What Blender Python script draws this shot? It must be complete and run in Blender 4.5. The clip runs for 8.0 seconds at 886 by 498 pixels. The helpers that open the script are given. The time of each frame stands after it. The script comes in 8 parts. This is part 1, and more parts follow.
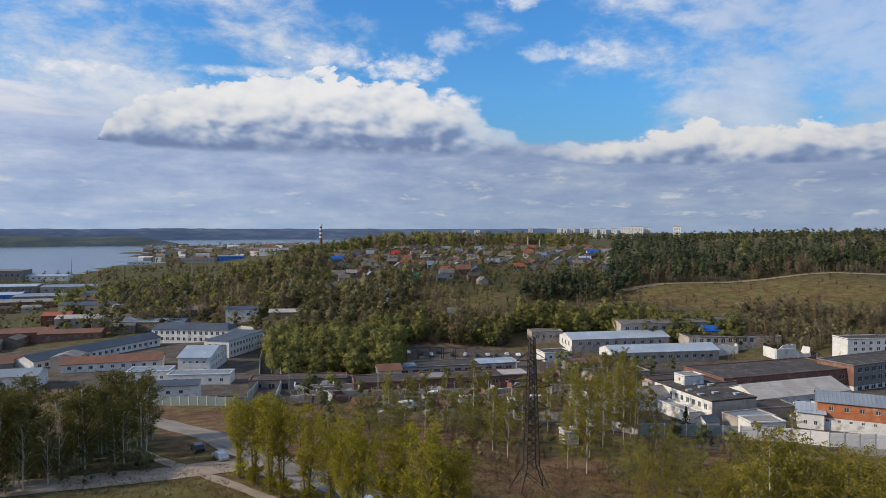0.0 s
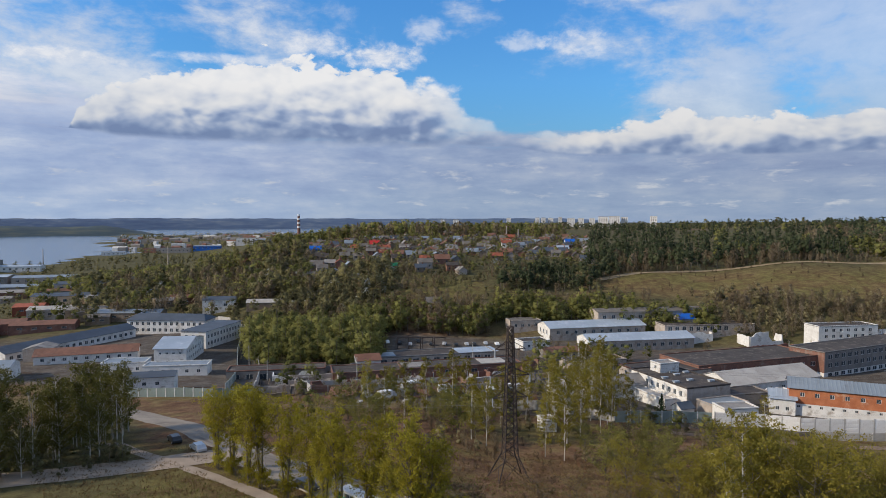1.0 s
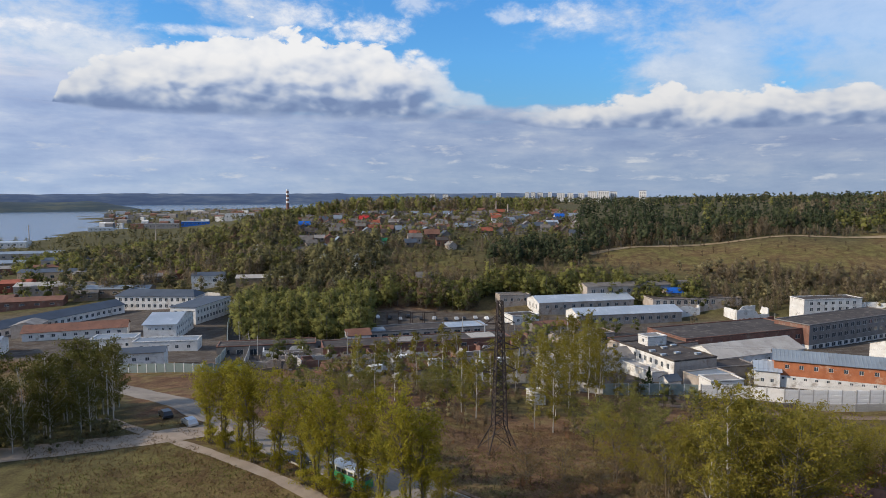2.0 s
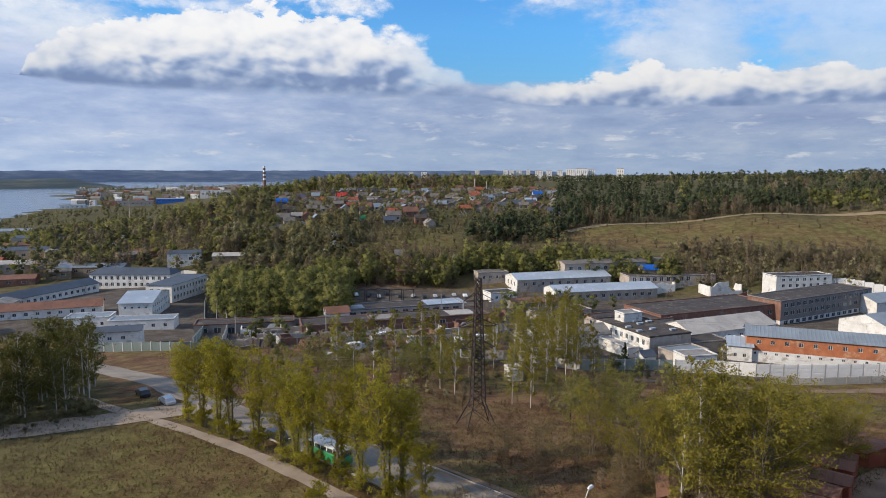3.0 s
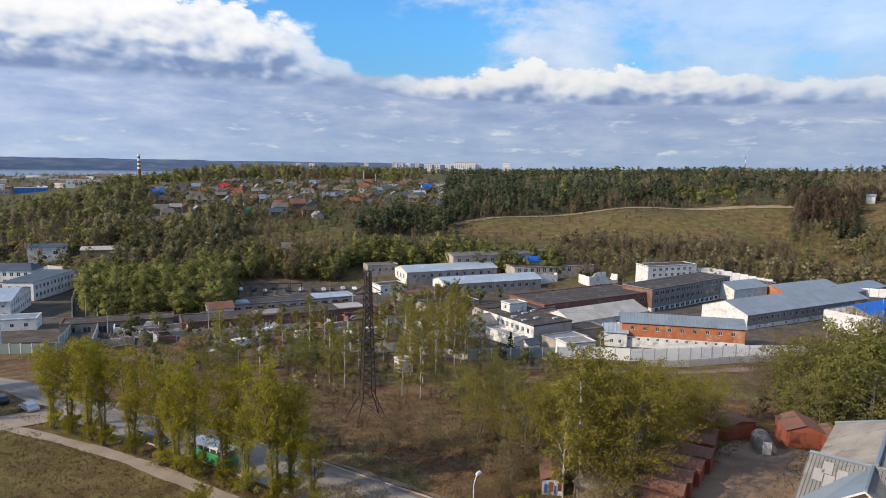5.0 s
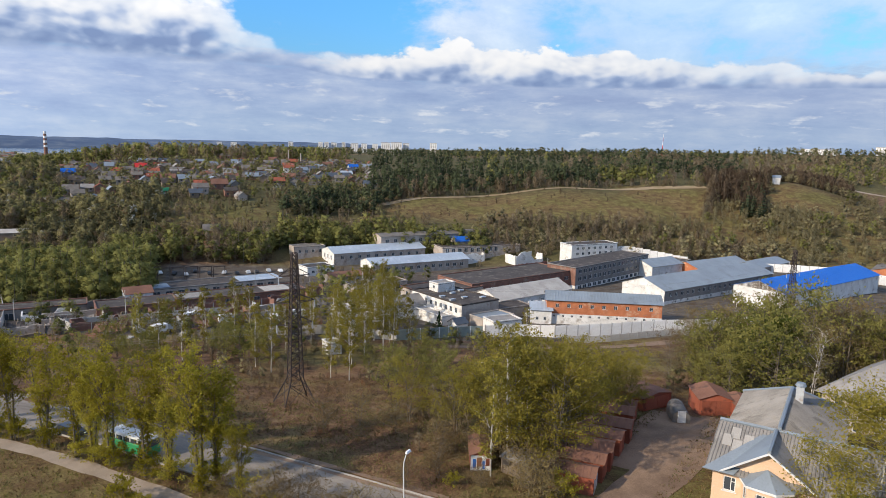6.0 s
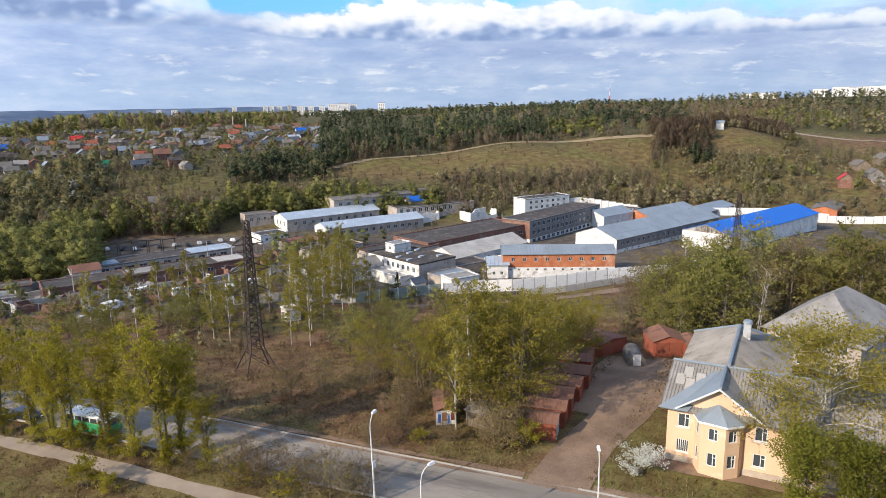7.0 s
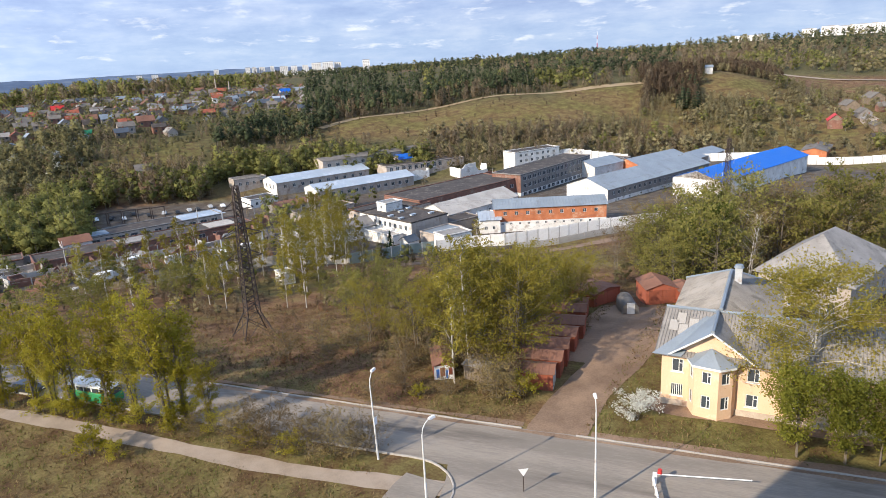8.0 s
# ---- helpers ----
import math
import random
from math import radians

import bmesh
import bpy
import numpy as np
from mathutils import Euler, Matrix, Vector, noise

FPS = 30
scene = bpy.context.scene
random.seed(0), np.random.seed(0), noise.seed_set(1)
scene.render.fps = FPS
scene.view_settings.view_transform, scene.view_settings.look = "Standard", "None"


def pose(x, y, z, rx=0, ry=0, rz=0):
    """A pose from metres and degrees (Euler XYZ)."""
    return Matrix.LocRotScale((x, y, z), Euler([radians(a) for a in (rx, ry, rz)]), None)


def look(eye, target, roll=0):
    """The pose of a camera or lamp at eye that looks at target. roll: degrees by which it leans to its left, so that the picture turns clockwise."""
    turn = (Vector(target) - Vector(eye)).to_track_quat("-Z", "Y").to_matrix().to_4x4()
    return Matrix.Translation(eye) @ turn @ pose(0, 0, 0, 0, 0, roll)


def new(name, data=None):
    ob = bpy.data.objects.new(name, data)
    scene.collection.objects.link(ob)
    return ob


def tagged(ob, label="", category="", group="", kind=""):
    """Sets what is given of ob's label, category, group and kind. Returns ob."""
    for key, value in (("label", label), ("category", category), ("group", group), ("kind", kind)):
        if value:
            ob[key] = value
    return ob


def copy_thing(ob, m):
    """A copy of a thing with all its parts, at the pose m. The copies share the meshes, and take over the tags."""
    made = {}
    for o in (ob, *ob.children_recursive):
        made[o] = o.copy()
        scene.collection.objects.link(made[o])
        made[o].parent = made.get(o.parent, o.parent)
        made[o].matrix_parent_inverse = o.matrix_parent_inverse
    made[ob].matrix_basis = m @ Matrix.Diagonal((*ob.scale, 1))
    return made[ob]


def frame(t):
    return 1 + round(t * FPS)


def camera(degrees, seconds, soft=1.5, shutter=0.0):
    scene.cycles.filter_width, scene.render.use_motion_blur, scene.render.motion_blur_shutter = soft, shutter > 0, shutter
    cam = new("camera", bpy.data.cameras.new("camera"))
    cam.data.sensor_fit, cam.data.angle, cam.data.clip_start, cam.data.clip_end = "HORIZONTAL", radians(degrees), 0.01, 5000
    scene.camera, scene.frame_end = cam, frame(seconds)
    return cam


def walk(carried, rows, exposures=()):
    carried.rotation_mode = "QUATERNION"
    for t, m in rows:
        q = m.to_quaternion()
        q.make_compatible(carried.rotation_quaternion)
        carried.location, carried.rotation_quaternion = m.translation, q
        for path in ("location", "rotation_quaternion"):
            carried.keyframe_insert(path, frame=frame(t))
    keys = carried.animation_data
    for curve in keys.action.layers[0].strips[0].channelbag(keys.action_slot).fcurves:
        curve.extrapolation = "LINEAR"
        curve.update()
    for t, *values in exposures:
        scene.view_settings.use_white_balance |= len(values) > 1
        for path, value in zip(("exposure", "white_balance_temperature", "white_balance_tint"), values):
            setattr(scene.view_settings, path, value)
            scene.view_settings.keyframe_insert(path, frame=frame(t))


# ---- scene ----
# ---- camera: a hand-held turn from a high balcony ----
cam = camera(66.81, 8.0, soft=0.65)
EYE = (0.0, 0.0, 40.0)
ROWS = [
    (0.0, 0.0, -1.70, 0.0),
    (0.5, -0.94, -2.25, 0.46),
    (1.0, -1.81, -2.58, 0.01),
    (1.5, -2.04, -3.65, 0.02),
    (1.7, -2.27, -4.06, 0.05),
    (2.8, -4.09, -6.40, 0.05),
    (3.0, -4.51, -6.63, -0.03),
    (3.5, -5.99, -6.70, -0.05),
    (4.0, -8.80, -6.63, -0.41),
    (4.2, -10.17, -6.90, -0.45),
    (5.3, -15.31, -7.42, -1.15),
    (5.5, -16.54, -7.85, -1.27),
    (6.0, -20.02, -8.72, -1.33),
    (6.5, -21.98, -9.68, -0.36),
    (7.0, -24.31, -12.17, 0.97),
    (7.5, -24.77, -14.11, 2.22),
    (8.0, -25.51, -15.88, 3.07),
]
walk(cam, [(t, pose(*EYE, 90 + pitch, roll, yaw)) for t, yaw, pitch, roll in ROWS],
     exposures=[(0.0, -0.27), (1.5, -0.20), (3.5, -0.03), (5.5, 0.08), (6.5, 0.25), (7.0, 0.40), (8.0, 0.60)])

# ---- sun and sky ----
SUN_FROM, SUN_HEIGHT = 258.0, 29.0  # compass azimuth (clockwise from +y) and elevation
sun_data = bpy.data.lights.new("sun", "SUN")
sun_data.energy, sun_data.angle, sun_data.color = 4.5, radians(0.5), (1.0, 0.875, 0.71)
sun = new("sun", sun_data)
a, e = radians(SUN_FROM), radians(SUN_HEIGHT)
sun.matrix_world = look((300 * math.sin(a) * math.cos(e), 300 * math.cos(a) * math.cos(e), 300 * math.sin(e)), (0, 0, 0))

world = bpy.data.worlds.new("sky")
scene.world = world
world.use_nodes = True


class Nodes:
    """Short hand for node trees."""

    def __init__(self, tree):
        self.tree = tree

    def add(self, kind, **inputs):
        n = self.tree.nodes.new(kind)
        for k, v in inputs.items():
            self.put(n.inputs[int(k[1:])] if k[0] == "i" and k[1:].isdigit() else n.inputs[k.replace("_", " ")], v)
        return n

    def put(self, socket, v):
        if isinstance(v, bpy.types.NodeSocket):
            self.tree.links.new(v, socket)
        elif isinstance(v, tuple) and len(v) == 3 and socket.type == "RGBA":
            socket.default_value = (*v, 1)
        else:
            socket.default_value = v

    def math(self, op, a, b=0.0, c=0.0, clamp=False):
        n = self.add("ShaderNodeMath", i0=a, i1=b, i2=c)
        n.operation, n.use_clamp = op, clamp
        return n.outputs[0]

    def step(self, v, lo, hi):
        n = self.add("ShaderNodeMapRange", i0=v, i1=lo, i2=hi, i3=0.0, i4=1.0)
        n.interpolation_type = "SMOOTHSTEP"
        return n.outputs[0]

    def mix(self, k, a, b, mode="MIX"):
        n = self.add("ShaderNodeMix")
        n.data_type, n.blend_type = "RGBA", mode
        self.put(n.inputs[0], k)
        self.put(n.inputs[6], a)
        self.put(n.inputs[7], b)
        return n.outputs[2]

    def noise(self, vec, scale, detail=5.0, rough=0.55):
        return self.add("ShaderNodeTexNoise", Vector=vec, Scale=scale, Detail=detail, Roughness=rough).outputs[0]

    def ramp(self, v, stops, interpolation="LINEAR"):
        n = self.add("ShaderNodeValToRGB", i0=v)
        n.color_ramp.interpolation = interpolation
        el = n.color_ramp.elements
        while len(el) < len(stops):
            el.new(0.5)
        for s, (p, c) in zip(el, stops):
            s.position, s.color = p, (c if isinstance(c, tuple) else (c, c, c)) + (1,)
        return n.outputs[0]


def build_sky():
    w = Nodes(world.node_tree)
    for n in list(world.node_tree.nodes):
        world.node_tree.nodes.remove(n)
    out = w.add("ShaderNodeOutputWorld")
    back = w.add("ShaderNodeBackground", Strength=0.093)
    world.node_tree.links.new(back.outputs[0], out.inputs[0])
    blue = w.add("ShaderNodeTexSky")
    blue.sky_type, blue.sun_disc = "NISHITA", False
    blue.sun_elevation, blue.sun_rotation = radians(SUN_HEIGHT), radians(SUN_FROM)
    blue.altitude, blue.air_density, blue.dust_density, blue.ozone_density = 150.0, 1.0, 0.6, 2.0
    way = w.add("ShaderNodeTexCoord").outputs[0]
    axes = w.add("ShaderNodeSeparateXYZ", i0=way)
    az = w.math("MULTIPLY", w.math("ARCTAN2", axes.outputs[0], axes.outputs[1]), 57.2958)
    el = w.math("MULTIPLY", w.math("ARCSINE", axes.outputs[2]), 57.2958)
    t = w.math("DIVIDE", w.math("ADD", az, 60), 150)

    def plane(kx, ky, dx=0.0, dy=0.0):
        return w.add("ShaderNodeCombineXYZ", i0=w.math("MULTIPLY_ADD", az, kx, dx), i1=w.math("MULTIPLY_ADD", el, ky, dy)).outputs[0]

    def warped(v, scale, amount):
        n = w.add("ShaderNodeTexNoise", Vector=v, Scale=scale, Detail=4.0)
        off = w.add("ShaderNodeVectorMath", i0=n.outputs["Color"], i1=(0.5, 0.5, 0.5))
        off.operation = "SUBTRACT"
        m = w.add("ShaderNodeVectorMath", i0=off.outputs[0], i1=(amount, amount, 0.0), i2=v)
        m.operation = "MULTIPLY_ADD"
        return m.outputs[0]

    def billow(v, scale, detail=3.0):
        n = w.add("ShaderNodeTexVoronoi", Vector=v, Scale=scale, Detail=detail, Roughness=0.55, Lacunarity=2.3)
        n.feature, n.normalize = "SMOOTH_F1", True
        n.inputs["Smoothness"].default_value = 0.35
        return w.math("SUBTRACT", 1.0, n.outputs["Distance"])

    # clear sky between the clouds, deeper overhead
    tone = w.mix(1.0, blue.outputs[0], w.ramp(w.math("DIVIDE", el, 40.0), [(0.0, (0.80, 1.12, 1.35)), (0.25, (0.66, 1.30, 1.78)), (0.6, (0.58, 1.45, 2.25)), (1.0, (0.8, 1.3, 1.8))]), "MULTIPLY")

    # ragged high clouds, thick to one side and thin to the other
    rag = w.noise(warped(plane(0.55, 1.0), 0.12, 3.0), 0.17, 9, 0.62)
    much = w.ramp(t, [(0.0, 0.12), (0.20, 0.11), (0.31, 0.06), (0.36, 0.0), (0.42, -0.07), (0.49, -0.08), (0.52, 0.06), (0.56, 0.20), (0.70, 0.23), (0.85, 0.12), (1.0, 0.10)], "EASE")
    high = w.step(w.math("ADD", rag, much), 0.50, 0.72)
    high = w.math("MULTIPLY", high, w.ramp(t, [(0.0, 0.9), (0.4, 0.85), (0.55, 0.75), (0.6, 0.62), (1.0, 0.75)]))
    high_col = w.ramp(rag, [(0.40, (5.0, 6.1, 8.0)), (0.56, (6.6, 7.3, 8.6)), (0.70, (8.8, 9.0, 9.4))])
    sky = w.mix(high, tone, high_col)

    # grey layer over the lower sky, in streaks
    streak = w.noise(warped(plane(0.30, 1.5), 0.15, 2.0), 0.42, 9, 0.6)
    lump = w.noise(plane(0.5, 1.3, 7.0), 0.5, 7, 0.6)
    top = w.ramp(t, [(0.0, 0.60), (0.16, 0.60), (0.21, 0.57), (0.26, 0.44), (0.43, 0.43), (0.48, 0.40), (0.60, 0.36), (0.75, 0.36), (1.0, 0.42)], "EASE")
    over = w.math("SUBTRACT", w.math("MULTIPLY_ADD", top, 17.0, w.math("MULTIPLY", w.math("SUBTRACT", streak, 0.5), 6.0)), el)
    lay = w.step(over, -0.9, 0.9)
    grey = w.math("ADD", w.math("MULTIPLY", streak, 0.55), w.math("MULTIPLY", lump, 0.45))
    upper = w.ramp(grey, [(0.34, (3.1, 4.0, 6.5)), (0.47, (3.9, 4.9, 7.3)), (0.56, (4.8, 5.7, 7.8)), (0.68, (6.8, 7.4, 8.6))])
    lower = w.ramp(grey, [(0.36, (3.4, 4.6, 7.0)), (0.50, (4.2, 5.4, 7.6)), (0.66, (5.6, 6.5, 8.1))])
    sky = w.mix(w.math("MULTIPLY", lay, 0.95), sky, w.mix(1.0, w.mix(w.step(el, 0.5, 4.5), lower, upper), w.ramp(t, [(0.10, 1.22), (0.30, 1.12), (0.42, 0.97), (0.60, 0.90), (1.0, 0.93)]), "MULTIPLY"))
    # lit upper rim of the cloud bank beside the heap
    rim = w.math("MULTIPLY", w.math("MULTIPLY", w.step(over, 2.6, 0.4), lay), w.ramp(t, [(0.0, 0.8), (0.19, 0.8), (0.25, 0.0), (1.0, 0.0)]))
    sky = w.mix(rim, sky, (8.8, 9.0, 9.6))

    # small bright puffs low in the layer
    tuft = w.noise(warped(plane(0.40, 1.5, 3.0), 0.5, 1.0), 0.80, 6, 0.60)
    bright = w.math("MULTIPLY", w.step(tuft, 0.55, 0.72), w.math("MULTIPLY", w.step(el, 0.3, 1.2), w.step(el, 6.5, 3.0)))
    sky = w.mix(w.math("MULTIPLY", bright, 0.6), sky, (8.6, 8.8, 9.1))

    # heaped clouds: crest and foot along the azimuth
    crest = w.ramp(t, [(0.0, 0.30), (0.12, 0.31), (0.17, 0.33), (0.218, 0.39), (0.226, 0.52), (0.245, 0.60), (0.285, 0.67), (0.325, 0.73), (0.375, 0.71), (0.405, 0.645), (0.43, 0.50), (0.455, 0.41), (0.475, 0.40), (0.50, 0.425), (0.54, 0.475), (0.575, 0.445), (0.61, 0.455), (0.645, 0.425), (0.69, 0.385), (0.76, 0.33), (0.85, 0.30), (1.0, 0.40)], "EASE")
    foot = w.ramp(t, [(0.0, 0.36), (0.20, 0.40), (0.26, 0.38), (0.33, 0.385), (0.41, 0.375), (0.445, 0.36), (0.48, 0.32), (0.55, 0.30), (0.63, 0.295), (0.70, 0.285), (0.76, 0.28), (1.0, 0.27)], "EASE")
    crest_el, foot_el = w.math("MULTIPLY", crest, 17.0), w.math("MULTIPLY", foot, 17.0)
    at_ = warped(plane(0.62, 1.0), 0.22, 1.8)
    b1 = billow(at_, 0.34, 3.0)
    fluff = w.noise(at_, 0.55, 8, 0.6)
    bulge = w.math("ADD", w.math("MULTIPLY", w.math("SUBTRACT", b1, 0.62), 4.4), w.math("MULTIPLY", w.math("SUBTRACT", fluff, 0.5), 2.6))
    span = w.math("MAXIMUM", w.math("SUBTRACT", crest_el, foot_el), 0.6)
    rise = w.math("DIVIDE", w.math("SUBTRACT", el, foot_el), span)
    up = w.math("SUBTRACT", w.math("MULTIPLY_ADD", bulge, w.math("MULTIPLY_ADD", span, 0.20, 0.42), crest_el), el)
    soft = w.ramp(t, [(0.0, 0.6), (0.24, 0.35), (0.37, 0.4), (0.41, 1.0), (0.45, 0.8), (0.52, 0.35), (1.0, 0.45)])
    heap = w.math("MULTIPLY", w.step(w.math("DIVIDE", up, soft), 0.0, 1.0), w.step(w.math("ADD", rise, w.math("MULTIPLY", w.math("SUBTRACT", streak, 0.5), 0.22)), -0.10, 0.04))
    lit = w.math("MULTIPLY", w.math("SUBTRACT", billow(at_, 0.34, 2.2), billow(warped(plane(0.62, 1.0, 0.45, -0.55), 0.22, 1.8), 0.34, 2.2)), 2.6)
    side = w.ramp(t, [(0.0, 0.0), (0.22, 0.0), (0.34, 0.10), (0.39, -0.12), (0.43, -0.35), (0.47, -0.1), (0.52, 0.12), (0.8, 0.05), (1.0, 0.0)])
    shaped = w.step(w.math("MULTIPLY_ADD", lit, 0.25, rise), 0.0, 0.8)
    body = w.math("ADD", w.math("MULTIPLY_ADD", shaped, 0.74, 0.07), w.math("ADD", w.math("MULTIPLY", lit, 0.80), w.math("ADD", side, w.math("MULTIPLY", w.math("SUBTRACT", fluff, 0.5), 0.30))))
    heap_col = w.ramp(body, [(0.0, (2.3, 3.2, 5.4)), (0.16, (3.0, 4.0, 6.2)), (0.34, (4.5, 5.4, 7.3)), (0.52, (6.4, 7.0, 8.2)), (0.72, (7.9, 8.2, 8.8)), (1.0, (9.3, 9.3, 9.4))])
    heap = w.math("MULTIPLY", heap, w.ramp(t, [(0.0, 1.0), (0.40, 1.0), (0.43, 0.62), (0.45, 0.25), (0.47, 0.55), (0.49, 1.0), (0.62, 1.0), (0.68, 0.75), (0.80, 0.6), (1.0, 0.6)]))
    sky = w.mix(heap, sky, heap_col)

    # small stray clouds over the big one: azimuth, height, half width, half height, thickness
    frays = w.noise(warped(plane(0.8, 1.2, 11.0), 0.5, 1.0), 0.9, 6, 0.6)
    for pa, pe, pw, ph, thick in ((-9.0, 14.1, 2.6, 0.9, 0.75), (-3.2, 13.3, 2.9, 0.95, 0.9), (0.4, 15.4, 1.6, 0.9, 0.5), (0.9, 10.6, 2.0, 0.7, 0.7), (8.5, 14.4, 1.7, 0.7, 0.5), (13.0, 14.2, 2.4, 1.0, 0.65), (-28.5, 11.9, 4.2, 0.55, 0.8), (-14.5, 12.6, 6.5, 0.40, 0.6), (6.6, 18.6, 1.8, 0.7, 0.7)):
        dx = w.math("POWER", w.math("ABSOLUTE", w.math("DIVIDE", w.math("SUBTRACT", az, pa), pw)), 2.0)
        dy = w.math("POWER", w.math("ABSOLUTE", w.math("DIVIDE", w.math("SUBTRACT", el, pe), ph)), 2.0)
        near = w.math("SUBTRACT", w.math("MULTIPLY_ADD", frays, 2.4, -0.30), w.math("SQRT", w.math("ADD", dx, dy)))
        sky = w.mix(w.math("MULTIPLY", w.step(near, -0.55, 0.75), thick), sky, w.mix(w.step(frays, 0.35, 0.65), (7.2, 7.8, 9.0), (9.6, 9.6, 9.8)))
    # the sky is brighter higher up than near the horizon
    sky = w.mix(1.0, sky, w.ramp(w.math("DIVIDE", el, 40.0), [(0.05, 0.94), (0.16, 0.95), (0.28, 1.12), (1.0, 1.15)]), "MULTIPLY")
    w.put(back.inputs[0], sky)


build_sky()

# ---- lie of the land: height profiles along rays from the foot of the tower ----
PROFILES = {
    -180: ((0, 0), (400, 0), (5200, 0)),
    -75: ((0, 0), (120, 0), (300, -12), (700, -22), (1100, -27), (1300, -34), (5200, -34)),
    -34: ((0, 0), (100, 0), (140, -3), (190, -10), (250, -15), (380, -19), (700, -23), (1100, -27), (1300, -34), (5200, -34)),
    -20: ((0, 0), (100, 0), (140, -3), (190, -10), (250, -16), (380, -17), (440, -12), (560, -9), (800, -20), (1500, -26), (2900, -27), (3100, -34), (5200, -34)),
    -11: ((0, 0), (95, 0), (140, -4), (190, -12), (250, -17), (330, -18), (420, -4), (560, 10), (700, 13), (1000, 2), (2000, -22), (3300, -27), (3500, -34), (5200, -34)),
    -3: ((0, 0), (95, 0), (140, -6), (190, -13), (250, -17), (330, -18), (390, 0), (520, 12), (700, 18), (1000, 19), (2000, -10), (3400, -28), (3500, -34), (5200, -34)),
    8: ((0, 0), (88, 0), (140, -8), (190, -14), (250, -17), (330, -19), (400, -2), (520, 11), (700, 18), (1000, 19), (2000, 12), (3600, 6), (4700, 10), (5200, 10)),
    19: ((0, 0), (88, 0), (140, -8), (190, -14), (250, -17), (340, -21), (390, -4), (450, 6), (700, 16), (1000, 21), (2000, 12), (4700, 10), (5200, 10)),
    32: ((0, 0), (85, 0), (140, -7), (190, -14), (250, -17), (350, -21), (400, -3), (480, 12), (700, 21), (1000, 27), (2000, 20), (4700, 20), (5200, 20)),
    41: ((0, 0), (95, 0), (140, -5), (190, -13), (250, -16), (370, -20), (440, -4), (530, 17), (700, 22), (1000, 27), (2000, 30), (4700, 34), (5200, 34)),
    47: ((0, 0), (100, 0), (140, -4), (190, -11), (250, -15), (400, -18), (480, 0), (560, 20), (640, 18), (720, 10), (1000, 26), (1500, 37), (4700, 40), (5200, 40)),
    56: ((0, 0), (100, 0), (140, -3), (190, -9), (250, -14), (400, -18), (550, -6), (700, 2), (1000, 24), (1400, 40), (4700, 46), (5200, 46)),
    80: ((0, 0), (100, 0), (160, -3), (250, -12), (400, -16), (550, -6), (1000, 24), (1400, 40), (4700, 46), (5200, 46)),
    180: ((0, 0), (400, 0), (5200, 0)),
}
AZIMUTHS = sorted(PROFILES)


def profile(pts, r):
    for (r0, z0), (r1, z1) in zip(pts, pts[1:]):
        if r <= r1:
            k = (r - r0) / (r1 - r0)
            return z0 + (z1 - z0) * (0.5 * k + 0.5 * k * k * (3 - 2 * k))
    return pts[-1][1]


def ground_z(x, y):
    """Height of the land at a place."""
    r, a = math.hypot(x, y), math.degrees(math.atan2(x, y))
    for a0, a1 in zip(AZIMUTHS, AZIMUTHS[1:]):
        if a <= a1:
            k = (a - a0) / (a1 - a0)
            k = k * k * (3 - 2 * k)
            z = profile(PROFILES[a0], r) * (1 - k) + profile(PROFILES[a1], r) * k
            break
    rough = min(max((r - 200) / 200, 0), 1)
    if rough:
        z += rough * 1.6 * math.sin(x * 0.021 + 1.3) * math.sin(y * 0.017 + 0.4) + rough * 0.7 * math.sin(x * 0.07 - y * 0.05)
    return z
# ---- materials ----
def surface(name, light, dark, scale=1.0, rough=0.85, metal=0.0, bump=0.2, fine=12.0, stain=None, stain_scale=0.25, vary=0.0, spec=0.3, stretch=(1, 1, 1), turned=0.0):
    """A worn surface: two tones at two scales, an optional stain with its own shape, fine relief."""
    m = bpy.data.materials.new(name)
    m.use_nodes = True
    w = Nodes(m.node_tree)
    shader = m.node_tree.nodes["Principled BSDF"]
    where = w.add("ShaderNodeTexCoord").outputs[3]
    if turned:
        where = w.add("ShaderNodeMapping", Vector=where, Rotation=(0.0, 0.0, radians(turned))).outputs[0]
    where = w.add("ShaderNodeMapping", Vector=where, Scale=stretch).outputs[0]
    big = w.noise(where, scale * 0.35, 5, 0.6)
    small = w.noise(where, scale * fine, 4, 0.6)
    k = w.math("ADD", w.math("MULTIPLY", big, 0.65), w.math("MULTIPLY", small, 0.35))
    col = w.mix(w.step(k, 0.36, 0.64), dark, light)
    if stain:
        col = w.mix(w.math("MULTIPLY", w.step(w.noise(where, stain_scale, 7, 0.68), 0.52, 0.68), 0.85), col, stain)
    if vary:
        r = w.add("ShaderNodeObjectInfo").outputs[5]
        col = w.mix(1.0, col, w.ramp(r, [(0.0, 1.0 - vary), (1.0, 1.0)]), "MULTIPLY")
    w.put(shader.inputs["Base Color"], col)
    w.put(shader.inputs["Roughness"], w.math("ADD", rough - 0.08, w.math("MULTIPLY", small, 0.16), clamp=True))
    shader.inputs["Metallic"].default_value = metal
    shader.inputs["Specular IOR Level"].default_value = spec
    if bump:
        b = w.add("ShaderNodeBump", Strength=bump, Height=k)
        b.inputs["Distance"].default_value = 0.05
        w.put(shader.inputs["Normal"], b.outputs[0])
    return m


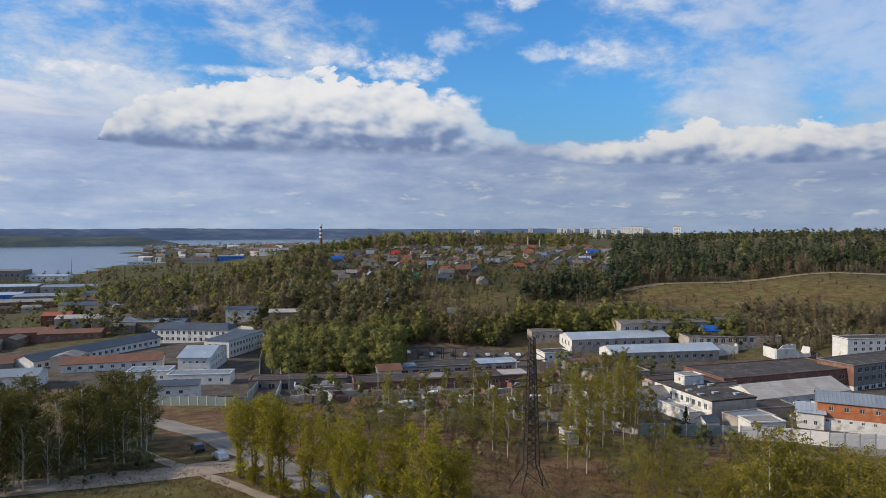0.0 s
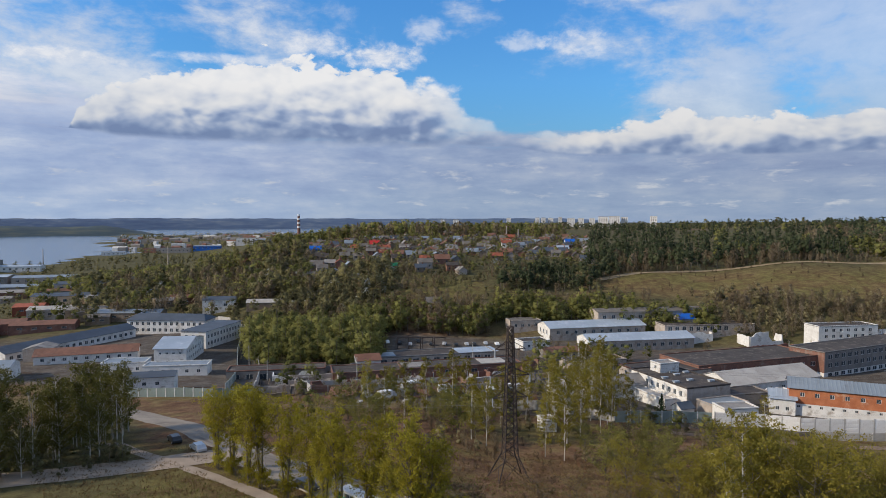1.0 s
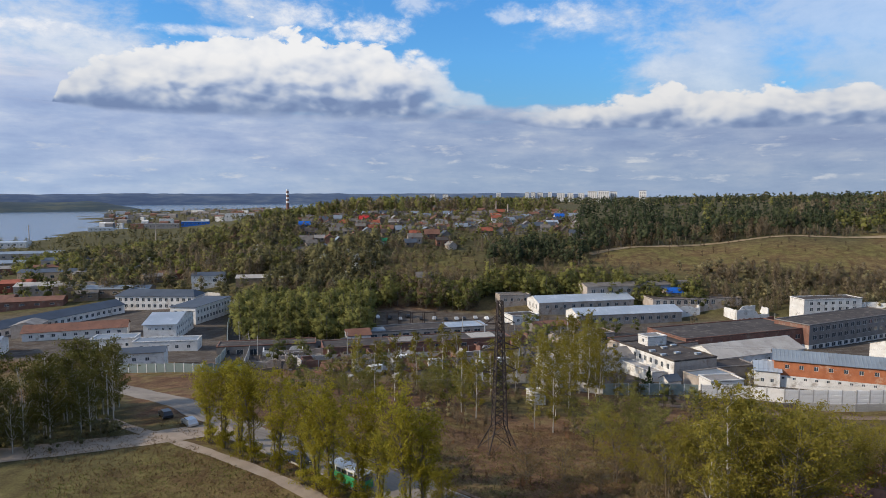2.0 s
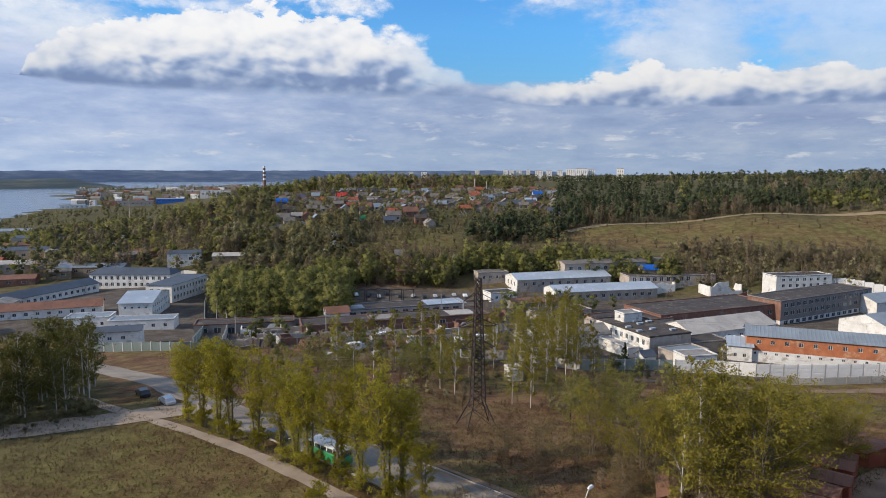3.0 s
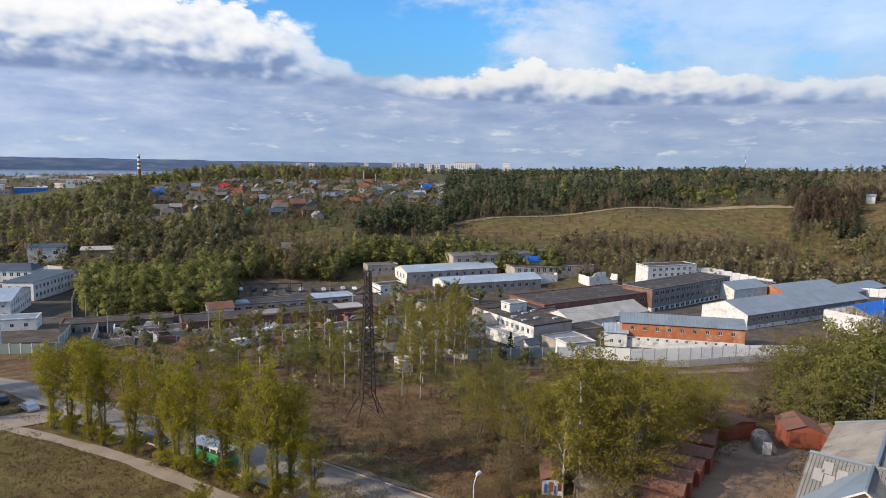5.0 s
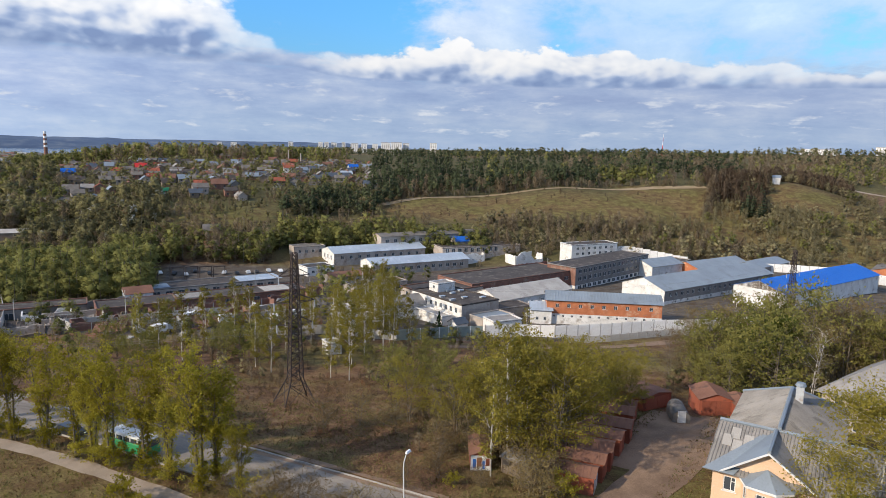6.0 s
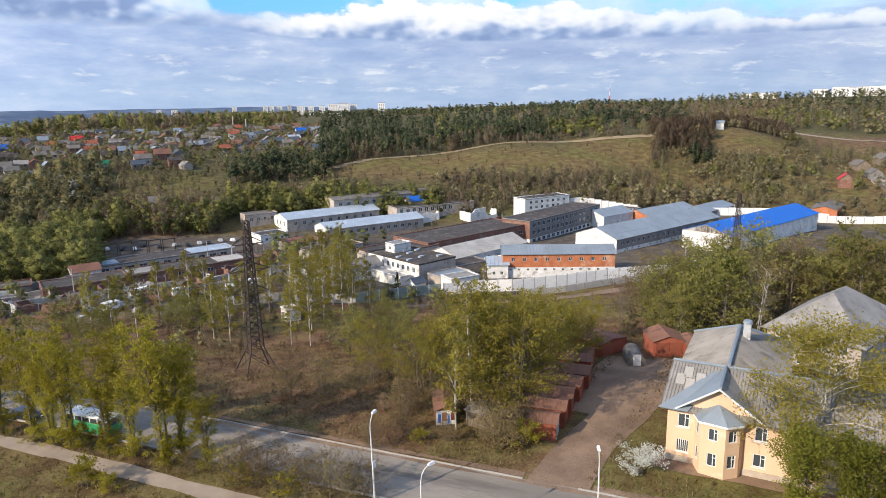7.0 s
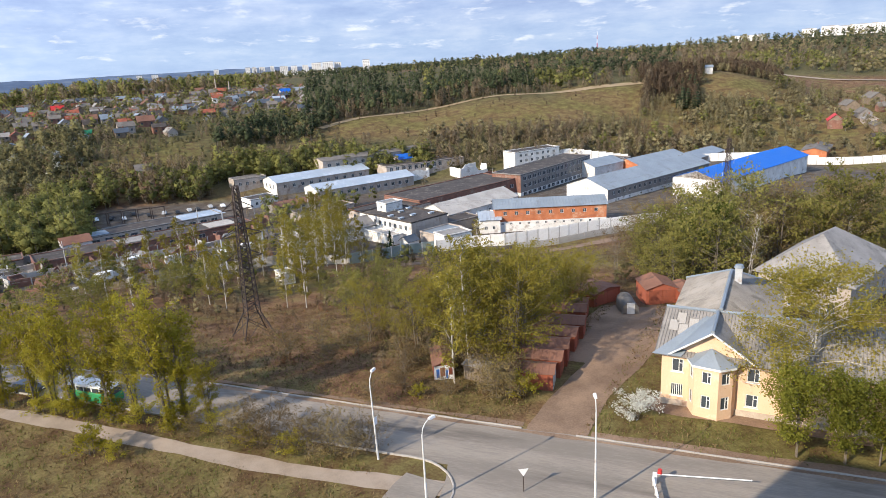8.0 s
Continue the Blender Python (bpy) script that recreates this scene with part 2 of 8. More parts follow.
def foliage(name, tones, clear=0.35, tone_attribute=False):
    """Leaves: a spread of tones leaf by leaf and tree by tree, letting some light through."""
    m = bpy.data.materials.new(name)
    m.use_nodes = True
    w = Nodes(m.node_tree)
    for n in list(m.node_tree.nodes):
        m.node_tree.nodes.remove(n)
    leaf = w.add("ShaderNodeNewGeometry").outputs["Random Per Island"]
    if tone_attribute:
        a_ = w.add("ShaderNodeAttribute")
        a_.attribute_name = "tone"
        tree = a_.outputs["Fac"]
    else:
        tree = w.add("ShaderNodeObjectInfo").outputs[5]
    own = 0.10 if tone_attribute else 0.34
    k = w.math("ADD", w.math("MULTIPLY", leaf, own), w.math("MULTIPLY", tree, 1 - own))
    n_ = len(tones) - 1
    col = w.ramp(k, [(0.12 + 0.76 * i / n_, c) for i, c in enumerate(tones)])
    d = w.add("ShaderNodeBsdfDiffuse", Color=col)
    t_ = w.add("ShaderNodeBsdfTranslucent", Color=col)
    s = w.add("ShaderNodeMixShader", i0=clear, i1=d.outputs[0], i2=t_.outputs[0])
    out = w.add("ShaderNodeOutputMaterial", i0=s.outputs[0])
    return m


def glass_pane(name, tint):
    m = bpy.data.materials.new(name)
    m.use_nodes = True
    s = m.node_tree.nodes["Principled BSDF"]
    s.inputs["Base Color"].default_value = (*tint, 1)
    s.inputs["Roughness"].default_value = 0.08
    s.inputs["Specular IOR Level"].default_value = 0.6
    return m


def ground_material():
    m = bpy.data.materials.new("ground_soil_and_grass")
    m.use_nodes = True
    w = Nodes(m.node_tree)
    s = m.node_tree.nodes["Principled BSDF"]
    p = w.add("ShaderNodeNewGeometry").outputs[0]
    cover = w.add("ShaderNodeAttribute")
    cover.attribute_name = "cover"
    c = w.add("ShaderNodeSeparateColor", i0=cover.outputs[0])
    n1, n2, n3 = w.noise(p, 0.035, 6, 0.62), w.noise(p, 0.22, 6, 0.7), w.noise(p, 2.6, 6, 0.75)
    grain = w.math("ADD", w.math("MULTIPLY", n2, 0.55), w.math("MULTIPLY", n3, 0.45))
    dry = w.ramp(grain, [(0.34, (0.052, 0.028, 0.016)), (0.47, (0.128, 0.069, 0.038)), (0.60, (0.25, 0.150, 0.084))])
    green = w.ramp(grain, [(0.34, (0.050, 0.044, 0.015)), (0.48, (0.108, 0.095, 0.030)), (0.62, (0.19, 0.165, 0.058))])
    yard = w.ramp(grain, [(0.34, (0.050, 0.041, 0.033)), (0.48, (0.092, 0.076, 0.062)), (0.64, (0.185, 0.155, 0.127))])
    wood = w.ramp(grain, [(0.36, (0.045, 0.038, 0.018)), (0.6, (0.13, 0.115, 0.05))])
    patch = w.step(w.math("ADD", w.math("MULTIPLY", n1, 0.7), w.math("MULTIPLY", n2, 0.3)), 0.44, 0.60)
    col = w.mix(w.math("MULTIPLY", patch, 0.75), dry, green)
    col = w.mix(w.math("MULTIPLY", c.outputs[1], w.step(grain, 0.34, 0.56)), col, green)
    col = w.mix(w.math("MULTIPLY", c.outputs[0], w.step(n2, 0.24, 0.46)), col, yard)
    col = w.mix(c.outputs[2], col, wood)
    w.put(s.inputs["Base Color"], col)
    s.inputs["Roughness"].default_value = 0.95
    s.inputs["Specular IOR Level"].default_value = 0.1
    b = w.add("ShaderNodeBump", Strength=0.6, Height=grain)
    b.inputs["Distance"].default_value = 0.25
    w.put(s.inputs["Normal"], b.outputs[0])
    return m


def water_material():
    m = bpy.data.materials.new("lake_water")
    m.use_nodes = True
    w = Nodes(m.node_tree)
    s = m.node_tree.nodes["Principled BSDF"]
    s.inputs["Base Color"].default_value = (0.06, 0.10, 0.15, 1)
    s.inputs["Roughness"].default_value = 0.22
    p = w.add("ShaderNodeNewGeometry").outputs[0]
    b = w.add("ShaderNodeBump", Strength=0.25, Height=w.noise(p, 0.05, 6, 0.6))
    b.inputs["Distance"].default_value = 2.0
    w.put(s.inputs["Normal"], b.outputs[0])
    return m


M = {
    "ground": ground_material(),
    "water": water_material(),
    "asphalt": surface("worn_grey_asphalt", (0.30, 0.258, 0.212), (0.205, 0.176, 0.146), 0.9, 0.95, stain=(0.135, 0.115, 0.097), stain_scale=0.22, bump=0.1, fine=10, spec=0.15, stretch=(0.14, 1.0, 1.0), turned=46.0),
    "dark_asphalt": surface("dark_damp_asphalt", (0.085, 0.082, 0.080), (0.055, 0.053, 0.052), 0.6, 0.9, bump=0.1, stain=(0.12, 0.11, 0.10), stain_scale=0.2),
    "path": surface("dusty_footpath", (0.37, 0.292, 0.222), (0.265, 0.205, 0.15), 0.8, 0.95, bump=0.15),
    "dirt": surface("packed_dirt", (0.285, 0.190, 0.125), (0.150, 0.096, 0.062), 0.4, 0.95, stain=(0.17, 0.115, 0.08), stain_scale=0.25, bump=0.3),
    "kerb": surface("kerb_concrete", (0.46, 0.42, 0.37), (0.31, 0.28, 0.245), 1.5, 0.9, stain=(0.20, 0.165, 0.13), stain_scale=0.5),
    "paint_line": surface("road_paint", (0.72, 0.72, 0.70), (0.5, 0.5, 0.48), 3.0, 0.8),
    "white_wall": surface("whitewashed_wall", (0.76, 0.735, 0.695), (0.58, 0.55, 0.505), 0.8, 0.9, stain=(0.33, 0.285, 0.235), stain_scale=0.32, bump=0.15),
    "grey_wall": surface("grey_render", (0.27, 0.245, 0.22), (0.19, 0.17, 0.155), 0.8, 0.9, stain=(0.15, 0.13, 0.115), stain_scale=0.3),
    "pale_brick": surface("pale_silicate_brick", (0.46, 0.395, 0.335), (0.33, 0.275, 0.23), 1.2, 0.9, stain=(0.22, 0.150, 0.110), stain_scale=0.28),
    "orange_brick": surface("orange_brick", (0.50, 0.185, 0.085), (0.36, 0.12, 0.055), 1.2, 0.9, stain=(0.55, 0.36, 0.24), stain_scale=0.25, fine=18),
    "old_brick": surface("dirty_red_brick", (0.25, 0.12, 0.085), (0.15, 0.078, 0.058), 1.2, 0.92, stain=(0.27, 0.21, 0.165), stain_scale=0.3),
    "yellow_wall": surface("ochre_render", (0.72, 0.505, 0.335), (0.64, 0.425, 0.268), 0.5, 0.9, stain=(0.74, 0.60, 0.46), stain_scale=0.5, bump=0.12),
    "plinth": surface("stained_plinth", (0.55, 0.47, 0.38), (0.36, 0.28, 0.21), 1.2, 0.95, stain=(0.22, 0.14, 0.10), stain_scale=0.6, bump=0.5),
    "tin_roof": surface("galvanised_roof", (0.27, 0.305, 0.335), (0.215, 0.245, 0.27), 0.4, 0.5, metal=0.2, bump=0.08, stain=(0.19, 0.205, 0.22), stain_scale=0.2),
    "pale_tin": surface("bright_metal_roof", (0.42, 0.47, 0.52), (0.34, 0.385, 0.43), 0.3, 0.5, metal=0.2, bump=0.06, stain=(0.58, 0.60, 0.62), stain_scale=0.15),
    "slate": surface("asbestos_sheet_roof", (0.31, 0.285, 0.26), (0.205, 0.188, 0.17), 0.7, 0.92, stain=(0.14, 0.128, 0.115), stain_scale=0.4, bump=0.3),
    "pale_slate": surface("pale_sheet_roof", (0.46, 0.425, 0.38), (0.34, 0.31, 0.275), 0.5, 0.92, stain=(0.28, 0.255, 0.23), stain_scale=0.25, bump=0.3),
    "tar_roof": surface("tarred_flat_roof", (0.085, 0.070, 0.060), (0.048, 0.040, 0.036), 0.4, 0.9, stain=(0.19, 0.16, 0.13), stain_scale=0.35, bump=0.3),
    "blue_roof": surface("blue_metal_roof", (0.007, 0.115, 0.47), (0.006, 0.098, 0.42), 0.3, 0.45, bump=0.05),
    "dark_metal_roof": surface("blue_grey_metal_roof", (0.095, 0.112, 0.135), (0.068, 0.08, 0.098), 0.4, 0.6, metal=0.2, bump=0.08),
    "rust_roof": surface("rusty_roof", (0.24, 0.115, 0.075), (0.155, 0.076, 0.051), 0.6, 0.85, stain=(0.10, 0.06, 0.045), stain_scale=0.4),
    "garage_red": surface("red_oxide_paint", (0.40, 0.115, 0.062), (0.28, 0.078, 0.044), 0.9, 0.8, stain=(0.13, 0.065, 0.045), stain_scale=0.5, vary=0.35),
    "garage_grey": surface("grey_sheet_metal", (0.50, 0.51, 0.51), (0.36, 0.365, 0.37), 0.9, 0.6, stain=(0.28, 0.21, 0.16), stain_scale=0.6),
    "concrete": surface("weathered_concrete", (0.50, 0.475, 0.44), (0.36, 0.34, 0.31), 0.8, 0.92, stain=(0.25, 0.22, 0.19), stain_scale=0.35),
    "white_fence": surface("whitewashed_concrete", (0.86, 0.84, 0.81), (0.72, 0.69, 0.65), 0.9, 0.9, stain=(0.52, 0.47, 0.42), stain_scale=0.4, vary=0.12),
    "green_fence": surface("faded_green_fence", (0.27, 0.32, 0.29), (0.19, 0.23, 0.21), 0.9, 0.8, vary=0.15),
    "steel": surface("painted_steel_pole", (0.70, 0.69, 0.66), (0.54, 0.53, 0.50), 1.5, 0.6, stain=(0.36, 0.30, 0.25), stain_scale=0.8),
    "pylon": surface("rusty_lattice_steel", (0.078, 0.055, 0.046), (0.045, 0.034, 0.029), 1.0, 0.75),
    "wire": surface("aluminium_wire", (0.20, 0.20, 0.20), (0.14, 0.14, 0.14), 1.0, 0.6, bump=0),
    "white_paint": surface("white_paint", (0.80, 0.80, 0.79), (0.70, 0.69, 0.67), 1.5, 0.6, bump=0.05),
    "red_paint": surface("red_paint", (0.55, 0.035, 0.03), (0.42, 0.03, 0.025), 1.5, 0.5, bump=0.05),
    "blue_paint": surface("blue_paint", (0.03, 0.16, 0.52), (0.025, 0.12, 0.42), 1.5, 0.5, bump=0.05),
    "green_paint": surface("green_paint", (0.04, 0.30, 0.12), (0.03, 0.22, 0.09), 1.5, 0.5, bump=0.05),
    "dark_paint": surface("dark_car_paint", (0.03, 0.032, 0.036), (0.02, 0.022, 0.025), 1.5, 0.3, bump=0, spec=0.6),
    "silver_paint": surface("silver_car_paint", (0.55, 0.56, 0.57), (0.46, 0.47, 0.48), 1.5, 0.3, metal=0.4, bump=0, spec=0.6),
    "rubber": surface("tyre_rubber", (0.03, 0.03, 0.03), (0.02, 0.02, 0.02), 3.0, 0.9, bump=0),
    "timber": surface("weathered_timber", (0.26, 0.20, 0.145), (0.16, 0.12, 0.085), 1.5, 0.9),
    "lamp_glass": surface("milky_lamp_glass", (0.85, 0.84, 0.82), (0.75, 0.74, 0.72), 2.0, 0.4, bump=0),
    "pane": glass_pane("dark_window_glass", (0.055, 0.065, 0.075)),
    "frame_white": surface("white_window_frame", (0.75, 0.74, 0.72), (0.62, 0.61, 0.58), 2.0, 0.6, bump=0.05),
    "bark": surface("grey_brown_bark", (0.20, 0.165, 0.125), (0.105, 0.085, 0.065), 2.0, 0.95, bump=0.6, fine=8),
    "birch_bark": surface("white_birch_bark", (0.62, 0.57, 0.50), (0.42, 0.38, 0.33), 1.2, 0.9, stain=(0.07, 0.06, 0.05), stain_scale=1.6, stretch=(1, 1, 2.5)),
    "poplar_leaf": foliage("fresh_poplar_leaves", [(0.178, 0.150, 0.019), (0.305, 0.262, 0.032), (0.455, 0.395, 0.062)], 0.48),
    "birch_leaf": foliage("young_birch_leaves", [(0.150, 0.122, 0.026), (0.240, 0.198, 0.036), (0.325, 0.272, 0.056)], 0.45),
    "green_leaf": foliage("full_green_leaves", [(0.082, 0.098, 0.020), (0.148, 0.166, 0.031), (0.218, 0.233, 0.050)], 0.45),
    "rowan_leaf": foliage("half_open_olive_leaves", [(0.122, 0.114, 0.032), (0.200, 0.185, 0.050), (0.290, 0.262, 0.078)], 0.46),
    "lime_leaf": foliage("young_lime_leaves", [(0.120, 0.122, 0.022), (0.205, 0.205, 0.035), (0.310, 0.300, 0.056)], 0.45),
    "twig_leaf": foliage("brown_twigs_and_buds", [(0.115, 0.080, 0.040), (0.175, 0.125, 0.060), (0.24, 0.185, 0.080)], 0.15),
    "grove_leaf": foliage("olive_grove_leaves", [(0.082, 0.075, 0.023), (0.126, 0.117, 0.032), (0.178, 0.162, 0.050)], 0.28),
    "blossom": foliage("white_blossom", [(0.50, 0.50, 0.42), (0.70, 0.70, 0.64), (0.30, 0.36, 0.20)], 0.3),
    "spruce_needle": foliage("dark_spruce_needles", [(0.012, 0.024, 0.012), (0.022, 0.040, 0.018), (0.036, 0.058, 0.026)], 0.1),
    "wood_pine": foliage("far_pine_needles", [(0.033, 0.044, 0.026), (0.057, 0.070, 0.037), (0.094, 0.106, 0.055)], 0.15, True),
    "wood_green": foliage("far_spring_leaves", [(0.132, 0.132, 0.046), (0.204, 0.202, 0.066), (0.292, 0.282, 0.094)], 0.48, True),
    "wood_olive": foliage("far_olive_leaves", [(0.111, 0.104, 0.055), (0.181, 0.165, 0.080), (0.283, 0.254, 0.119)], 0.42, True),
    "wood_bare": foliage("far_bare_twigs", [(0.135, 0.102, 0.066), (0.195, 0.150, 0.096), (0.265, 0.210, 0.138)], 0.25, True),
    "dry_blade": foliage("dry_grass_blades", [(0.11, 0.070, 0.034), (0.175, 0.118, 0.058), (0.25, 0.178, 0.092)], 0.2, True),
    "green_blade": foliage("fresh_grass_blades", [(0.06, 0.075, 0.016), (0.12, 0.14, 0.028), (0.20, 0.20, 0.055)], 0.3, True),
    "wood_scrub": foliage("far_olive_scrub", [(0.162, 0.136, 0.076), (0.232, 0.199, 0.106), (0.308, 0.266, 0.143)], 0.34, True),
    "wood_russet": foliage("russet_stems", [(0.16, 0.075, 0.045), (0.22, 0.115, 0.065), (0.28, 0.16, 0.09)], 0.15, True),
    "wood_thicket": foliage("dark_bare_thicket", [(0.080, 0.056, 0.038), (0.112, 0.080, 0.053), (0.150, 0.110, 0.072)], 0.2, True),
    "dark_slate": surface("dark_sheet_roof", (0.20, 0.175, 0.15), (0.13, 0.115, 0.10), 0.7, 0.92, stain=(0.09, 0.078, 0.068), stain_scale=0.4, bump=0.3),
    "dry_verge": surface("dry_field_edge", (0.36, 0.27, 0.165), (0.25, 0.18, 0.10), 0.15, 0.95, stain=(0.17, 0.14, 0.065), stain_scale=0.08, bump=0.3),
    "wood_blossom": foliage("far_pale_blossom", [(0.17, 0.17, 0.12), (0.27, 0.27, 0.21), (0.38, 0.38, 0.33)], 0.2, True),
}

# ---- mesh helpers ----
def part(name, bm, material, parent=None, label="", smooth=False):
    """Links a bmesh as one mesh object under a thing or a part."""
    me = bpy.data.meshes.new(name)
    if smooth:
        for f in bm.faces:
            f.smooth = True
    bm.to_mesh(me)
    bm.free()
    for m in material if isinstance(material, (list, tuple)) else [material]:
        me.materials.append(m)
    ob = new(name, me)
    if parent:
        ob.parent = parent
    if label:
        ob["label"] = label
    return ob


def again(ob, parent, m=None, name=None):
    """A second object on the same mesh."""
    o = new(name or ob.name.split(".")[0], ob.data)
    o.parent = parent
    o.matrix_basis = m or ob.matrix_basis.copy()
    return o


def thing(name, m, label, category, group="", kind=""):
    ob = new(name)
    ob.empty_display_size = 0.3
    ob.matrix_basis = m
    return tagged(ob, label, category, group, kind)


def box(bm, x0, x1, y0, y1, z0, z1, mat=0, bevel=0.0):
    vs = [bm.verts.new(p) for p in ((x0, y0, z0), (x1, y0, z0), (x1, y1, z0), (x0, y1, z0), (x0, y0, z1), (x1, y0, z1), (x1, y1, z1), (x0, y1, z1))]
    fs = [bm.faces.new([vs[i] for i in f]) for f in ((3, 2, 1, 0), (4, 5, 6, 7), (0, 1, 5, 4), (1, 2, 6, 5), (2, 3, 7, 6), (3, 0, 4, 7))]
    for f in fs:
        f.material_index = mat
    if bevel:
        bmesh.ops.bevel(bm, geom=list({e for f in fs for e in f.edges}), offset=bevel, segments=1, affect="EDGES")
    return fs


def boxed(*dims, bevel=0.0):
    bm = bmesh.new()
    box(bm, *dims, bevel=bevel)
    return bm


def bar(bm, p, q, r, n=4, r2=None, mat=0):
    """A round or square bar from p to q."""
    p, q = Vector(p), Vector(q)
    d = (q - p).normalized()
    u = d.orthogonal().normalized()
    v = d.cross(u)
    r2 = r if r2 is None else r2
    rings = [[bm.verts.new(c + (u * math.cos(2 * math.pi * i / n) + v * math.sin(2 * math.pi * i / n)) * rr) for i in range(n)] for c, rr in ((p, r), (q, r2))]
    for i in range(n):
        bm.faces.new((rings[0][i], rings[0][(i + 1) % n], rings[1][(i + 1) % n], rings[1][i])).material_index = mat
    bm.faces.new(rings[0][::-1]).material_index = mat
    bm.faces.new(rings[1]).material_index = mat


def solid(bm, bottom, top, mat=0):
    """A closed body between two loops of points."""
    a_, b_ = [bm.verts.new(p) for p in bottom], [bm.verts.new(p) for p in top]
    n = len(a_)
    fs = [bm.faces.new((a_[i], a_[(i + 1) % n], b_[(i + 1) % n], b_[i])) for i in range(n)]
    fs += [bm.faces.new(a_[::-1]), bm.faces.new(b_)]
    for f in fs:
        f.material_index = mat
    return fs


def slab(bm, pts, thick, mat=0):
    """A sheet of some thickness over a polygon, thickened downwards."""
    solid(bm, [(x, y, z - thick) for x, y, z in pts], pts, mat)


def ribbed(bm, lo, hi, n, size=0.05, thick=0.1):
    """A roof sheet from eave line to ridge line with n standing seams, in one piece."""
    cols = []
    for i in range(n + 1):
        f = i / n
        g = 0.18 / n
        cols += [(max(f - g, 0), 0.0), (max(f - g * 0.6, 0), size), (min(f + g * 0.6, 1), size), (min(f + g, 1), 0.0)]
    up = Vector((0, 0, 1))
    low, top, under = [], [], []
    for f, z in cols:
        p_, q_ = Vector(lo[0]).lerp(Vector(lo[1]), f), Vector(hi[0]).lerp(Vector(hi[1]), f)
        low.append(bm.verts.new(p_ + up * z))
        top.append(bm.verts.new(q_ + up * z))
        under.append(bm.verts.new(p_ - up * thick))
    for i in range(len(cols) - 1):
        bm.faces.new((low[i], low[i + 1], top[i + 1], top[i]))
        bm.faces.new((under[i], under[i + 1], low[i + 1], low[i]))


def mesh_np(name, verts, quads, material, tone=None, normals=None):
    """One mesh from arrays of points and faces with one number of corners."""
    me = bpy.data.meshes.new(name)
    quads = np.asarray(quads, np.int32)
    n, (f, k) = len(verts), quads.shape
    me.vertices.add(n)
    me.vertices.foreach_set("co", np.asarray(verts, np.float32).ravel())
    me.loops.add(k * f)
    me.loops.foreach_set("vertex_index", quads.ravel())
    me.polygons.add(f)
    me.polygons.foreach_set("loop_start", np.arange(0, k * f, k, dtype=np.int32))
    me.polygons.foreach_set("loop_total", np.full(f, k, np.int32))
    if tone is not None:
        me.attributes.new("tone", "FLOAT", "POINT").data.foreach_set("value", np.asarray(tone, np.float32))
    me.materials.append(material)
    me.update(calc_edges=True)
    me.validate()
    if normals is not None:
        me.normals_split_custom_set_from_vertices(np.asarray(normals, np.float32))
    return me


def on_ray(a_, r):
    """A place by compass azimuth and distance from the tower."""
    return r * math.sin(radians(a_)), r * math.cos(radians(a_))


def at(x, y, turn=0.0, dz=0.0):
    return pose(x, y, ground_z(x, y) + dz, 0, 0, turn)

# ---- ground: one sheet to the horizon ----
def near_poly(x, y, pts):
    inside = False
    for (x0, y0), (x1, y1) in zip(pts, pts[1:] + pts[:1]):
        if (y0 > y) != (y1 > y) and x < (x1 - x0) * (y - y0) / (y1 - y0) + x0:
            inside = not inside
    return inside


YARDS = [
    [(-230, 235), (-120, 225), (-60, 215), (-40, 225), (-60, 300), (-85, 345), (-160, 390), (-260, 420)],
    [(-42, 205), (60, 168), (150, 150), (290, 170), (300, 260), (200, 330), (60, 345), (20, 300), (-30, 285), (-42, 240)],
    [(-25, 262), (45, 262), (40, 332), (-24, 332)],
    [(-330, 290), (-225, 240), (-110, 345), (-130, 440), (-240, 500), (-430, 440)],
    [(-420, 420), (-250, 400), (-230, 700), (-560, 1000), (-900, 900)],
]
WOODS = [(-60, -8, 395, 640), (6.5, 13, 400, 540), (13, 44, 525, 1300), (17, 34, 482, 530), (51, 85, 740, 1600), (45, 51, 575, 700), (-14, 20, 760, 1500), (-14, -4, 262, 380), (-10, 14, 440, 760), (-37, -23.5, 122, 168), (-40, -8, 680, 1700), (6, 40, 352, 380)]


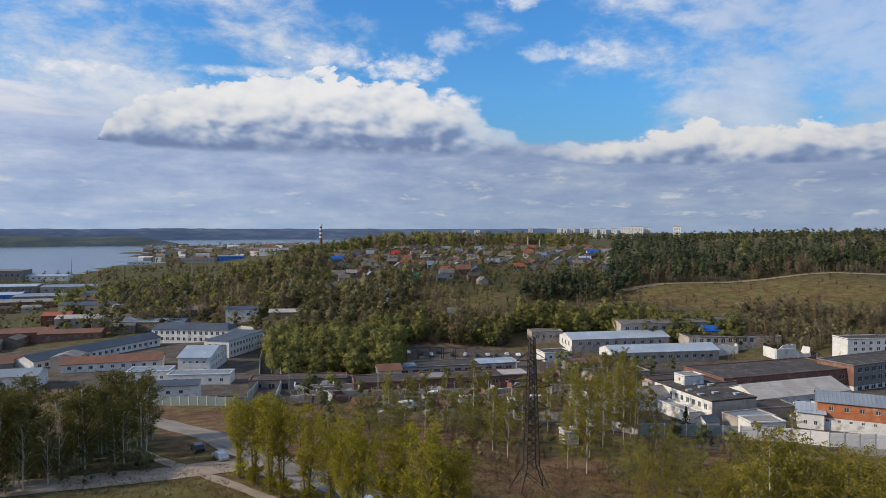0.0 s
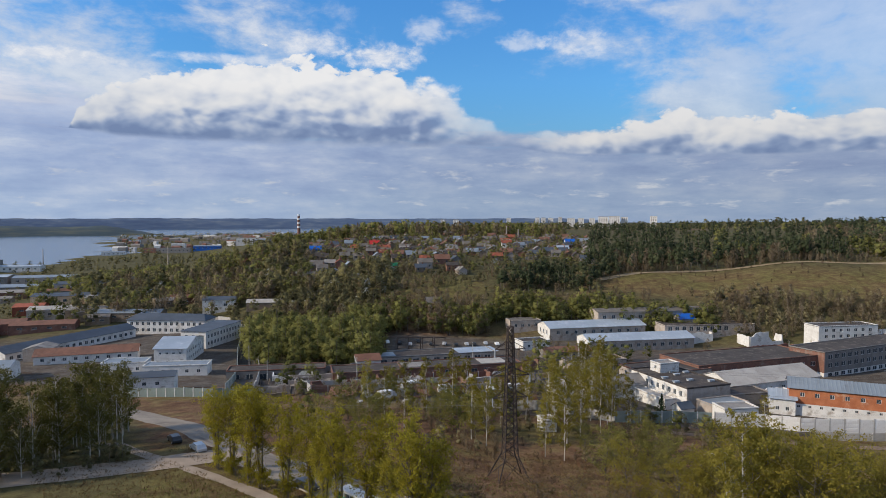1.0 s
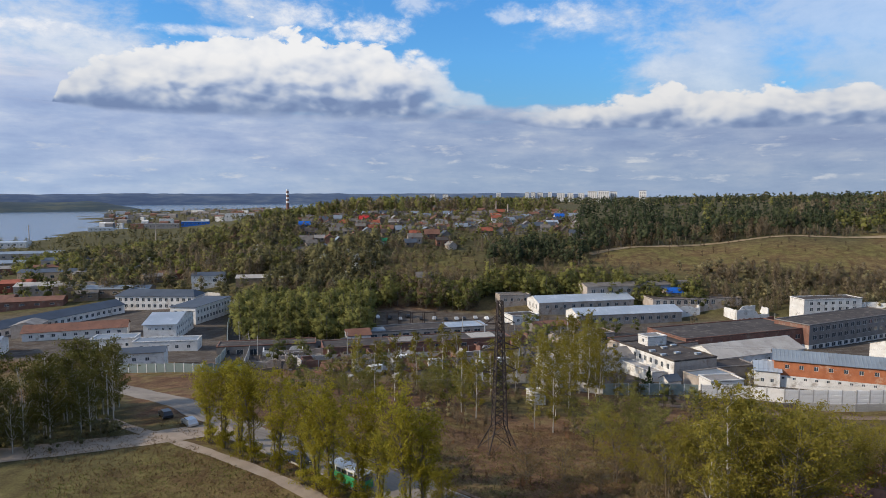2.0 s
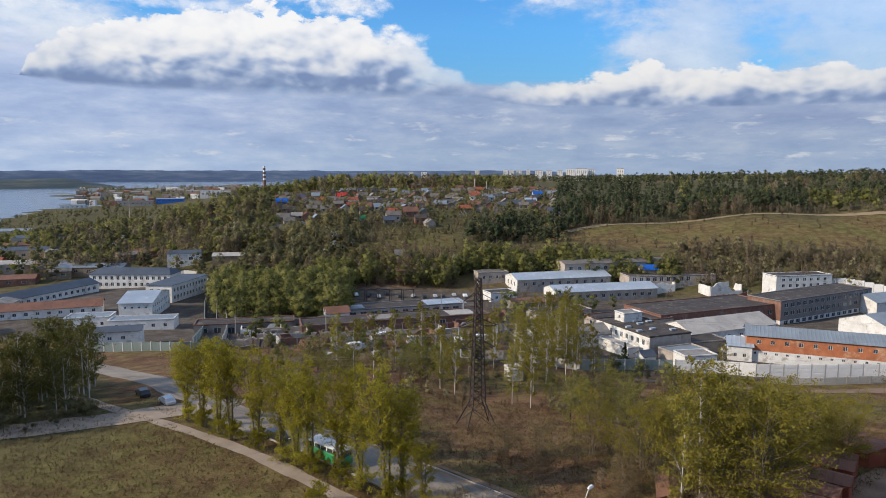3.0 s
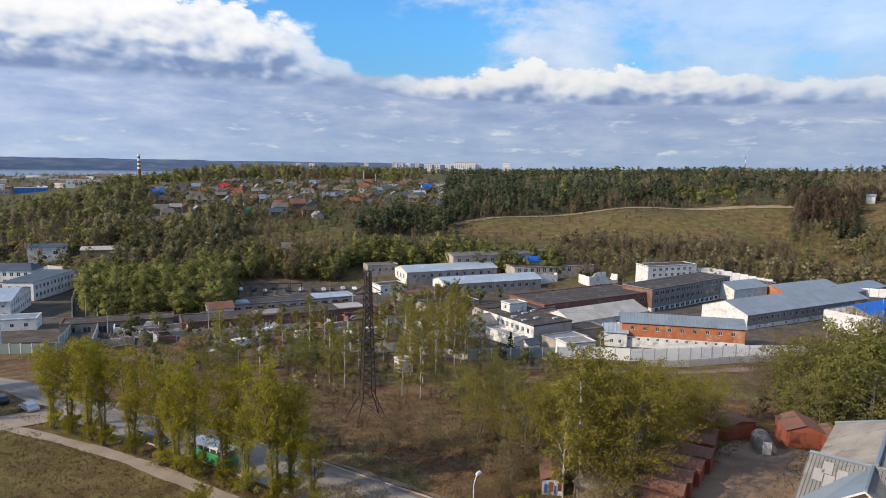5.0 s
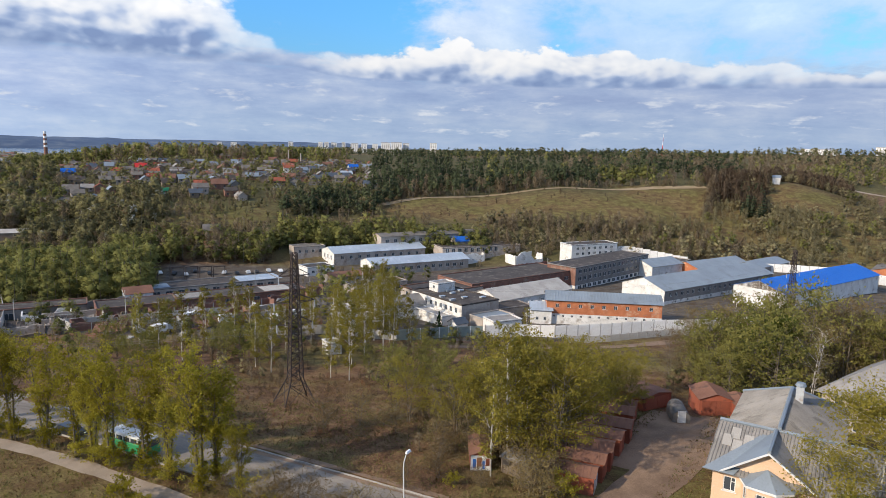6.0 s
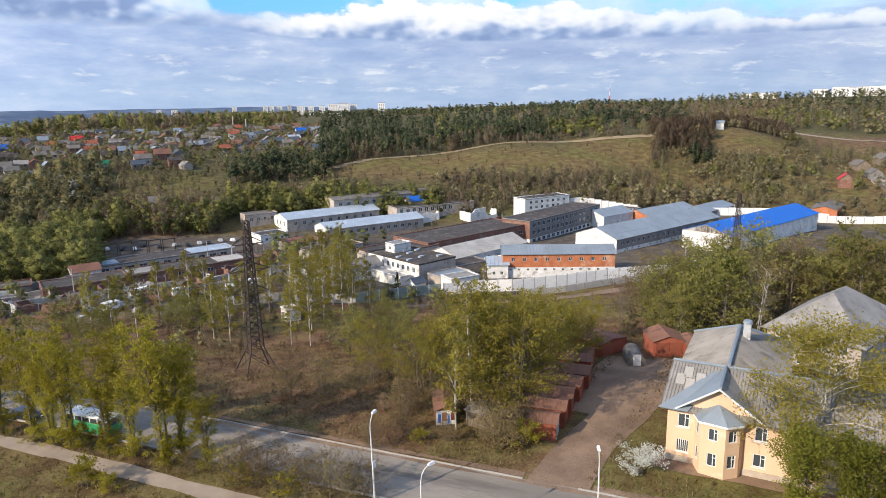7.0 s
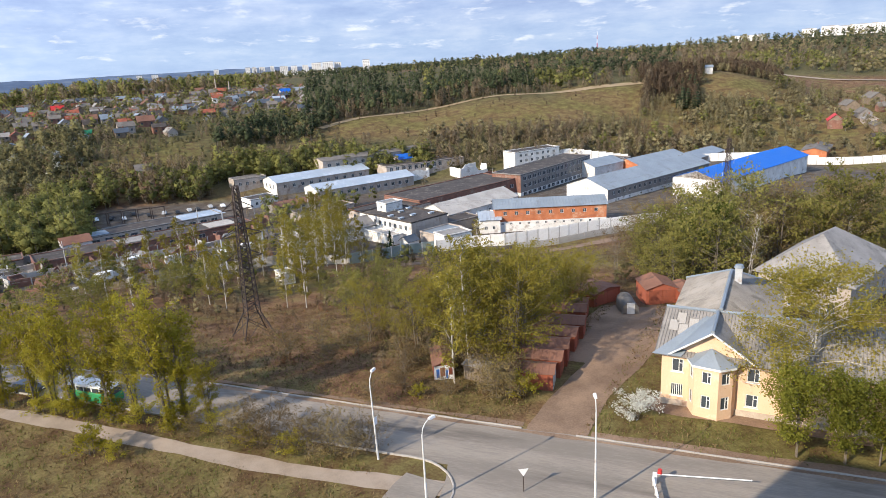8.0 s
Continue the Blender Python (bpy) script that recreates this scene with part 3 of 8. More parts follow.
def build_ground():
    angles = [-180 + 6 * i for i in range(17)] + [-78 + 0.9 * i for i in range(186)] + [90 + 6 * i for i in range(15)]
    radii = [0, 8, 16, 24, 32, 40]
    while radii[-1] < 4990:
        r = radii[-1]
        radii.append(r + (2.6 if r < 240 else 5.0 if r < 700 else 12 if r < 1200 else 45 if r < 3000 else 30 if r > 4200 else 70))
    radii = [min(r, 4985) for r in radii]
    na = len(angles)
    verts, cover = [], []
    for r in radii:
        for a_ in angles:
            x, y = r * math.sin(radians(a_)), r * math.cos(radians(a_))
            verts.append((x, y, ground_z(x, y) - 0.03))
            wood = max([min(1, max(0, 1 - max(a0 - a_, a_ - a1, 0) / 1.5)) * min(1, max(0, 1 - max(r0 - r, r - r1, 0) / 30)) for a0, a1, r0, r1 in WOODS])
            yard = 1.0 if any(near_poly(x, y, p) for p in YARDS) else 0.0
            field = 1.0 if 14 < a_ < 43 and 375 < r < 530 or -5 < a_ < 8 and 360 < r < 446 else 0.0
            strip_n = 0.7195 * x + 0.695 * y
            lawn = 0.8 if r < 90 and a_ > -2 and (51.2 < strip_n < 55.8 or 43 < strip_n < 48.9 and noise.noise((x * 0.3, y * 0.3, 2)) > 0.0) else 0.5 if r < 130 and x * 0.72 + y * 0.695 < 64 and a_ > 20 else 0.85 if r < 110 and a_ > 36 else 0.5 if strip_n < 56 and r < 140 else 0.0
            cover.append((yard * (1 - wood), max(0.9 if -5 < a_ < 8 and 360 < r < 446 else 0.55 * field, lawn, 0.6 if 40 < a_ < 75 and 200 < r < 560 else 0.5 if r > 1600 else 0), wood if r < 1700 else 0.8, 1))
    quads = [(i * na + j, i * na + (j + 1) % na, (i + 1) * na + (j + 1) % na, (i + 1) * na + j) for i in range(len(radii) - 1) for j in range(na)]
    me = mesh_np("ground", verts, quads, M["ground"])
    me.attributes.new("cover", "FLOAT_COLOR", "POINT").data.foreach_set("color", np.array(cover, np.float32).ravel())
    me.polygons.foreach_set("use_smooth", np.ones(len(me.polygons), bool))
    tagged(new("ground", me), "sloping ground of dry brown and fresh green grass", "ground", kind="structure")


def strip(name, line, width, material, label, category, dz=0.03, kind="structure", steps=2.0, thick=0.0):
    """A road or path draped on the land along a line of points, smoothed."""
    pts = [Vector(p) for p in line]
    fine = []
    for i in range(len(pts) - 1):
        p0, p1, p2, p3 = pts[max(i - 1, 0)], pts[i], pts[i + 1], pts[min(i + 2, len(pts) - 1)]
        n = max(2, int((p2 - p1).length / steps))
        for k in range(n):
            t = k / n
            fine.append(0.5 * (2 * p1 + (p2 - p0) * t + (2 * p0 - 5 * p1 + 4 * p2 - p3) * t * t + (3 * p1 - p0 - 3 * p2 + p3) * t ** 3))
    fine.append(pts[-1])
    verts, quads = [], []
    across = 7
    for i, p in enumerate(fine):
        d = (fine[min(i + 1, len(fine) - 1)] - fine[max(i - 1, 0)]).normalized()
        s = Vector((-d.y, d.x))
        wob = 0.0 if thick else 0.25 * math.sin(i * 0.9) + 0.15 * math.sin(i * 2.3)
        for j in range(across):
            q = p + s * ((j / (across - 1) - 0.5) * (width + wob))
            verts.append((q.x, q.y, ground_z(q.x, q.y) + dz))
    for i in range(len(fine) - 1):
        for j in range(across - 1):
            b_ = i * across + j
            quads.append((b_, b_ + 1, b_ + across + 1, b_ + across))
    ob = new(name, mesh_np(name, verts, quads, material))
    return tagged(ob, label, category, kind=kind)


def water():
    verts = [(-4800, 700, -28), (1500, 700, -28), (1500, 4900, -28), (-4800, 4900, -28)]
    ob = new("water", mesh_np("water", verts, [(0, 1, 2, 3)], M["water"]))
    tagged(ob, "wide grey-blue river reflecting the cloudy sky", "river", kind="structure")


build_ground()
water()

U, N = Vector((-0.695, 0.7195)), Vector((0.7195, 0.695))  # along the road, and across it away from the tower


def by_road(u, n):
    """A place by metres along the road and metres across it."""
    p = U * u + N * n
    return (p.x, p.y)


strip("road", [by_road(u, 60.1) for u in (-120, -60, -30, 0, 30, 60, 90, 108)], 8.7, M["asphalt"], "worn grey asphalt road patched and cracked", "road", 0.05)
strip("road", [(-28, 122), (-38, 128), (-47, 139), (-58, 153), (-74, 172), (-100, 190)], 6.6, M["asphalt"], "narrower asphalt road running down past the grove", "road", 0.055)
strip("side_road", [(-130, 92), (-90, 104), (-66, 109), (-46, 114), (-33, 121)], 9, M["path"], "dusty grey side road joining the asphalt road", "road", 0.07)
strip("forecourt", [(12, 26), (22.5, 41), (31.5, 53.6)], 13, M["asphalt"], "grey asphalt forecourt beside the road", "pavement", 0.06)
strip("forecourt", [(20, 8), (36, 29.5), (43.5, 39.5)], 19, M["asphalt"], "grey asphalt car park behind a barrier", "pavement", 0.065)
strip("forecourt", [(24, 31), (33.2, 44.2), (35.6, 47.6)], 7, M["asphalt"], "grey asphalt apron between the two forecourts", "pavement", 0.07)
strip("forecourt", [(14.0, 45.5), (17.8, 51.0), (21.4, 53.9)], 4.8, M["asphalt"], "grey paved corner at the end of the footpath", "pavement", 0.075)
strip("footpath", [(-60, 130), (-38.2, 110.2), (-23.3, 96.8), (-11.8, 85.4), (-1.1, 73.8), (9.2, 62.9), (18.2, 55.0), (24, 50)], 2.3, M["path"], "pale trodden footpath through dry grass", "path", 0.04)
strip("driveway", [(36.5, 53.8), (39.5, 56), (46, 60.5), (58, 66.8), (66, 71.5), (76, 78)], 6.4, M["dirt"], "rutted dirt driveway to the garages", "driveway", 0.04)
strip("dirt_yard", [(50.5, 66.5), (57, 72), (64, 77.5), (71, 82.5)], 8.5, M["dirt"], "bare dirt yard before the garage doors", "yard", 0.035)
strip("road_edge", [by_road(u, 65.2) for u in (-60, -30, -10, 3, 9.5)], 1.2, M["dirt"], "trodden dirt strip between kerb and lawn", "verge", 0.045)
strip("road_edge", [by_road(u, 65.3) for u in (17, 30, 50, 70, 92)], 0.8, M["dirt"], "dusty dirt strip beyond the far kerb", "verge", 0.045)
strip("road_edge", [by_road(u, 63.9) for u in (-60, -30, 0, 30, 60, 92)], 0.5, M["dirt"], "line of dust along the far gutter", "verge", 0.056)
strip("house_apron", [(50.2, 55.4), (50.8, 52.6), (54.2, 48.6), (59.0, 43.0), (64.0, 36.8)], 2.6, M["dirt"], "bare dirt apron at the foot of the house", "apron", 0.05)
strip("patrol_track", [(-54, 203), (-62, 240), (-74, 285), (-85, 332), (-98, 356)], 9.0, M["dark_asphalt"], "dark asphalt patrol track between two fences", "track", 0.05)
strip("dirt_track", [(60, 158), (85, 150), (110, 150), (135, 150)], 4.0, M["dirt"], "brown dirt track along the concrete wall", "track", 0.05)


def kerb_line(line, label):
    """Kerbstones end to end along a line."""
    root = thing("kerb", Matrix(), label, "kerb", kind="structure")
    bm = bmesh.new()
    box(bm, -0.98, 0.98, -0.09, 0.09, -0.15, 0.17, bevel=0.02)
    first = part("kerbstone", bm, M["kerb"], root)
    k = 0
    for (x0, y0), (x1, y1) in zip(line, line[1:]):
        d = Vector((x1 - x0, y1 - y0))
        n = max(1, round(d.length / 2))
        for i in range(n):
            f = (i + 0.5) / n
            x, y = x0 + d.x * f, y0 + d.y * f
            m = pose(x, y, ground_z(x, y) + 0.02 * math.sin(k * 1.7), 0, 0, math.degrees(math.atan2(d.y, d.x)) + 0.8 * math.sin(k * 2.9)) @ Matrix.Diagonal((min(1.02, d.length / n / 1.98), 1, 1, 1))
            if k == 0:
                first.matrix_basis = m
            else:
                again(first, root, m)
            k += 1


kerb_line([by_road(u, 64.4) for u in (-60, -15, 11)], "pale concrete kerb beside the verge and house")
kerb_line([by_road(u, 64.4) for u in (17, 45, 75, 96)], "chipped pale kerb along the far side of road")
kerb_line([by_road(u, 55.75) for u in (92, 60, 34)] + [(20.3, 59.35), (21.5, 58.25), (22.4, 57.2), (23.1, 56.1), (23.5, 55.0), (23.7, 53.8), (23.6, 52.6), (23.3, 51.4), (22.7, 50.3), (21.5, 49.0)], "curved concrete kerb round the grass corner")

# ---- buildings ----
def wall_mesh(length, height, holes, depth=0.22, base=-2.5):
    """A wall in the xz plane facing -y, with openings cut through and their reveals. holes: (x0, x1, z0, z1)."""
    xs = sorted({0.0, length, *[h[0] for h in holes], *[h[1] for h in holes]})
    zs = sorted({base, height, *[h[2] for h in holes], *[h[3] for h in holes]})
    bm = bmesh.new()
    grid = {}

    def v(x, z, y=0.0):
        k = (round(x, 4), round(z, 4), y)
        if k not in grid:
            grid[k] = bm.verts.new((x, y, z))
        return grid[k]

    for x0, x1 in zip(xs, xs[1:]):
        for z0, z1 in zip(zs, zs[1:]):
            cx, cz = (x0 + x1) / 2, (z0 + z1) / 2
            if not any(h[0] < cx < h[1] and h[2] < cz < h[3] for h in holes):
                bm.faces.new((v(x0, z0), v(x1, z0), v(x1, z1), v(x0, z1)))
    for x0, x1, z0, z1 in holes:
        ring = [(x0, z0), (x1, z0), (x1, z1), (x0, z1)]
        for (xa, za), (xb, zb) in zip(ring, ring[1:] + ring[:1]):
            bm.faces.new((v(xa, za, 0.0), v(xa, za, depth), v(xb, zb, depth), v(xb, zb, 0.0)))
    return bm


WINDOWS = {}


def window(parent, x, z, wide, high, m, frame_mat="frame_white", style="cross"):
    """A window set in its opening: a frame with bars, and a pane behind."""
    key = (round(wide, 2), round(high, 2), frame_mat, style)
    if key not in WINDOWS:
        t = 0.09 if style != "thin" else 0.06
        mid, cross = wide / 2 + wide * 0.12, high * 0.66
        if style == "cross":
            lights = [(t, mid - 0.04, t, high - t), (mid + 0.04, wide - t, t, cross), (mid + 0.04, wide - t, cross + 0.06, high - t)]
        elif style == "bars":
            lights = [(wide * i / 6 + 0.03, wide * (i + 1) / 6 - 0.03, 0.06, high - 0.06) for i in range(6)]
        else:
            lights = [(t, wide / 2 - 0.03, t, high - t), (wide / 2 + 0.03, wide - t, t, high - t)]
        bm = wall_mesh(wide, high, lights, 0.07, 0.0)
        bmesh.ops.translate(bm, verts=bm.verts, vec=(-wide / 2, 0.02 if style == "bars" else 0.05, 0))
        me = bpy.data.meshes.new("window")
        bm.to_mesh(me)
        bm.free()
        me.materials.append(M[frame_mat])
        bm = bmesh.new()
        bm.faces.new([bm.verts.new(p) for p in ((-wide / 2, 0.10, 0), (wide / 2, 0.10, 0), (wide / 2, 0.10, high), (-wide / 2, 0.10, high))])
        pn = bpy.data.meshes.new("pane")
        bm.to_mesh(pn)
        bm.free()
        pn.materials.append(M["pane"])
        WINDOWS[key] = (me, pn)
    me, pn = WINDOWS[key]
    w = new("window", me)
    w.parent = parent
    w.matrix_basis = m @ Matrix.Translation((x, 0, z))
    p = new("pane", pn)
    p.parent = w
    return w


def rows_of(length, bays, margin, wide, levels):
    """Openings in even bays, on levels (sill, height)."""
    step = (length - 2 * margin) / bays
    return [(margin + step * (i + 0.5) - wide / 2, margin + step * (i + 0.5) + wide / 2, z, z + h) for z, h in levels for i in range(bays)]


def building(name, label, category, x, y, turn, L, W, h, roof="flat", rise=2.0, wall="white_wall", cover="tin_roof", front=(), left=(), right=(), back=(), side_wall=None, over=0.5, win="thin", trim=None, seams=0, z=None, group="", hip=0.0, band=0.0):
    """A house or shed on a rectangle: four walls with openings, windows in them, and a roof. Front faces local -y."""
    root = thing(name, pose(x, y, ground_z(x, y) if z is None else z, 0, 0, turn), label, category, group)
    sides = ((front, L, pose(-L / 2, -W / 2, 0)), (right, W, pose(L / 2, -W / 2, 0, 0, 0, 90)), (back, L, pose(L / 2, W / 2, 0, 0, 0, 180)), (left, W, pose(-L / 2, W / 2, 0, 0, 0, -90)))
    for i, (holes, length, m) in enumerate(sides):
        ob = part("wall", wall_mesh(length, h, list(holes)), M[side_wall if side_wall and i in (1, 3) else wall], root)
        ob.matrix_basis = m
        for x0, x1, z0, z1 in holes:
            window(root, (x0 + x1) / 2, z0, x1 - x0, z1 - z0, m, style=win)
    if band:
        for holes, length, m in (sides[0], sides[1], sides[3]):
            low = [q for q in holes if q[3] <= band]
            ob = part("base_band", wall_mesh(length, band, low, 0.03), M["white_wall"], root, "whitewashed base band")
            ob.matrix_basis = m @ Matrix.Translation((0, -0.03, 0))
    bm = bmesh.new()
    if roof == "flat":
        box(bm, -L / 2 - 0.02, L / 2 + 0.02, -W / 2 - 0.02, W / 2 + 0.02, h - 0.05, h + 0.12)
        top = part("roof", bm, M[cover], root)
        bm = bmesh.new()
        for a_ in ((-L / 2 - 0.12, L / 2 + 0.12, -W / 2 - 0.12, -W / 2 + 0.25), (-L / 2 - 0.12, L / 2 + 0.12, W / 2 - 0.25, W / 2 + 0.12), (-L / 2 - 0.12, -L / 2 + 0.25, -W / 2 + 0.25, W / 2 - 0.25), (L / 2 - 0.25, L / 2 + 0.12, -W / 2 + 0.25, W / 2 - 0.25)):
            box(bm, *a_, h + 0.125, h + 0.45)
        part("parapet", bm, M[trim or wall], root)
    else:
        k = rise / (W / 2)
        e = over
        zl = h - k * e
        for s in (-1, 1):
            bm = bmesh.new()
            lo, hi = [(-L / 2 - e, s * (W / 2 + e), zl + 0.1), (L / 2 + e, s * (W / 2 + e), zl + 0.1)], [(-L / 2 - e + hip, 0, h + rise + 0.1), (L / 2 + e - hip, 0, h + rise + 0.1)]
            pts = [lo[0], lo[1], hi[1], hi[0]] if s < 0 else [lo[1], lo[0], hi[0], hi[1]]
            if seams:
                ribbed(bm, lo if s < 0 else lo[::-1], hi if s < 0 else hi[::-1], seams)
            else:
                slab(bm, pts, 0.12)
            part("roof", bm, M[cover], root)
        for s in (-1, 1):
            bm = bmesh.new()
            if hip:
                pts = [(s * (L / 2 + e), s * -(W / 2 + e), zl + 0.1), (s * (L / 2 + e), s * (W / 2 + e), zl + 0.1), (s * (L / 2 + e - hip), 0, h + rise + 0.1)]
                slab(bm, pts, 0.12)
                part("roof", bm, M[cover], root)
            else:
                solid(bm, [(s * L / 2 - 0.1, -W / 2, h), (s * L / 2 - 0.1, W / 2, h), (s * L / 2 - 0.1, 0, h + rise)], [(s * L / 2 + 0.002 * s, -W / 2, h), (s * L / 2 + 0.002 * s, W / 2, h), (s * L / 2 + 0.002 * s, 0, h + rise)])
                bmesh.ops.recalc_face_normals(bm, faces=bm.faces)
                part("gable", bm, M[side_wall or wall], root)
    return root


# the guarded works on the lower ground
office = building("office_building", "two-storey whitewashed office block with a littered flat roof", "office", 78.2, 200.5, 17.4, 15.2, 26.5, 7.0, wall="pale_brick", side_wall="white_wall", cover="tar_roof", trim="tar_roof",
                  front=rows_of(15.2, 1, 5, 1.6, [(1.2, 1.8)]), left=rows_of(26.5, 9, 1.5, 1.2, [(1.2, 1.5), (4.3, 1.6)]), right=rows_of(26.5, 8, 2, 1.2, [(4.2, 1.5)]))
building("brick_workshop", "long orange brick workshop with a grey metal roof and white base", "workshop", 121.4, 180.4, -26.3, 35.6, 10.6, 8.0, "gable", 1.9, "orange_brick", "tin_roof",
         front=rows_of(35.6, 9, 1.5, 1.1, [(5.6, 1.2)]) + rows_of(35.6, 12, 1.0, 0.8, [(2.5, 0.7)]), seams=36, band=3.6)
building("annex", "low annex with a pale metal roof beside the brick workshop", "annex", 103.2, 187.5, -26.3, 6.5, 10, 4.8, "gable", 1.6, "white_wall", "pale_tin", front=rows_of(6.5, 2, 0.8, 0.9, [(1.5, 1.1)]), seams=6)
building("warehouse", "white warehouse under a pale sheet roof", "warehouse", 111.0, 216.0, 19.1, 37, 15, 5.0, "gable", 2.8, "white_wall", "pale_slate", front=rows_of(37, 6, 2, 1.3, [(1.6, 1.8)]))
building("factory_hall", "long low factory hall with a dark tarred roof", "factory", 118.0, 243.0, 17.6, 56, 21, 6.6, wall="old_brick", cover="tar_roof", trim="old_brick", front=rows_of(56, 10, 2, 2.4, [(3.2, 1.6)]), left=rows_of(21, 4, 2, 1.6, [(3.4, 1.4)]))
building("factory_hall", "brick hall with a grey roof behind the office", "factory", 84.0, 228.0, 17.6, 26, 16, 5.4, wall="pale_brick", cover="tar_roof", trim="old_brick", left=rows_of(16, 3, 2, 1.6, [(3.0, 1.4)]))
building("plant_building", "three-storey grey factory building with rows of windows", "factory", 170.9, 257.1, 24.4, 60, 14.5, 9.8, wall="grey_wall", cover="tar_roof", side_wall="old_brick",
         front=rows_of(60, 15, 1.5, 2.4, [(0.8, 1.5), (4.2, 1.7), (7.3, 1.7)]), left=(), band=2.5)
building("plant_annex", "white rendered block on the roofline of works", "factory", 195.0, 305.0, 6.4, 30, 10, 8.2, wall="white_wall", cover="tar_roof", front=rows_of(30, 7, 2, 1.6, [(3.0, 1.5), (5.8, 1.4)]))
building("production_hall", "long grey brick production hall under a grey metal roof", "factory", 192.3, 216.5, 14.9, 73, 19.6, 6.0, "gable", 3.4, "grey_wall", "tin_roof", side_wall="white_wall",
         front=rows_of(73, 20, 2, 1.5, [(3.4, 1.4)]) + rows_of(73, 9, 3, 1.0, [(0.9, 0.8)]), seams=60, band=2.0)
building("storage_hall", "white storage hall with a bright blue metal roof", "warehouse", 226.6, 194.7, 15.4, 75, 19.5, 7.0, "gable", 3.2, "white_wall", "blue_roof", left=[(12.5, 13.3, 3.0, 4.2)], seams=70)
building("long_shed", "long shed with a bright metal roof and old white gable", "shed", 85.1, 333.5, 10.4, 50.5, 17, 5.2, "gable", 2.2, "pale_brick", "pale_tin", side_wall="white_wall", front=rows_of(50, 10, 2, 1.6, [(2.2, 1.6)]), left=rows_of(17, 3, 2, 1.4, [(1.6, 2.2)]), seams=30)
building("long_shed", "pale shed with a bluish metal roof", "shed", 100.3, 311.0, 9.1, 52, 15, 5.2, "gable", 2.2, "pale_brick", "pale_tin", front=rows_of(52, 12, 2, 1.8, [(2.0, 1.6)]), left=rows_of(15, 3, 1.5, 1.6, [(1.2, 2.4)]), side_wall="white_wall", seams=30)
building("small_shed", "small white shed with a dark flat roof", "shed", 49.8, 300.3, 16.6, 13, 9, 3.8, wall="white_wall", cover="tar_roof", front=rows_of(13, 3, 1, 1.3, [(1.4, 1.2)]))
building("brick_hall", "pale brick hall at the far side of works", "factory", 140.0, 327.0, 4, 46, 12, 5.0, wall="pale_brick", cover="tar_roof", front=rows_of(34, 9, 1, 2.0, [(2.4, 2.2)]))
building("boiler_house", "white annex with a brick wall behind the hall", "factory", 205.0, 262.0, 14, 22, 14, 5.4, "gable", 2.4, "white_wall", "tin_roof", front=())
building("low_hall", "low brick hall with a grey metal roof", "factory", 238.0, 262.0, 14, 40, 16, 5.0, "gable", 2.6, "orange_brick", "tin_roof", seams=24)

building("gate_house", "white gate house beside the office", "gate house", 83.0, 173.5, 6, 9.5, 6, 4.4, wall="white_wall", cover="slate", front=rows_of(9.5, 2, 1, 1.2, [(1.4, 1.1)]))
building("lean_to", "low grey annex against the office wall", "annex", 84.0, 183.0, 17.4, 12, 7, 3.4, wall="pale_brick", cover="tin_roof", front=rows_of(12, 2, 1, 1.2, [(1.2, 1.2)]))
building("porch", "small porch with a blue-grey roof", "porch", 72.0, 181.0, 17.4, 4.2, 4, 2.4, "gable", 1.3, "white_wall", "dark_metal_roof", over=0.3)
building("lean_to", "long pale lean-to along the office", "annex", 68.5, 195.0, 107.4, 16, 4, 3.0, wall="white_wall", cover="pale_slate", front=())
building("store", "dark low store beside the workshop", "store", 97.0, 199.0, 10, 14, 8, 3.2, wall="grey_wall", cover="tar_roof", front=())



def broken_walls(x, y, turn, L, W, h, mat, label, seed, sides=(0, 1, 2, 3)):
    """Roofless remains: walls with ragged tops and a few fallen beams."""
    rng = random.Random(seed)
    root = thing("ruin", at(x, y, turn), label, "ruin", "ruined walls")
    ends = [((-L / 2, -W / 2), (L / 2, -W / 2)), ((L / 2, -W / 2 + 0.45), (L / 2, W / 2)), ((L / 2 - 0.45, W / 2), (-L / 2, W / 2)), ((-L / 2, W / 2 - 0.45), (-L / 2, -W / 2 + 0.45))]
    for i in sides:
        (x0, y0), (x1, y1) = ends[i]
        d = Vector((x1 - x0, y1 - y0))
        n = max(4, int(d.length / 1.4))
        top, z = [], h
        for k in range(n + 1):
            if rng.random() < 0.3:
                z = h * rng.choice((1.0, 1.0, 0.85, 0.65, 0.4, 0.25))
            top.append((k / n, z * rng.uniform(0.93, 1.05)))
        loop = [(0, -1.0), (1, -1.0)] + top[::-1]
        s_ = Vector((-d.y, d.x)).normalized() * 0.2
        bm = bmesh.new()
        solid(bm, [(x0 + d.x * f - s_.x, y0 + d.y * f - s_.y, z_) for f, z_ in loop], [(x0 + d.x * f + s_.x, y0 + d.y * f + s_.y, z_) for f, z_ in loop])
        bmesh.ops.recalc_face_normals(bm, faces=bm.faces)
        bmesh.ops.triangulate(bm, faces=bm.faces)
        part("wall", bm, M[mat], root)
    for k in range(4):
        bm = bmesh.new()
        px, py = rng.uniform(-L / 2, L / 2) * 0.8, rng.uniform(-W / 2, W / 2) * 0.5
        bar(bm, (px, py - W * 0.4, rng.uniform(0.2, h)), (px + rng.uniform(-2, 2), py + W * 0.4, rng.uniform(0.1, h * 0.7)), 0.14, 4)
        part("fallen_beam", bm, M["timber"], root)
    return root


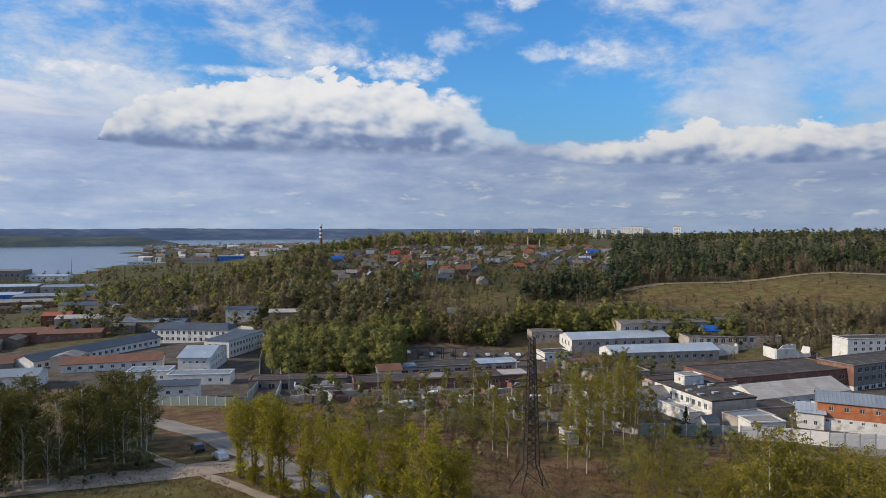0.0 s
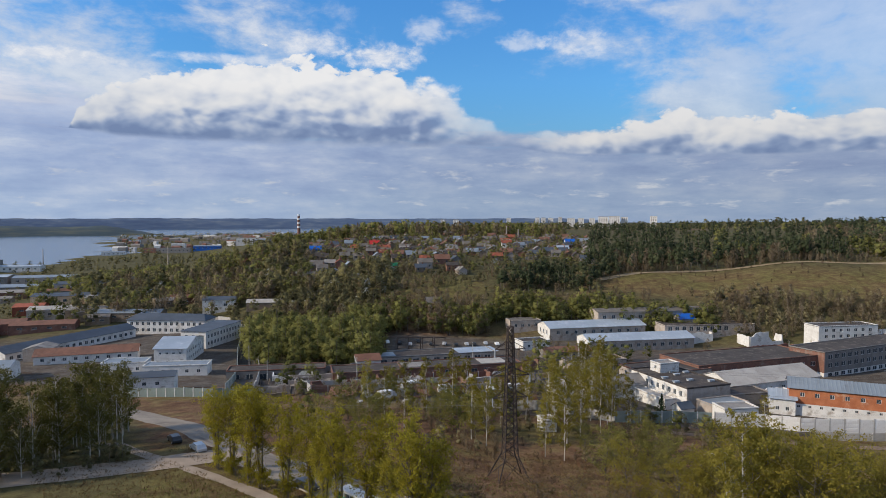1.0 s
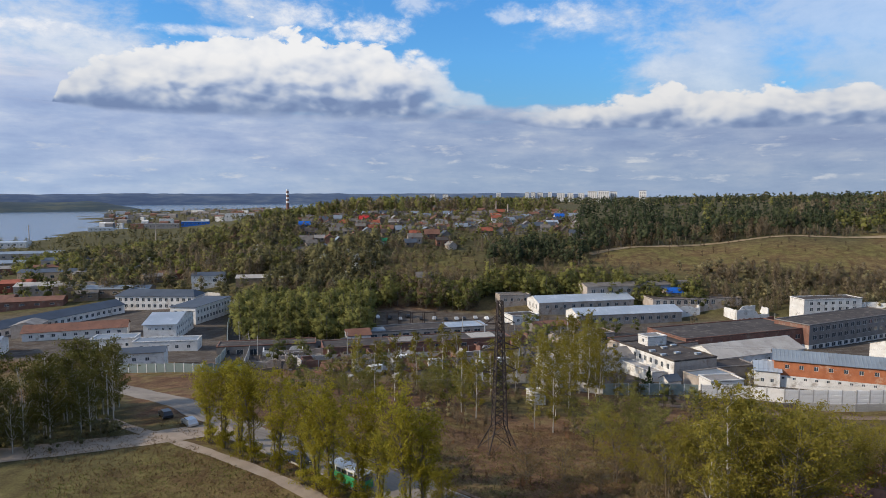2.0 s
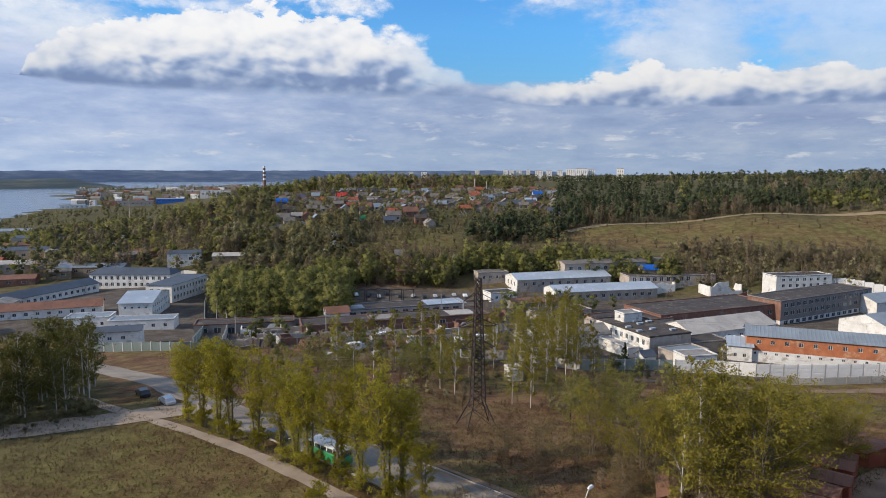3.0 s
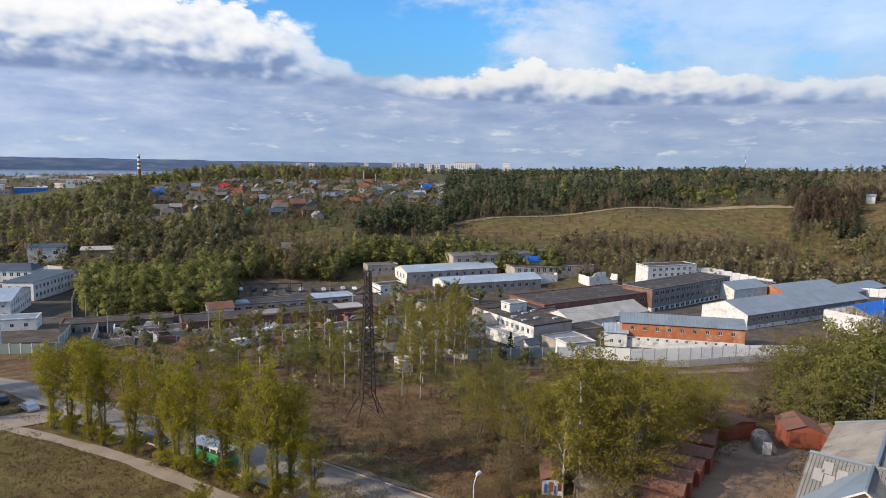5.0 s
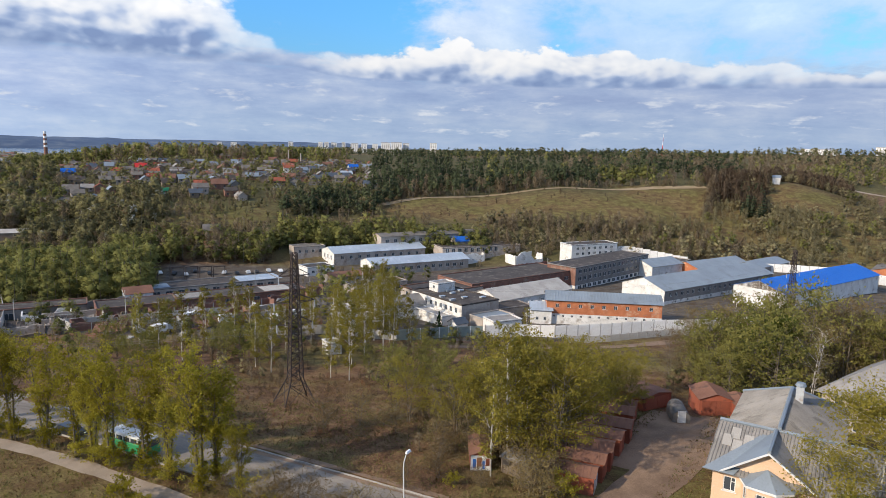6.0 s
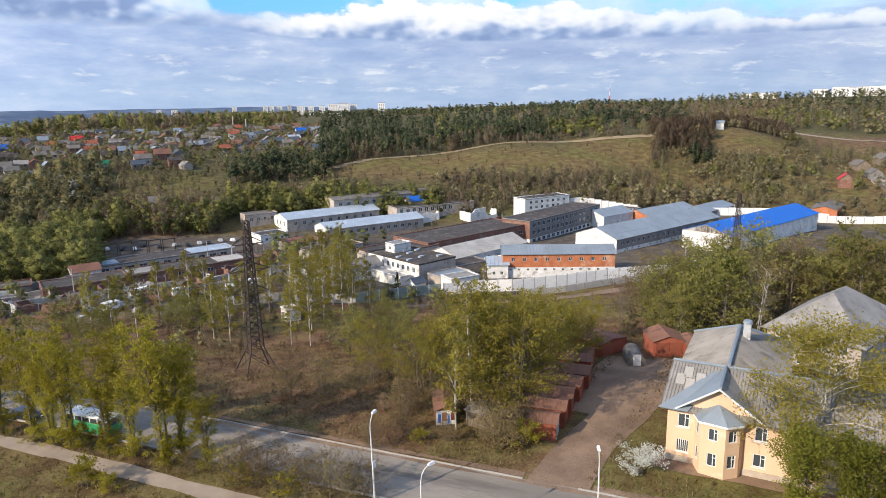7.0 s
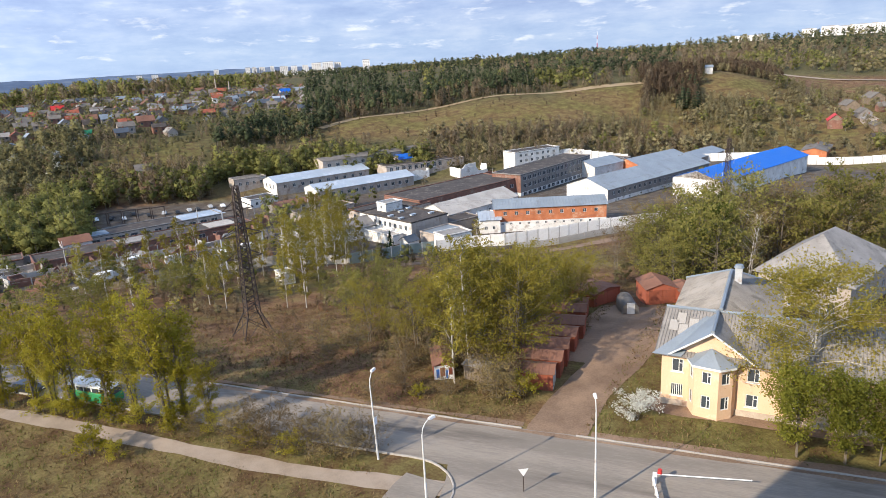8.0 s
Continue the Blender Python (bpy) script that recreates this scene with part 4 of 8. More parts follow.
broken_walls(160, 311, 12, 18, 9, 4.4, "white_wall", "ruined pale end walls of a hall", 1)
broken_walls(129, 322, 6, 22, 10, 4.8, "white_wall", "crumbling white walls beside the brick hall", 2)
broken_walls(176, 296, 18, 26, 6, 3.4, "pale_brick", "broken pale brick yard walls", 3)
broken_walls(150, 276, 17, 20, 8, 5.2, "old_brick", "broken red brick walls behind the factory hall", 4)
broken_walls(-36, 222, 10, 16, 8, 2.8, "pale_brick", "roofless pale brick stalls among the sheds", 5)
broken_walls(-4, 226, 14, 22, 7, 2.8, "old_brick", "roofless red brick stalls among the sheds", 6)
broken_walls(24, 228, 12, 14, 7, 3.0, "concrete", "broken concrete stalls among the sheds", 7)
broken_walls(-30, 246, 12, 14, 8, 3.2, "grey_wall", "grey walls of a fallen shed", 8)
broken_walls(36, 254, 14, 16, 7, 3.4, "old_brick", "burnt-out brick store without a roof", 9)
broken_walls(108, 200, 16, 14, 8, 3.0, "white_wall", "low white yard walls by the workshop", 10)
for k, (x, y, t_, L_, W_, h_, mat_) in enumerate(((-46, 210, 8, 12, 7, 2.8, "pale_brick"), (-28, 212, 14, 14, 6, 2.4, "old_brick"), (-12, 204, 10, 12, 7, 2.6, "concrete"), (6, 214, 16, 16, 6, 2.8, "old_brick"), (20, 216, 12, 10, 7, 3.0, "pale_brick"), (-44, 228, 10, 13, 7, 3.2, "white_wall"), (30, 236, 14, 14, 7, 3.2, "old_brick"), (-10, 254, 13, 16, 5, 2.6, "old_brick"))):
    broken_walls(x, y, t_, L_, W_, h_, mat_, "roofless stall with crumbling walls among the sheds", 20 + k)
building("store", "low pale brick store behind the office", "store", 66, 256, 14, 24, 9, 3.6, wall="pale_brick", cover="tar_roof", front=rows_of(24, 5, 1, 1.6, [(1.0, 1.6)]))
building("store", "grey store with a rusty roof in the inner yard", "store", 60, 278, 10, 20, 8, 3.4, "gable", 1.4, "grey_wall", "rust_roof", front=rows_of(20, 4, 1, 1.4, [(1.0, 1.4)]))
building("store", "long dark-roofed store behind the bright sheds", "store", 118, 345, 8, 60, 12, 5.6, "gable", 1.2, "pale_brick", "dark_slate", front=rows_of(60, 12, 1, 2.0, [(2.2, 1.8)]))
building("store", "low store with a tarred roof by the white wall", "store", 226, 276, 30, 24, 10, 3.6, wall="pale_brick", cover="tar_roof", front=())
building("store", "grey hall roof beside the brick hall", "store", 270, 262, 20, 34, 14, 3.6, "gable", 2.0, "grey_wall", "tin_roof", front=())
building("store", "pale brick workshop at the end of the wall", "store", 52, 342, 10, 16, 9, 4.6, wall="pale_brick", cover="dark_slate", front=rows_of(16, 4, 1, 1.4, [(1.6, 1.6)]))
building("store", "small store under a bright blue tarpaulin roof", "store", 133.0, 335.0, 6, 8, 7, 5.0, "gable", 2.0, "pale_brick", "blue_roof")
# wooden gable boards of the blue-roofed hall
boards = thing("gable_boards", pose(226.6, 194.7, ground_z(226.6, 194.7), 0, 0, 15.4), "brown boarded triangle over a white gable wall", "boarding")
for k in range(10):
    y0, y1 = -8.4 + 1.68 * k, -8.4 + 1.68 * (k + 0.96)
    hgt = lambda q: 7.0 + 3.0 * (1 - abs(q) / 9.75)
    bm = bmesh.new()
    loop = [(y0, 7.15), (y1, 7.15), (y1, hgt(y1)), (y0, hgt(y0))]
    solid(bm, [(-37.53, q, z_) for q, z_ in loop], [(-37.60, q, z_) for q, z_ in loop])
    bmesh.ops.recalc_face_normals(bm, faces=bm.faces)
    part("board", bm, M["timber"], boards)

# old garages and repair sheds between the trees and the works
building("repair_shed", "long low row of repair sheds with a dark patched roof", "shed", 2.5, 270.5, 13.0, 53, 12, 3.7, wall="pale_brick", cover="tar_roof", front=rows_of(53, 12, 1, 2.6, [(0.6, 2.3)]), trim="slate")
building("repair_shed", "low red brick store with a crumbling roof", "shed", -19.5, 234.0, 11.2, 24, 12, 4.0, wall="old_brick", cover="tar_roof", front=rows_of(24, 5, 1, 1.8, [(1.0, 1.6)]), trim="old_brick")
building("repair_shed", "dirty red brick store with a low flat roof", "shed", 13.0, 247.0, 12, 46, 12, 3.6, wall="old_brick", cover="tar_roof", front=rows_of(46, 9, 1, 2.2, [(0.4, 2.3)]), trim="old_brick")
building("repair_shed", "patched brick garage row under a grey roof", "shed", -52.0, 241.0, 8, 34, 9, 3.4, wall="grey_wall", cover="tar_roof", front=rows_of(34, 7, 1, 2.4, [(0.1, 2.3)]), trim="old_brick")
building("hut", "small hut with a rusty pitched roof", "hut", -21.0, 256.0, 15, 9, 8, 4.2, "gable", 1.8, "white_wall", "rust_roof", over=0.4)
building("white_hut", "small white hut among birches", "hut", 41.0, 196.0, 10, 5, 9, 5.2, wall="white_wall", cover="slate", left=rows_of(9, 2, 1, 1.0, [(1.5, 1.2)]))
building("garage_block", "long pale garage block with a sagging slate roof", "garage", 61.0, 205.0, 18, 26, 9, 4.4, "gable", 2.4, "white_wall", "slate", left=rows_of(9, 2, 1, 1.0, [(1.2, 1.2)]))
building("hut", "tiny white brick hut by the bare slope", "hut", 29.5, 156.0, 10, 3.4, 4, 2.8, wall="white_wall", cover="slate")

# the white barracks in the dip
building("barracks", "two-storey white barracks with a dark metal roof", "barracks", -126.5, 342.1, -6.0, 40, 13, 7.0, "gable", 2.4, "white_wall", "dark_metal_roof", front=rows_of(40, 13, 1, 1.5, [(1.2, 1.7), (4.3, 1.7)]), hip=3.5)
building("barracks", "white barracks wing with a dark hipped roof", "barracks", -96.2, 309.5, -12.1, 12, 32, 7.4, "gable", 0.01, "white_wall", "dark_metal_roof", right=rows_of(32, 11, 1, 1.4, [(1.2, 1.6), (4.3, 1.6)]), front=rows_of(12, 3, 1, 1.3, [(4.3, 1.5)]))
building("barracks", "long low white barracks with a blue-grey roof", "barracks", -156.0, 299.0, 68.0, 66, 11, 4.0, "gable", 2.2, "white_wall", "dark_metal_roof", front=rows_of(66, 20, 1, 1.6, [(1.2, 1.5)]))
building("barracks", "white gabled hall with a pale metal roof", "barracks", -97.5, 272.0, 4.3, 12, 27, 6.4, "gable", 2.4, "white_wall", "pale_tin", right=rows_of(27, 9, 1, 1.3, [(1.2, 1.3), (3.9, 1.3)]), front=rows_of(12, 4, 1, 0.9, [(4.2, 0.8)]), seams=16)
building("canteen", "low white canteen with a rusty brown roof", "canteen", -131.0, 266.5, 18, 36, 11, 3.4, "gable", 2.0, "white_wall", "rust_roof", front=rows_of(36, 9, 1, 1.3, [(1.2, 1.2)]))
building("guard_house", "white guard house with a blue-grey lean-to roof", "guard house", -84.0, 210.5, 12, 13.5, 8, 5.2, "gable", 0.9, "white_wall", "dark_metal_roof", front=rows_of(13.5, 2, 3, 1.2, [(2.6, 1.1)]))
building("store", "white store with a flat grey roof", "store", -152.0, 233.0, 14, 22, 12, 4.6, "gable", 1.6, "white_wall", "tin_roof", front=rows_of(22, 3, 2, 1.2, [(1.6, 1.2)]))
building("store", "low grey store inside the fence", "store", -88.0, 243.0, 6, 22, 8, 3.4, wall="white_wall", cover="tin_roof", front=rows_of(22, 5, 1, 1.2, [(1.0, 1.2)]))
building("store", "grey-roofed low store by the canteen", "store", -108.0, 247.0, 8, 15, 9, 3.8, wall="white_wall", cover="tin_roof", front=rows_of(15, 4, 1, 1.1, [(1.2, 1.2)]))

# the yellow corner house by the road
def yellow_house():
    root = thing("house", pose(51.4, 53.7, 0.0, 0, 0, -52.0), "two-storey ochre corner house with a grey sheet roof", "house")
    h, top, D, LEN = 6.5, 9.8, 11.6, 44.0
    front = []
    for cx in (1.75, 9.6, 14.3, 19.0, 23.7, 28.4, 33.1, 37.8):
        front += [(cx - 0.62, cx + 0.62, 1.25, 2.75), (cx - 0.62, cx + 0.62, 4.25, 5.85)]
    ob = part("wall", wall_mesh(LEN, h, front), M["yellow_wall"], root)
    for x0, x1, z0, z1 in front:
        window(root, (x0 + x1) / 2, z0, x1 - x0, z1 - z0, Matrix(), style="bars" if x0 < 2 and z0 < 2 else "cross")
        sill = part("sill", boxed(x0 - 0.12, x1 + 0.12, -0.12, -0.003, z0 - 0.1, z0 - 0.01), M["frame_white"], root)
    side = [(cy - 0.6, cy + 0.6, z, z + 1.5) for cy in (2.5, 6, 9.5, 13, 16.5, 20, 23.5) for z in (1.25, 4.3)]
    ob = part("wall", wall_mesh(26.0, h, side), M["yellow_wall"], root)
    ob.matrix_basis = pose(0, 26.0, 0, 0, 0, -90)
    for x0, x1, z0, z1 in side:
        window(root, (x0 + x1) / 2, z0, x1 - x0, z1 - z0, ob.matrix_basis.copy())
    for m, ln in ((pose(LEN, 0, 0, 0, 0, 90), D), (pose(LEN, D, 0, 0, 0, 180), LEN - 11.5), (pose(11.5, D, 0, 0, 0, 90), 14.4), (pose(11.5, 26, 0, 0, 0, 180), 11.5)):
        part("wall", wall_mesh(ln, h, []), M["yellow_wall"], root).matrix_basis = m
    # plinth and cornice
    part("plinth", boxed(-0.14, LEN, -0.14, -0.003, -0.6, 0.75, bevel=0.03), M["plinth"], root, "stained crumbling plinth")
    part("plinth", boxed(-0.14, -0.003, -0.003, 26, -0.6, 0.75, bevel=0.03), M["plinth"], root, "stained crumbling plinth")
    part("cornice", boxed(-0.3, LEN, -0.3, -0.003, 6.2, 6.45, bevel=0.05), M["frame_white"], root, "white moulded cornice")
    part("cornice", boxed(-0.3, -0.003, -0.003, 26, 6.2, 6.45, bevel=0.05), M["frame_white"], root, "white moulded cornice")
    # main roof over the front wing
    o, yr = 0.75, D / 2

    def sheet(pts, mat, n, lo, hi, size=0.085):
        bm = bmesh.new()
        ribbed(bm, lo, hi, n, size)
        return part("roof", bm, M[mat], root)

    e0, e1, r0, r1 = (-o, -o, h), (LEN + o, -o, h), (-0.5, yr, top), (LEN + o, yr, top)
    sheet([e0, e1, r1, r0], "slate", 130, [e0, e1], [r0, r1])
    b0, b1 = (LEN + o, D + o, h), (-o, D + o, h)
    sheet([b0, b1, r0, r1], "slate", 120, [b0, b1], [r1, r0])
    # rear wing with hipped end
    xr, tr, ye = 5.6, 10.2, 27.0
    w0, w1 = (-o, yr + 0.3, h + 0.06), (-o, ye, h + 0.06)
    q0, q1 = (xr, yr - 0.2, tr), (xr, ye - 6.0, tr)
    sheet([w1, w0, q0, q1], "slate", 70, [w1, w0], [q1, q0])
    v0, v1 = (12.2, yr + 0.3, h + 0.06), (12.2, ye, h + 0.06)
    sheet([v0, v1, q1, q0], "slate", 70, [v0, v1], [q0, q1])
    sheet([v1, w1, q1], "slate", 40, [v1, w1], [q1, q1])
    # pale sheets patched into the front slope
    for i, (fx, fz) in enumerate(((0.3, 0.50), (1.35, 0.42), (2.4, 0.56), (1.0, 0.66))):
        bm = bmesh.new()
        za, zb = fz, fz + 0.22
        p = lambda x_, k_: (x_, -o + (yr + o) * k_, h + (top - h) * k_ + 0.10)
        slab(bm, [p(fx, za), p(fx + 0.95, za), p(fx + 0.95, zb), p(fx, zb)], 0.04)
        part("roof_sheet", bm, M["pale_slate"], root, "pale replacement sheet")
    # cross gable with its painted pediment
    gx, gw, gz = 5.3, 3.9, 9.3
    bm = bmesh.new()
    solid(bm, [(gx - gw, 0.3, h), (gx + gw, 0.3, h), (gx, 0.3, gz)], [(gx - gw, -0.02, h), (gx + gw, -0.02, h), (gx, -0.02, gz)])
    bmesh.ops.recalc_face_normals(bm, faces=bm.faces)
    part("pediment", bm, M["yellow_wall"], root, "triangular ochre pediment")
    for s in (-1, 1):
        a0, a1 = (gx + s * (gw + 0.75), -0.75, h + 0.02), (gx, -0.75, gz + 0.42)
        c1 = (gx, yr + 0.3, gz + 0.5)
        bm = bmesh.new()
        c0 = (gx + s * (gw + 0.75) * 0.15, yr - 0.6, gz + 0.15)
        slab(bm, [a0, a1, c1, c0] if s > 0 else [a1, a0, c0, c1], 0.1)
        bmesh.ops.recalc_face_normals(bm, faces=bm.faces)
        part("roof", bm, M["tin_roof" if s < 0 else "slate"], root, "metal valley roof of the cross gable")
        bm = bmesh.new()
        bar(bm, (a0[0], -0.78, a0[2] - 0.05), (a1[0], -0.78, a1[2] - 0.05), 0.11, 4)
        part("bargeboard", bm, M["frame_white"], root)
    # bright metal along the hips and ridges
    for p_, q_ in ((r0, (gx, yr, top)), (q0, q1), ((gx, -0.7, gz + 0.45), (gx, yr, gz + 0.55)), (q1, w1), (q1, v1), ((gx, yr, top), r1)):
        bm = bmesh.new()
        bar(bm, Vector(p_) + Vector((0, 0, 0.05)), Vector(q_) + Vector((0, 0, 0.05)), 0.22, 6)
        part("ridge_cap", bm, M["tin_roof"], root, "grey metal ridge capping")
    bm = bmesh.new()
    slab(bm, [(-0.95, -0.95, h + 0.1), (2.2, -0.95, h + 0.1), (gx - 0.3, yr - 0.9, top - 0.35), (gx - 1.3, yr - 0.9, top - 0.38)], 0.05)
    part("valley_sheet", bm, M["tin_roof"], root, "wide metal valley sheet")
    # bay tower
    bx, br = 5.3, 2.35
    ring = [(bx - br, 0.0), (bx - 1.55, -1.75), (bx + 1.0, -2.1), (bx + br, -1.0), (bx + br + 0.3, 0.0)]
    for (x0, y0), (x1, y1) in zip(ring, ring[1:]):
        ln = math.hypot(x1 - x0, y1 - y0)
        m = pose(x0, y0, 0, 0, 0, math.degrees(math.atan2(y1 - y0, x1 - x0)))
        holes = [(ln / 2 - 0.5, ln / 2 + 0.5, 1.2, 2.75), (ln / 2 - 0.5, ln / 2 + 0.5, 4.2, 5.6)] if ln > 1.6 else []
        part("bay_wall", wall_mesh(ln, 6.15, holes), M["yellow_wall"], root).matrix_basis = m
        for a0, a1, z0, z1 in holes:
            window(root, (a0 + a1) / 2, z0, a1 - a0, z1 - z0, m)
    grow = [(bx + (x_ - bx) * 1.14, y_ * 1.14 - 0.1) for x_, y_ in ring]
    bm = bmesh.new()
    solid(bm, [(x_, y_, 6.05) for x_, y_ in grow], [(x_, y_, 6.3) for x_, y_ in grow])
    part("bay_cornice", bm, M["frame_white"], root)
    bm = bmesh.new()
    apex = bm.verts.new((bx, -0.25, 7.75))
    rim = [bm.verts.new((x_, y_, 6.3)) for x_, y_ in grow]
    for a_, b_ in zip(rim, rim[1:]):
        bm.faces.new((a_, b_, apex))
    bm.faces.new((rim[-1], rim[0], apex))
    bm.faces.new(rim[::-1])
    bmesh.ops.recalc_face_normals(bm, faces=bm.faces)
    part("bay_roof", bm, M["tin_roof"], root, "faceted metal roof of the bay")
    # chimney with its hood
    chim = part("chimney", boxed(6.2, 7.1, 17.6, 18.5, 9.0, 11.6, bevel=0.03), M["garage_grey"], root, "sheet-clad chimney")
    bm = bmesh.new()
    bar(bm, (6.65, 18.05, 11.62), (6.65, 18.05, 12.0), 0.65, 10, 0.5)
    part("hood", bm, M["tin_roof"], chim)
    # dormer vent on the wing
    bm = bmesh.new()
    slab(bm, [(0.6, 20.5, 7.3), (0.6, 22.5, 7.3), (2.2, 22.5, 8.0), (2.2, 20.5, 8.0)], 0.08)
    part("roof_sheet", bm, M["slate"], root, "grey metal patch on the wing")


yellow_house()
building("house", "pale two-storey house with a weathered hipped roof", "house", 100.4, 68.8, 18.0, 20, 13.4, 6.6, "gable", 4.9, "pale_brick", "slate", over=0.8, front=rows_of(20, 6, 1, 1.2, [(1.2, 1.5), (4.2, 1.5)]), left=rows_of(13.4, 4, 1, 1.2, [(1.2, 1.5), (4.2, 1.5)]), hip=8.0)


def tower_block():
    """The block whose balcony the camera stands on; only its shadow reaches the road."""
    root = thing("apartment_tower", pose(-17.6, 23.3, 0, 0, 0, -54.0), "tall plain apartment block beside the road", "apartment block")
    ln, dp, hi = 62.0, 15.0, 42.5
    for m, l_ in ((pose(0, -dp - 1.6, 0), ln), (pose(ln, -dp - 1.6, 0, 0, 0, 90), dp), (pose(ln, -1.6, 0, 0, 0, 180), ln), (pose(0, -1.6, 0, 0, 0, -90), dp)):
        part("wall", wall_mesh(l_, hi, rows_of(l_, max(2, int(l_ / 3.4)), 1, 1.4, [(1.2 + 2.8 * i, 1.4) for i in range(14)])), M["pale_brick"], root).matrix_basis = m
    part("roof", boxed(0.003, ln - 0.003, -dp - 1.597, -1.603, hi - 0.3, hi + 0.3), M["tar_roof"], root)


tower_block()

# ---- trees ----
def tubes(paths, sides=5):
    """Tapered tubes along paths of (point, radius), as arrays."""
    verts, quads = [], []
    full = sides
    for path in paths:
        sides = full if path[0][1] > 0.09 or full < 4 else 3
        base = len(verts)
        for i, (p, r) in enumerate(path):
            q = path[min(i + 1, len(path) - 1)][0] - path[max(i - 1, 0)][0]
            d = q.normalized() if q.length > 1e-6 else Vector((0, 0, 1))
            u = d.orthogonal().normalized()
            v = d.cross(u)
            for k in range(sides):
                c = 2 * math.pi * k / sides
                verts.append(p + (u * math.cos(c) + v * math.sin(c)) * r)
        for i in range(len(path) - 1):
            for k in range(sides):
                a_, b_ = base + i * sides + k, base + i * sides + (k + 1) % sides
                quads.append((a_, b_, b_ + sides, a_ + sides))
    return verts, quads


def leaf_quads(centres, size, rng, upright=0.0, long=1.0):
    """Small leaf sprays: a three-sided face each, turned at random."""
    c = np.asarray(centres, float)
    n = len(c)
    a_ = rng.normal(size=(n, 3))
    a_[:, 2] = a_[:, 2] * (1 - upright) + upright * 2.0
    a_ /= np.linalg.norm(a_, axis=1)[:, None]
    b_ = np.cross(a_, rng.normal(size=(n, 3)))
    b_ /= np.linalg.norm(b_, axis=1)[:, None]
    s = size * rng.uniform(0.55, 1.35, n)[:, None]
    a_, b_ = a_ * s * long, b_ * s * rng.uniform(0.5, 0.9, n)[:, None]
    verts = np.stack([c - a_ - b_ * 0.6, c + a_ - b_ * 0.3, c + b_], 1).reshape(-1, 3)
    return verts, np.arange(3 * n).reshape(n, 3)


def grow(seed, h, crown_from, spread, stems=1, limbs=16, leaves=3000, size=0.22, habit="broad", thick=0.02, droop=0.0, loose=0.145):
    """Branch paths and leaf centres of one broadleaved tree."""
    rng = random.Random(seed)
    nrng = np.random.default_rng(seed)
    paths, spots, weight = [], [], []
    for s in range(stems):
        hs = h * (1 - 0.16 * s * rng.random())
        turn, out = rng.uniform(0, 6.28), (0.10 if stems > 1 else 0.03) * h
        foot = Vector((0.25 * math.cos(turn), 0.25 * math.sin(turn), -0.3)) * (1 if stems > 1 else 0)
        foot.z = -0.3
        trunk = []
        sway = rng.uniform(0, 6.28)
        for i in range(9):
            f = i / 8
            bend = out * f * f
            p = foot + Vector((math.cos(turn) * bend + 0.018 * h * math.sin(sway + f * 5) * f, math.sin(turn) * bend + 0.018 * h * math.cos(sway + f * 4) * f, hs * f + 0.3))
            trunk.append((p, max(0.02, thick * h * (1 - f) ** 0.85 * (0.75 if stems > 1 else 1) + 0.012)))
        paths.append(trunk)
        for k in range(limbs // stems):
            f = crown_from + (0.97 - crown_from) * ((k + rng.random()) / (limbs / stems))
            i = min(7, int(f * 8))
            start = trunk[i][0].lerp(trunk[i + 1][0], f * 8 - i)
            g = (f - crown_from) / (1 - crown_from)
            if habit == "broad":
                reach = spread * (0.45 + 0.75 * math.sin(math.pi * min(1, 0.22 + 0.78 * g)) ** 0.8) * rng.uniform(0.65, 1.1)
                lift = 0.35 + 0.8 * g
            elif habit == "vase":
                reach = spread * (0.50 + 0.60 * math.sin(math.pi * (0.12 + 0.76 * g))) * rng.uniform(0.55, 1.1)
                lift = 1.3 + 0.7 * g
            elif habit == "tall":
                reach = spread * (0.55 + 0.55 * math.sin(math.pi * (0.15 + 0.8 * g))) * rng.uniform(0.6, 1.1)
                lift = 1.1 + 0.8 * g
            else:
                reach = spread * (1.0 - 0.55 * g) * rng.uniform(0.6, 1.1)
                lift = 0.7
            c = rng.uniform(0, 6.28)
            d = Vector((math.cos(c), math.sin(c), lift)).normalized()
            limb = []
            length = reach * 1.25
            for j in range(4):
                q = j / 3
                p = start + d * (length * q) + Vector((0.08 * length * math.sin(q * 5 + c), 0.08 * length * math.cos(q * 4 + c), -droop * length * q * q))
                p.z = min(p.z, h * 1.02)
                limb.append((p, max(0.012, trunk[i][1] * 0.42 * (1 - q) + 0.012)))
                if j:
                    spots.append(p)
                    weight.append(0.5 + q)
            paths.append(limb)
            for _ in range(5):
                j = rng.randint(1, 3)
                b0 = limb[j][0]
                c2 = c + rng.uniform(-1.2, 1.2)
                d2 = Vector((math.cos(c2), math.sin(c2), rng.uniform(-0.1, 0.9) - droop)).normalized() * length * rng.uniform(0.25, 0.5)
                if _ < 2:
                    paths.append([(b0, max(0.014, limb[j][1] * 0.6)), (b0 + d2, 0.008)])
                spots += [b0 + d2 * 0.6, b0 + d2]
                weight += [1.0, 1.1]
        if habit == "vase":  # leafy shoots straight out of the lower trunk
            for k in range(40):
                f = rng.uniform(0.02, crown_from + 0.08)
                i = min(7, int(f * 8))
                p, c = trunk[i][0].lerp(trunk[i + 1][0], f * 8 - i), rng.uniform(0, 6.28)
                spots.append(p + Vector((math.cos(c), math.sin(c), 0.4)) * rng.uniform(0.15, 0.55))
                weight.append(0.85)
    pick = nrng.choice(len(spots), size=leaves, p=np.array(weight) / sum(weight))
    base = np.array([tuple(s) for s in spots])[pick]
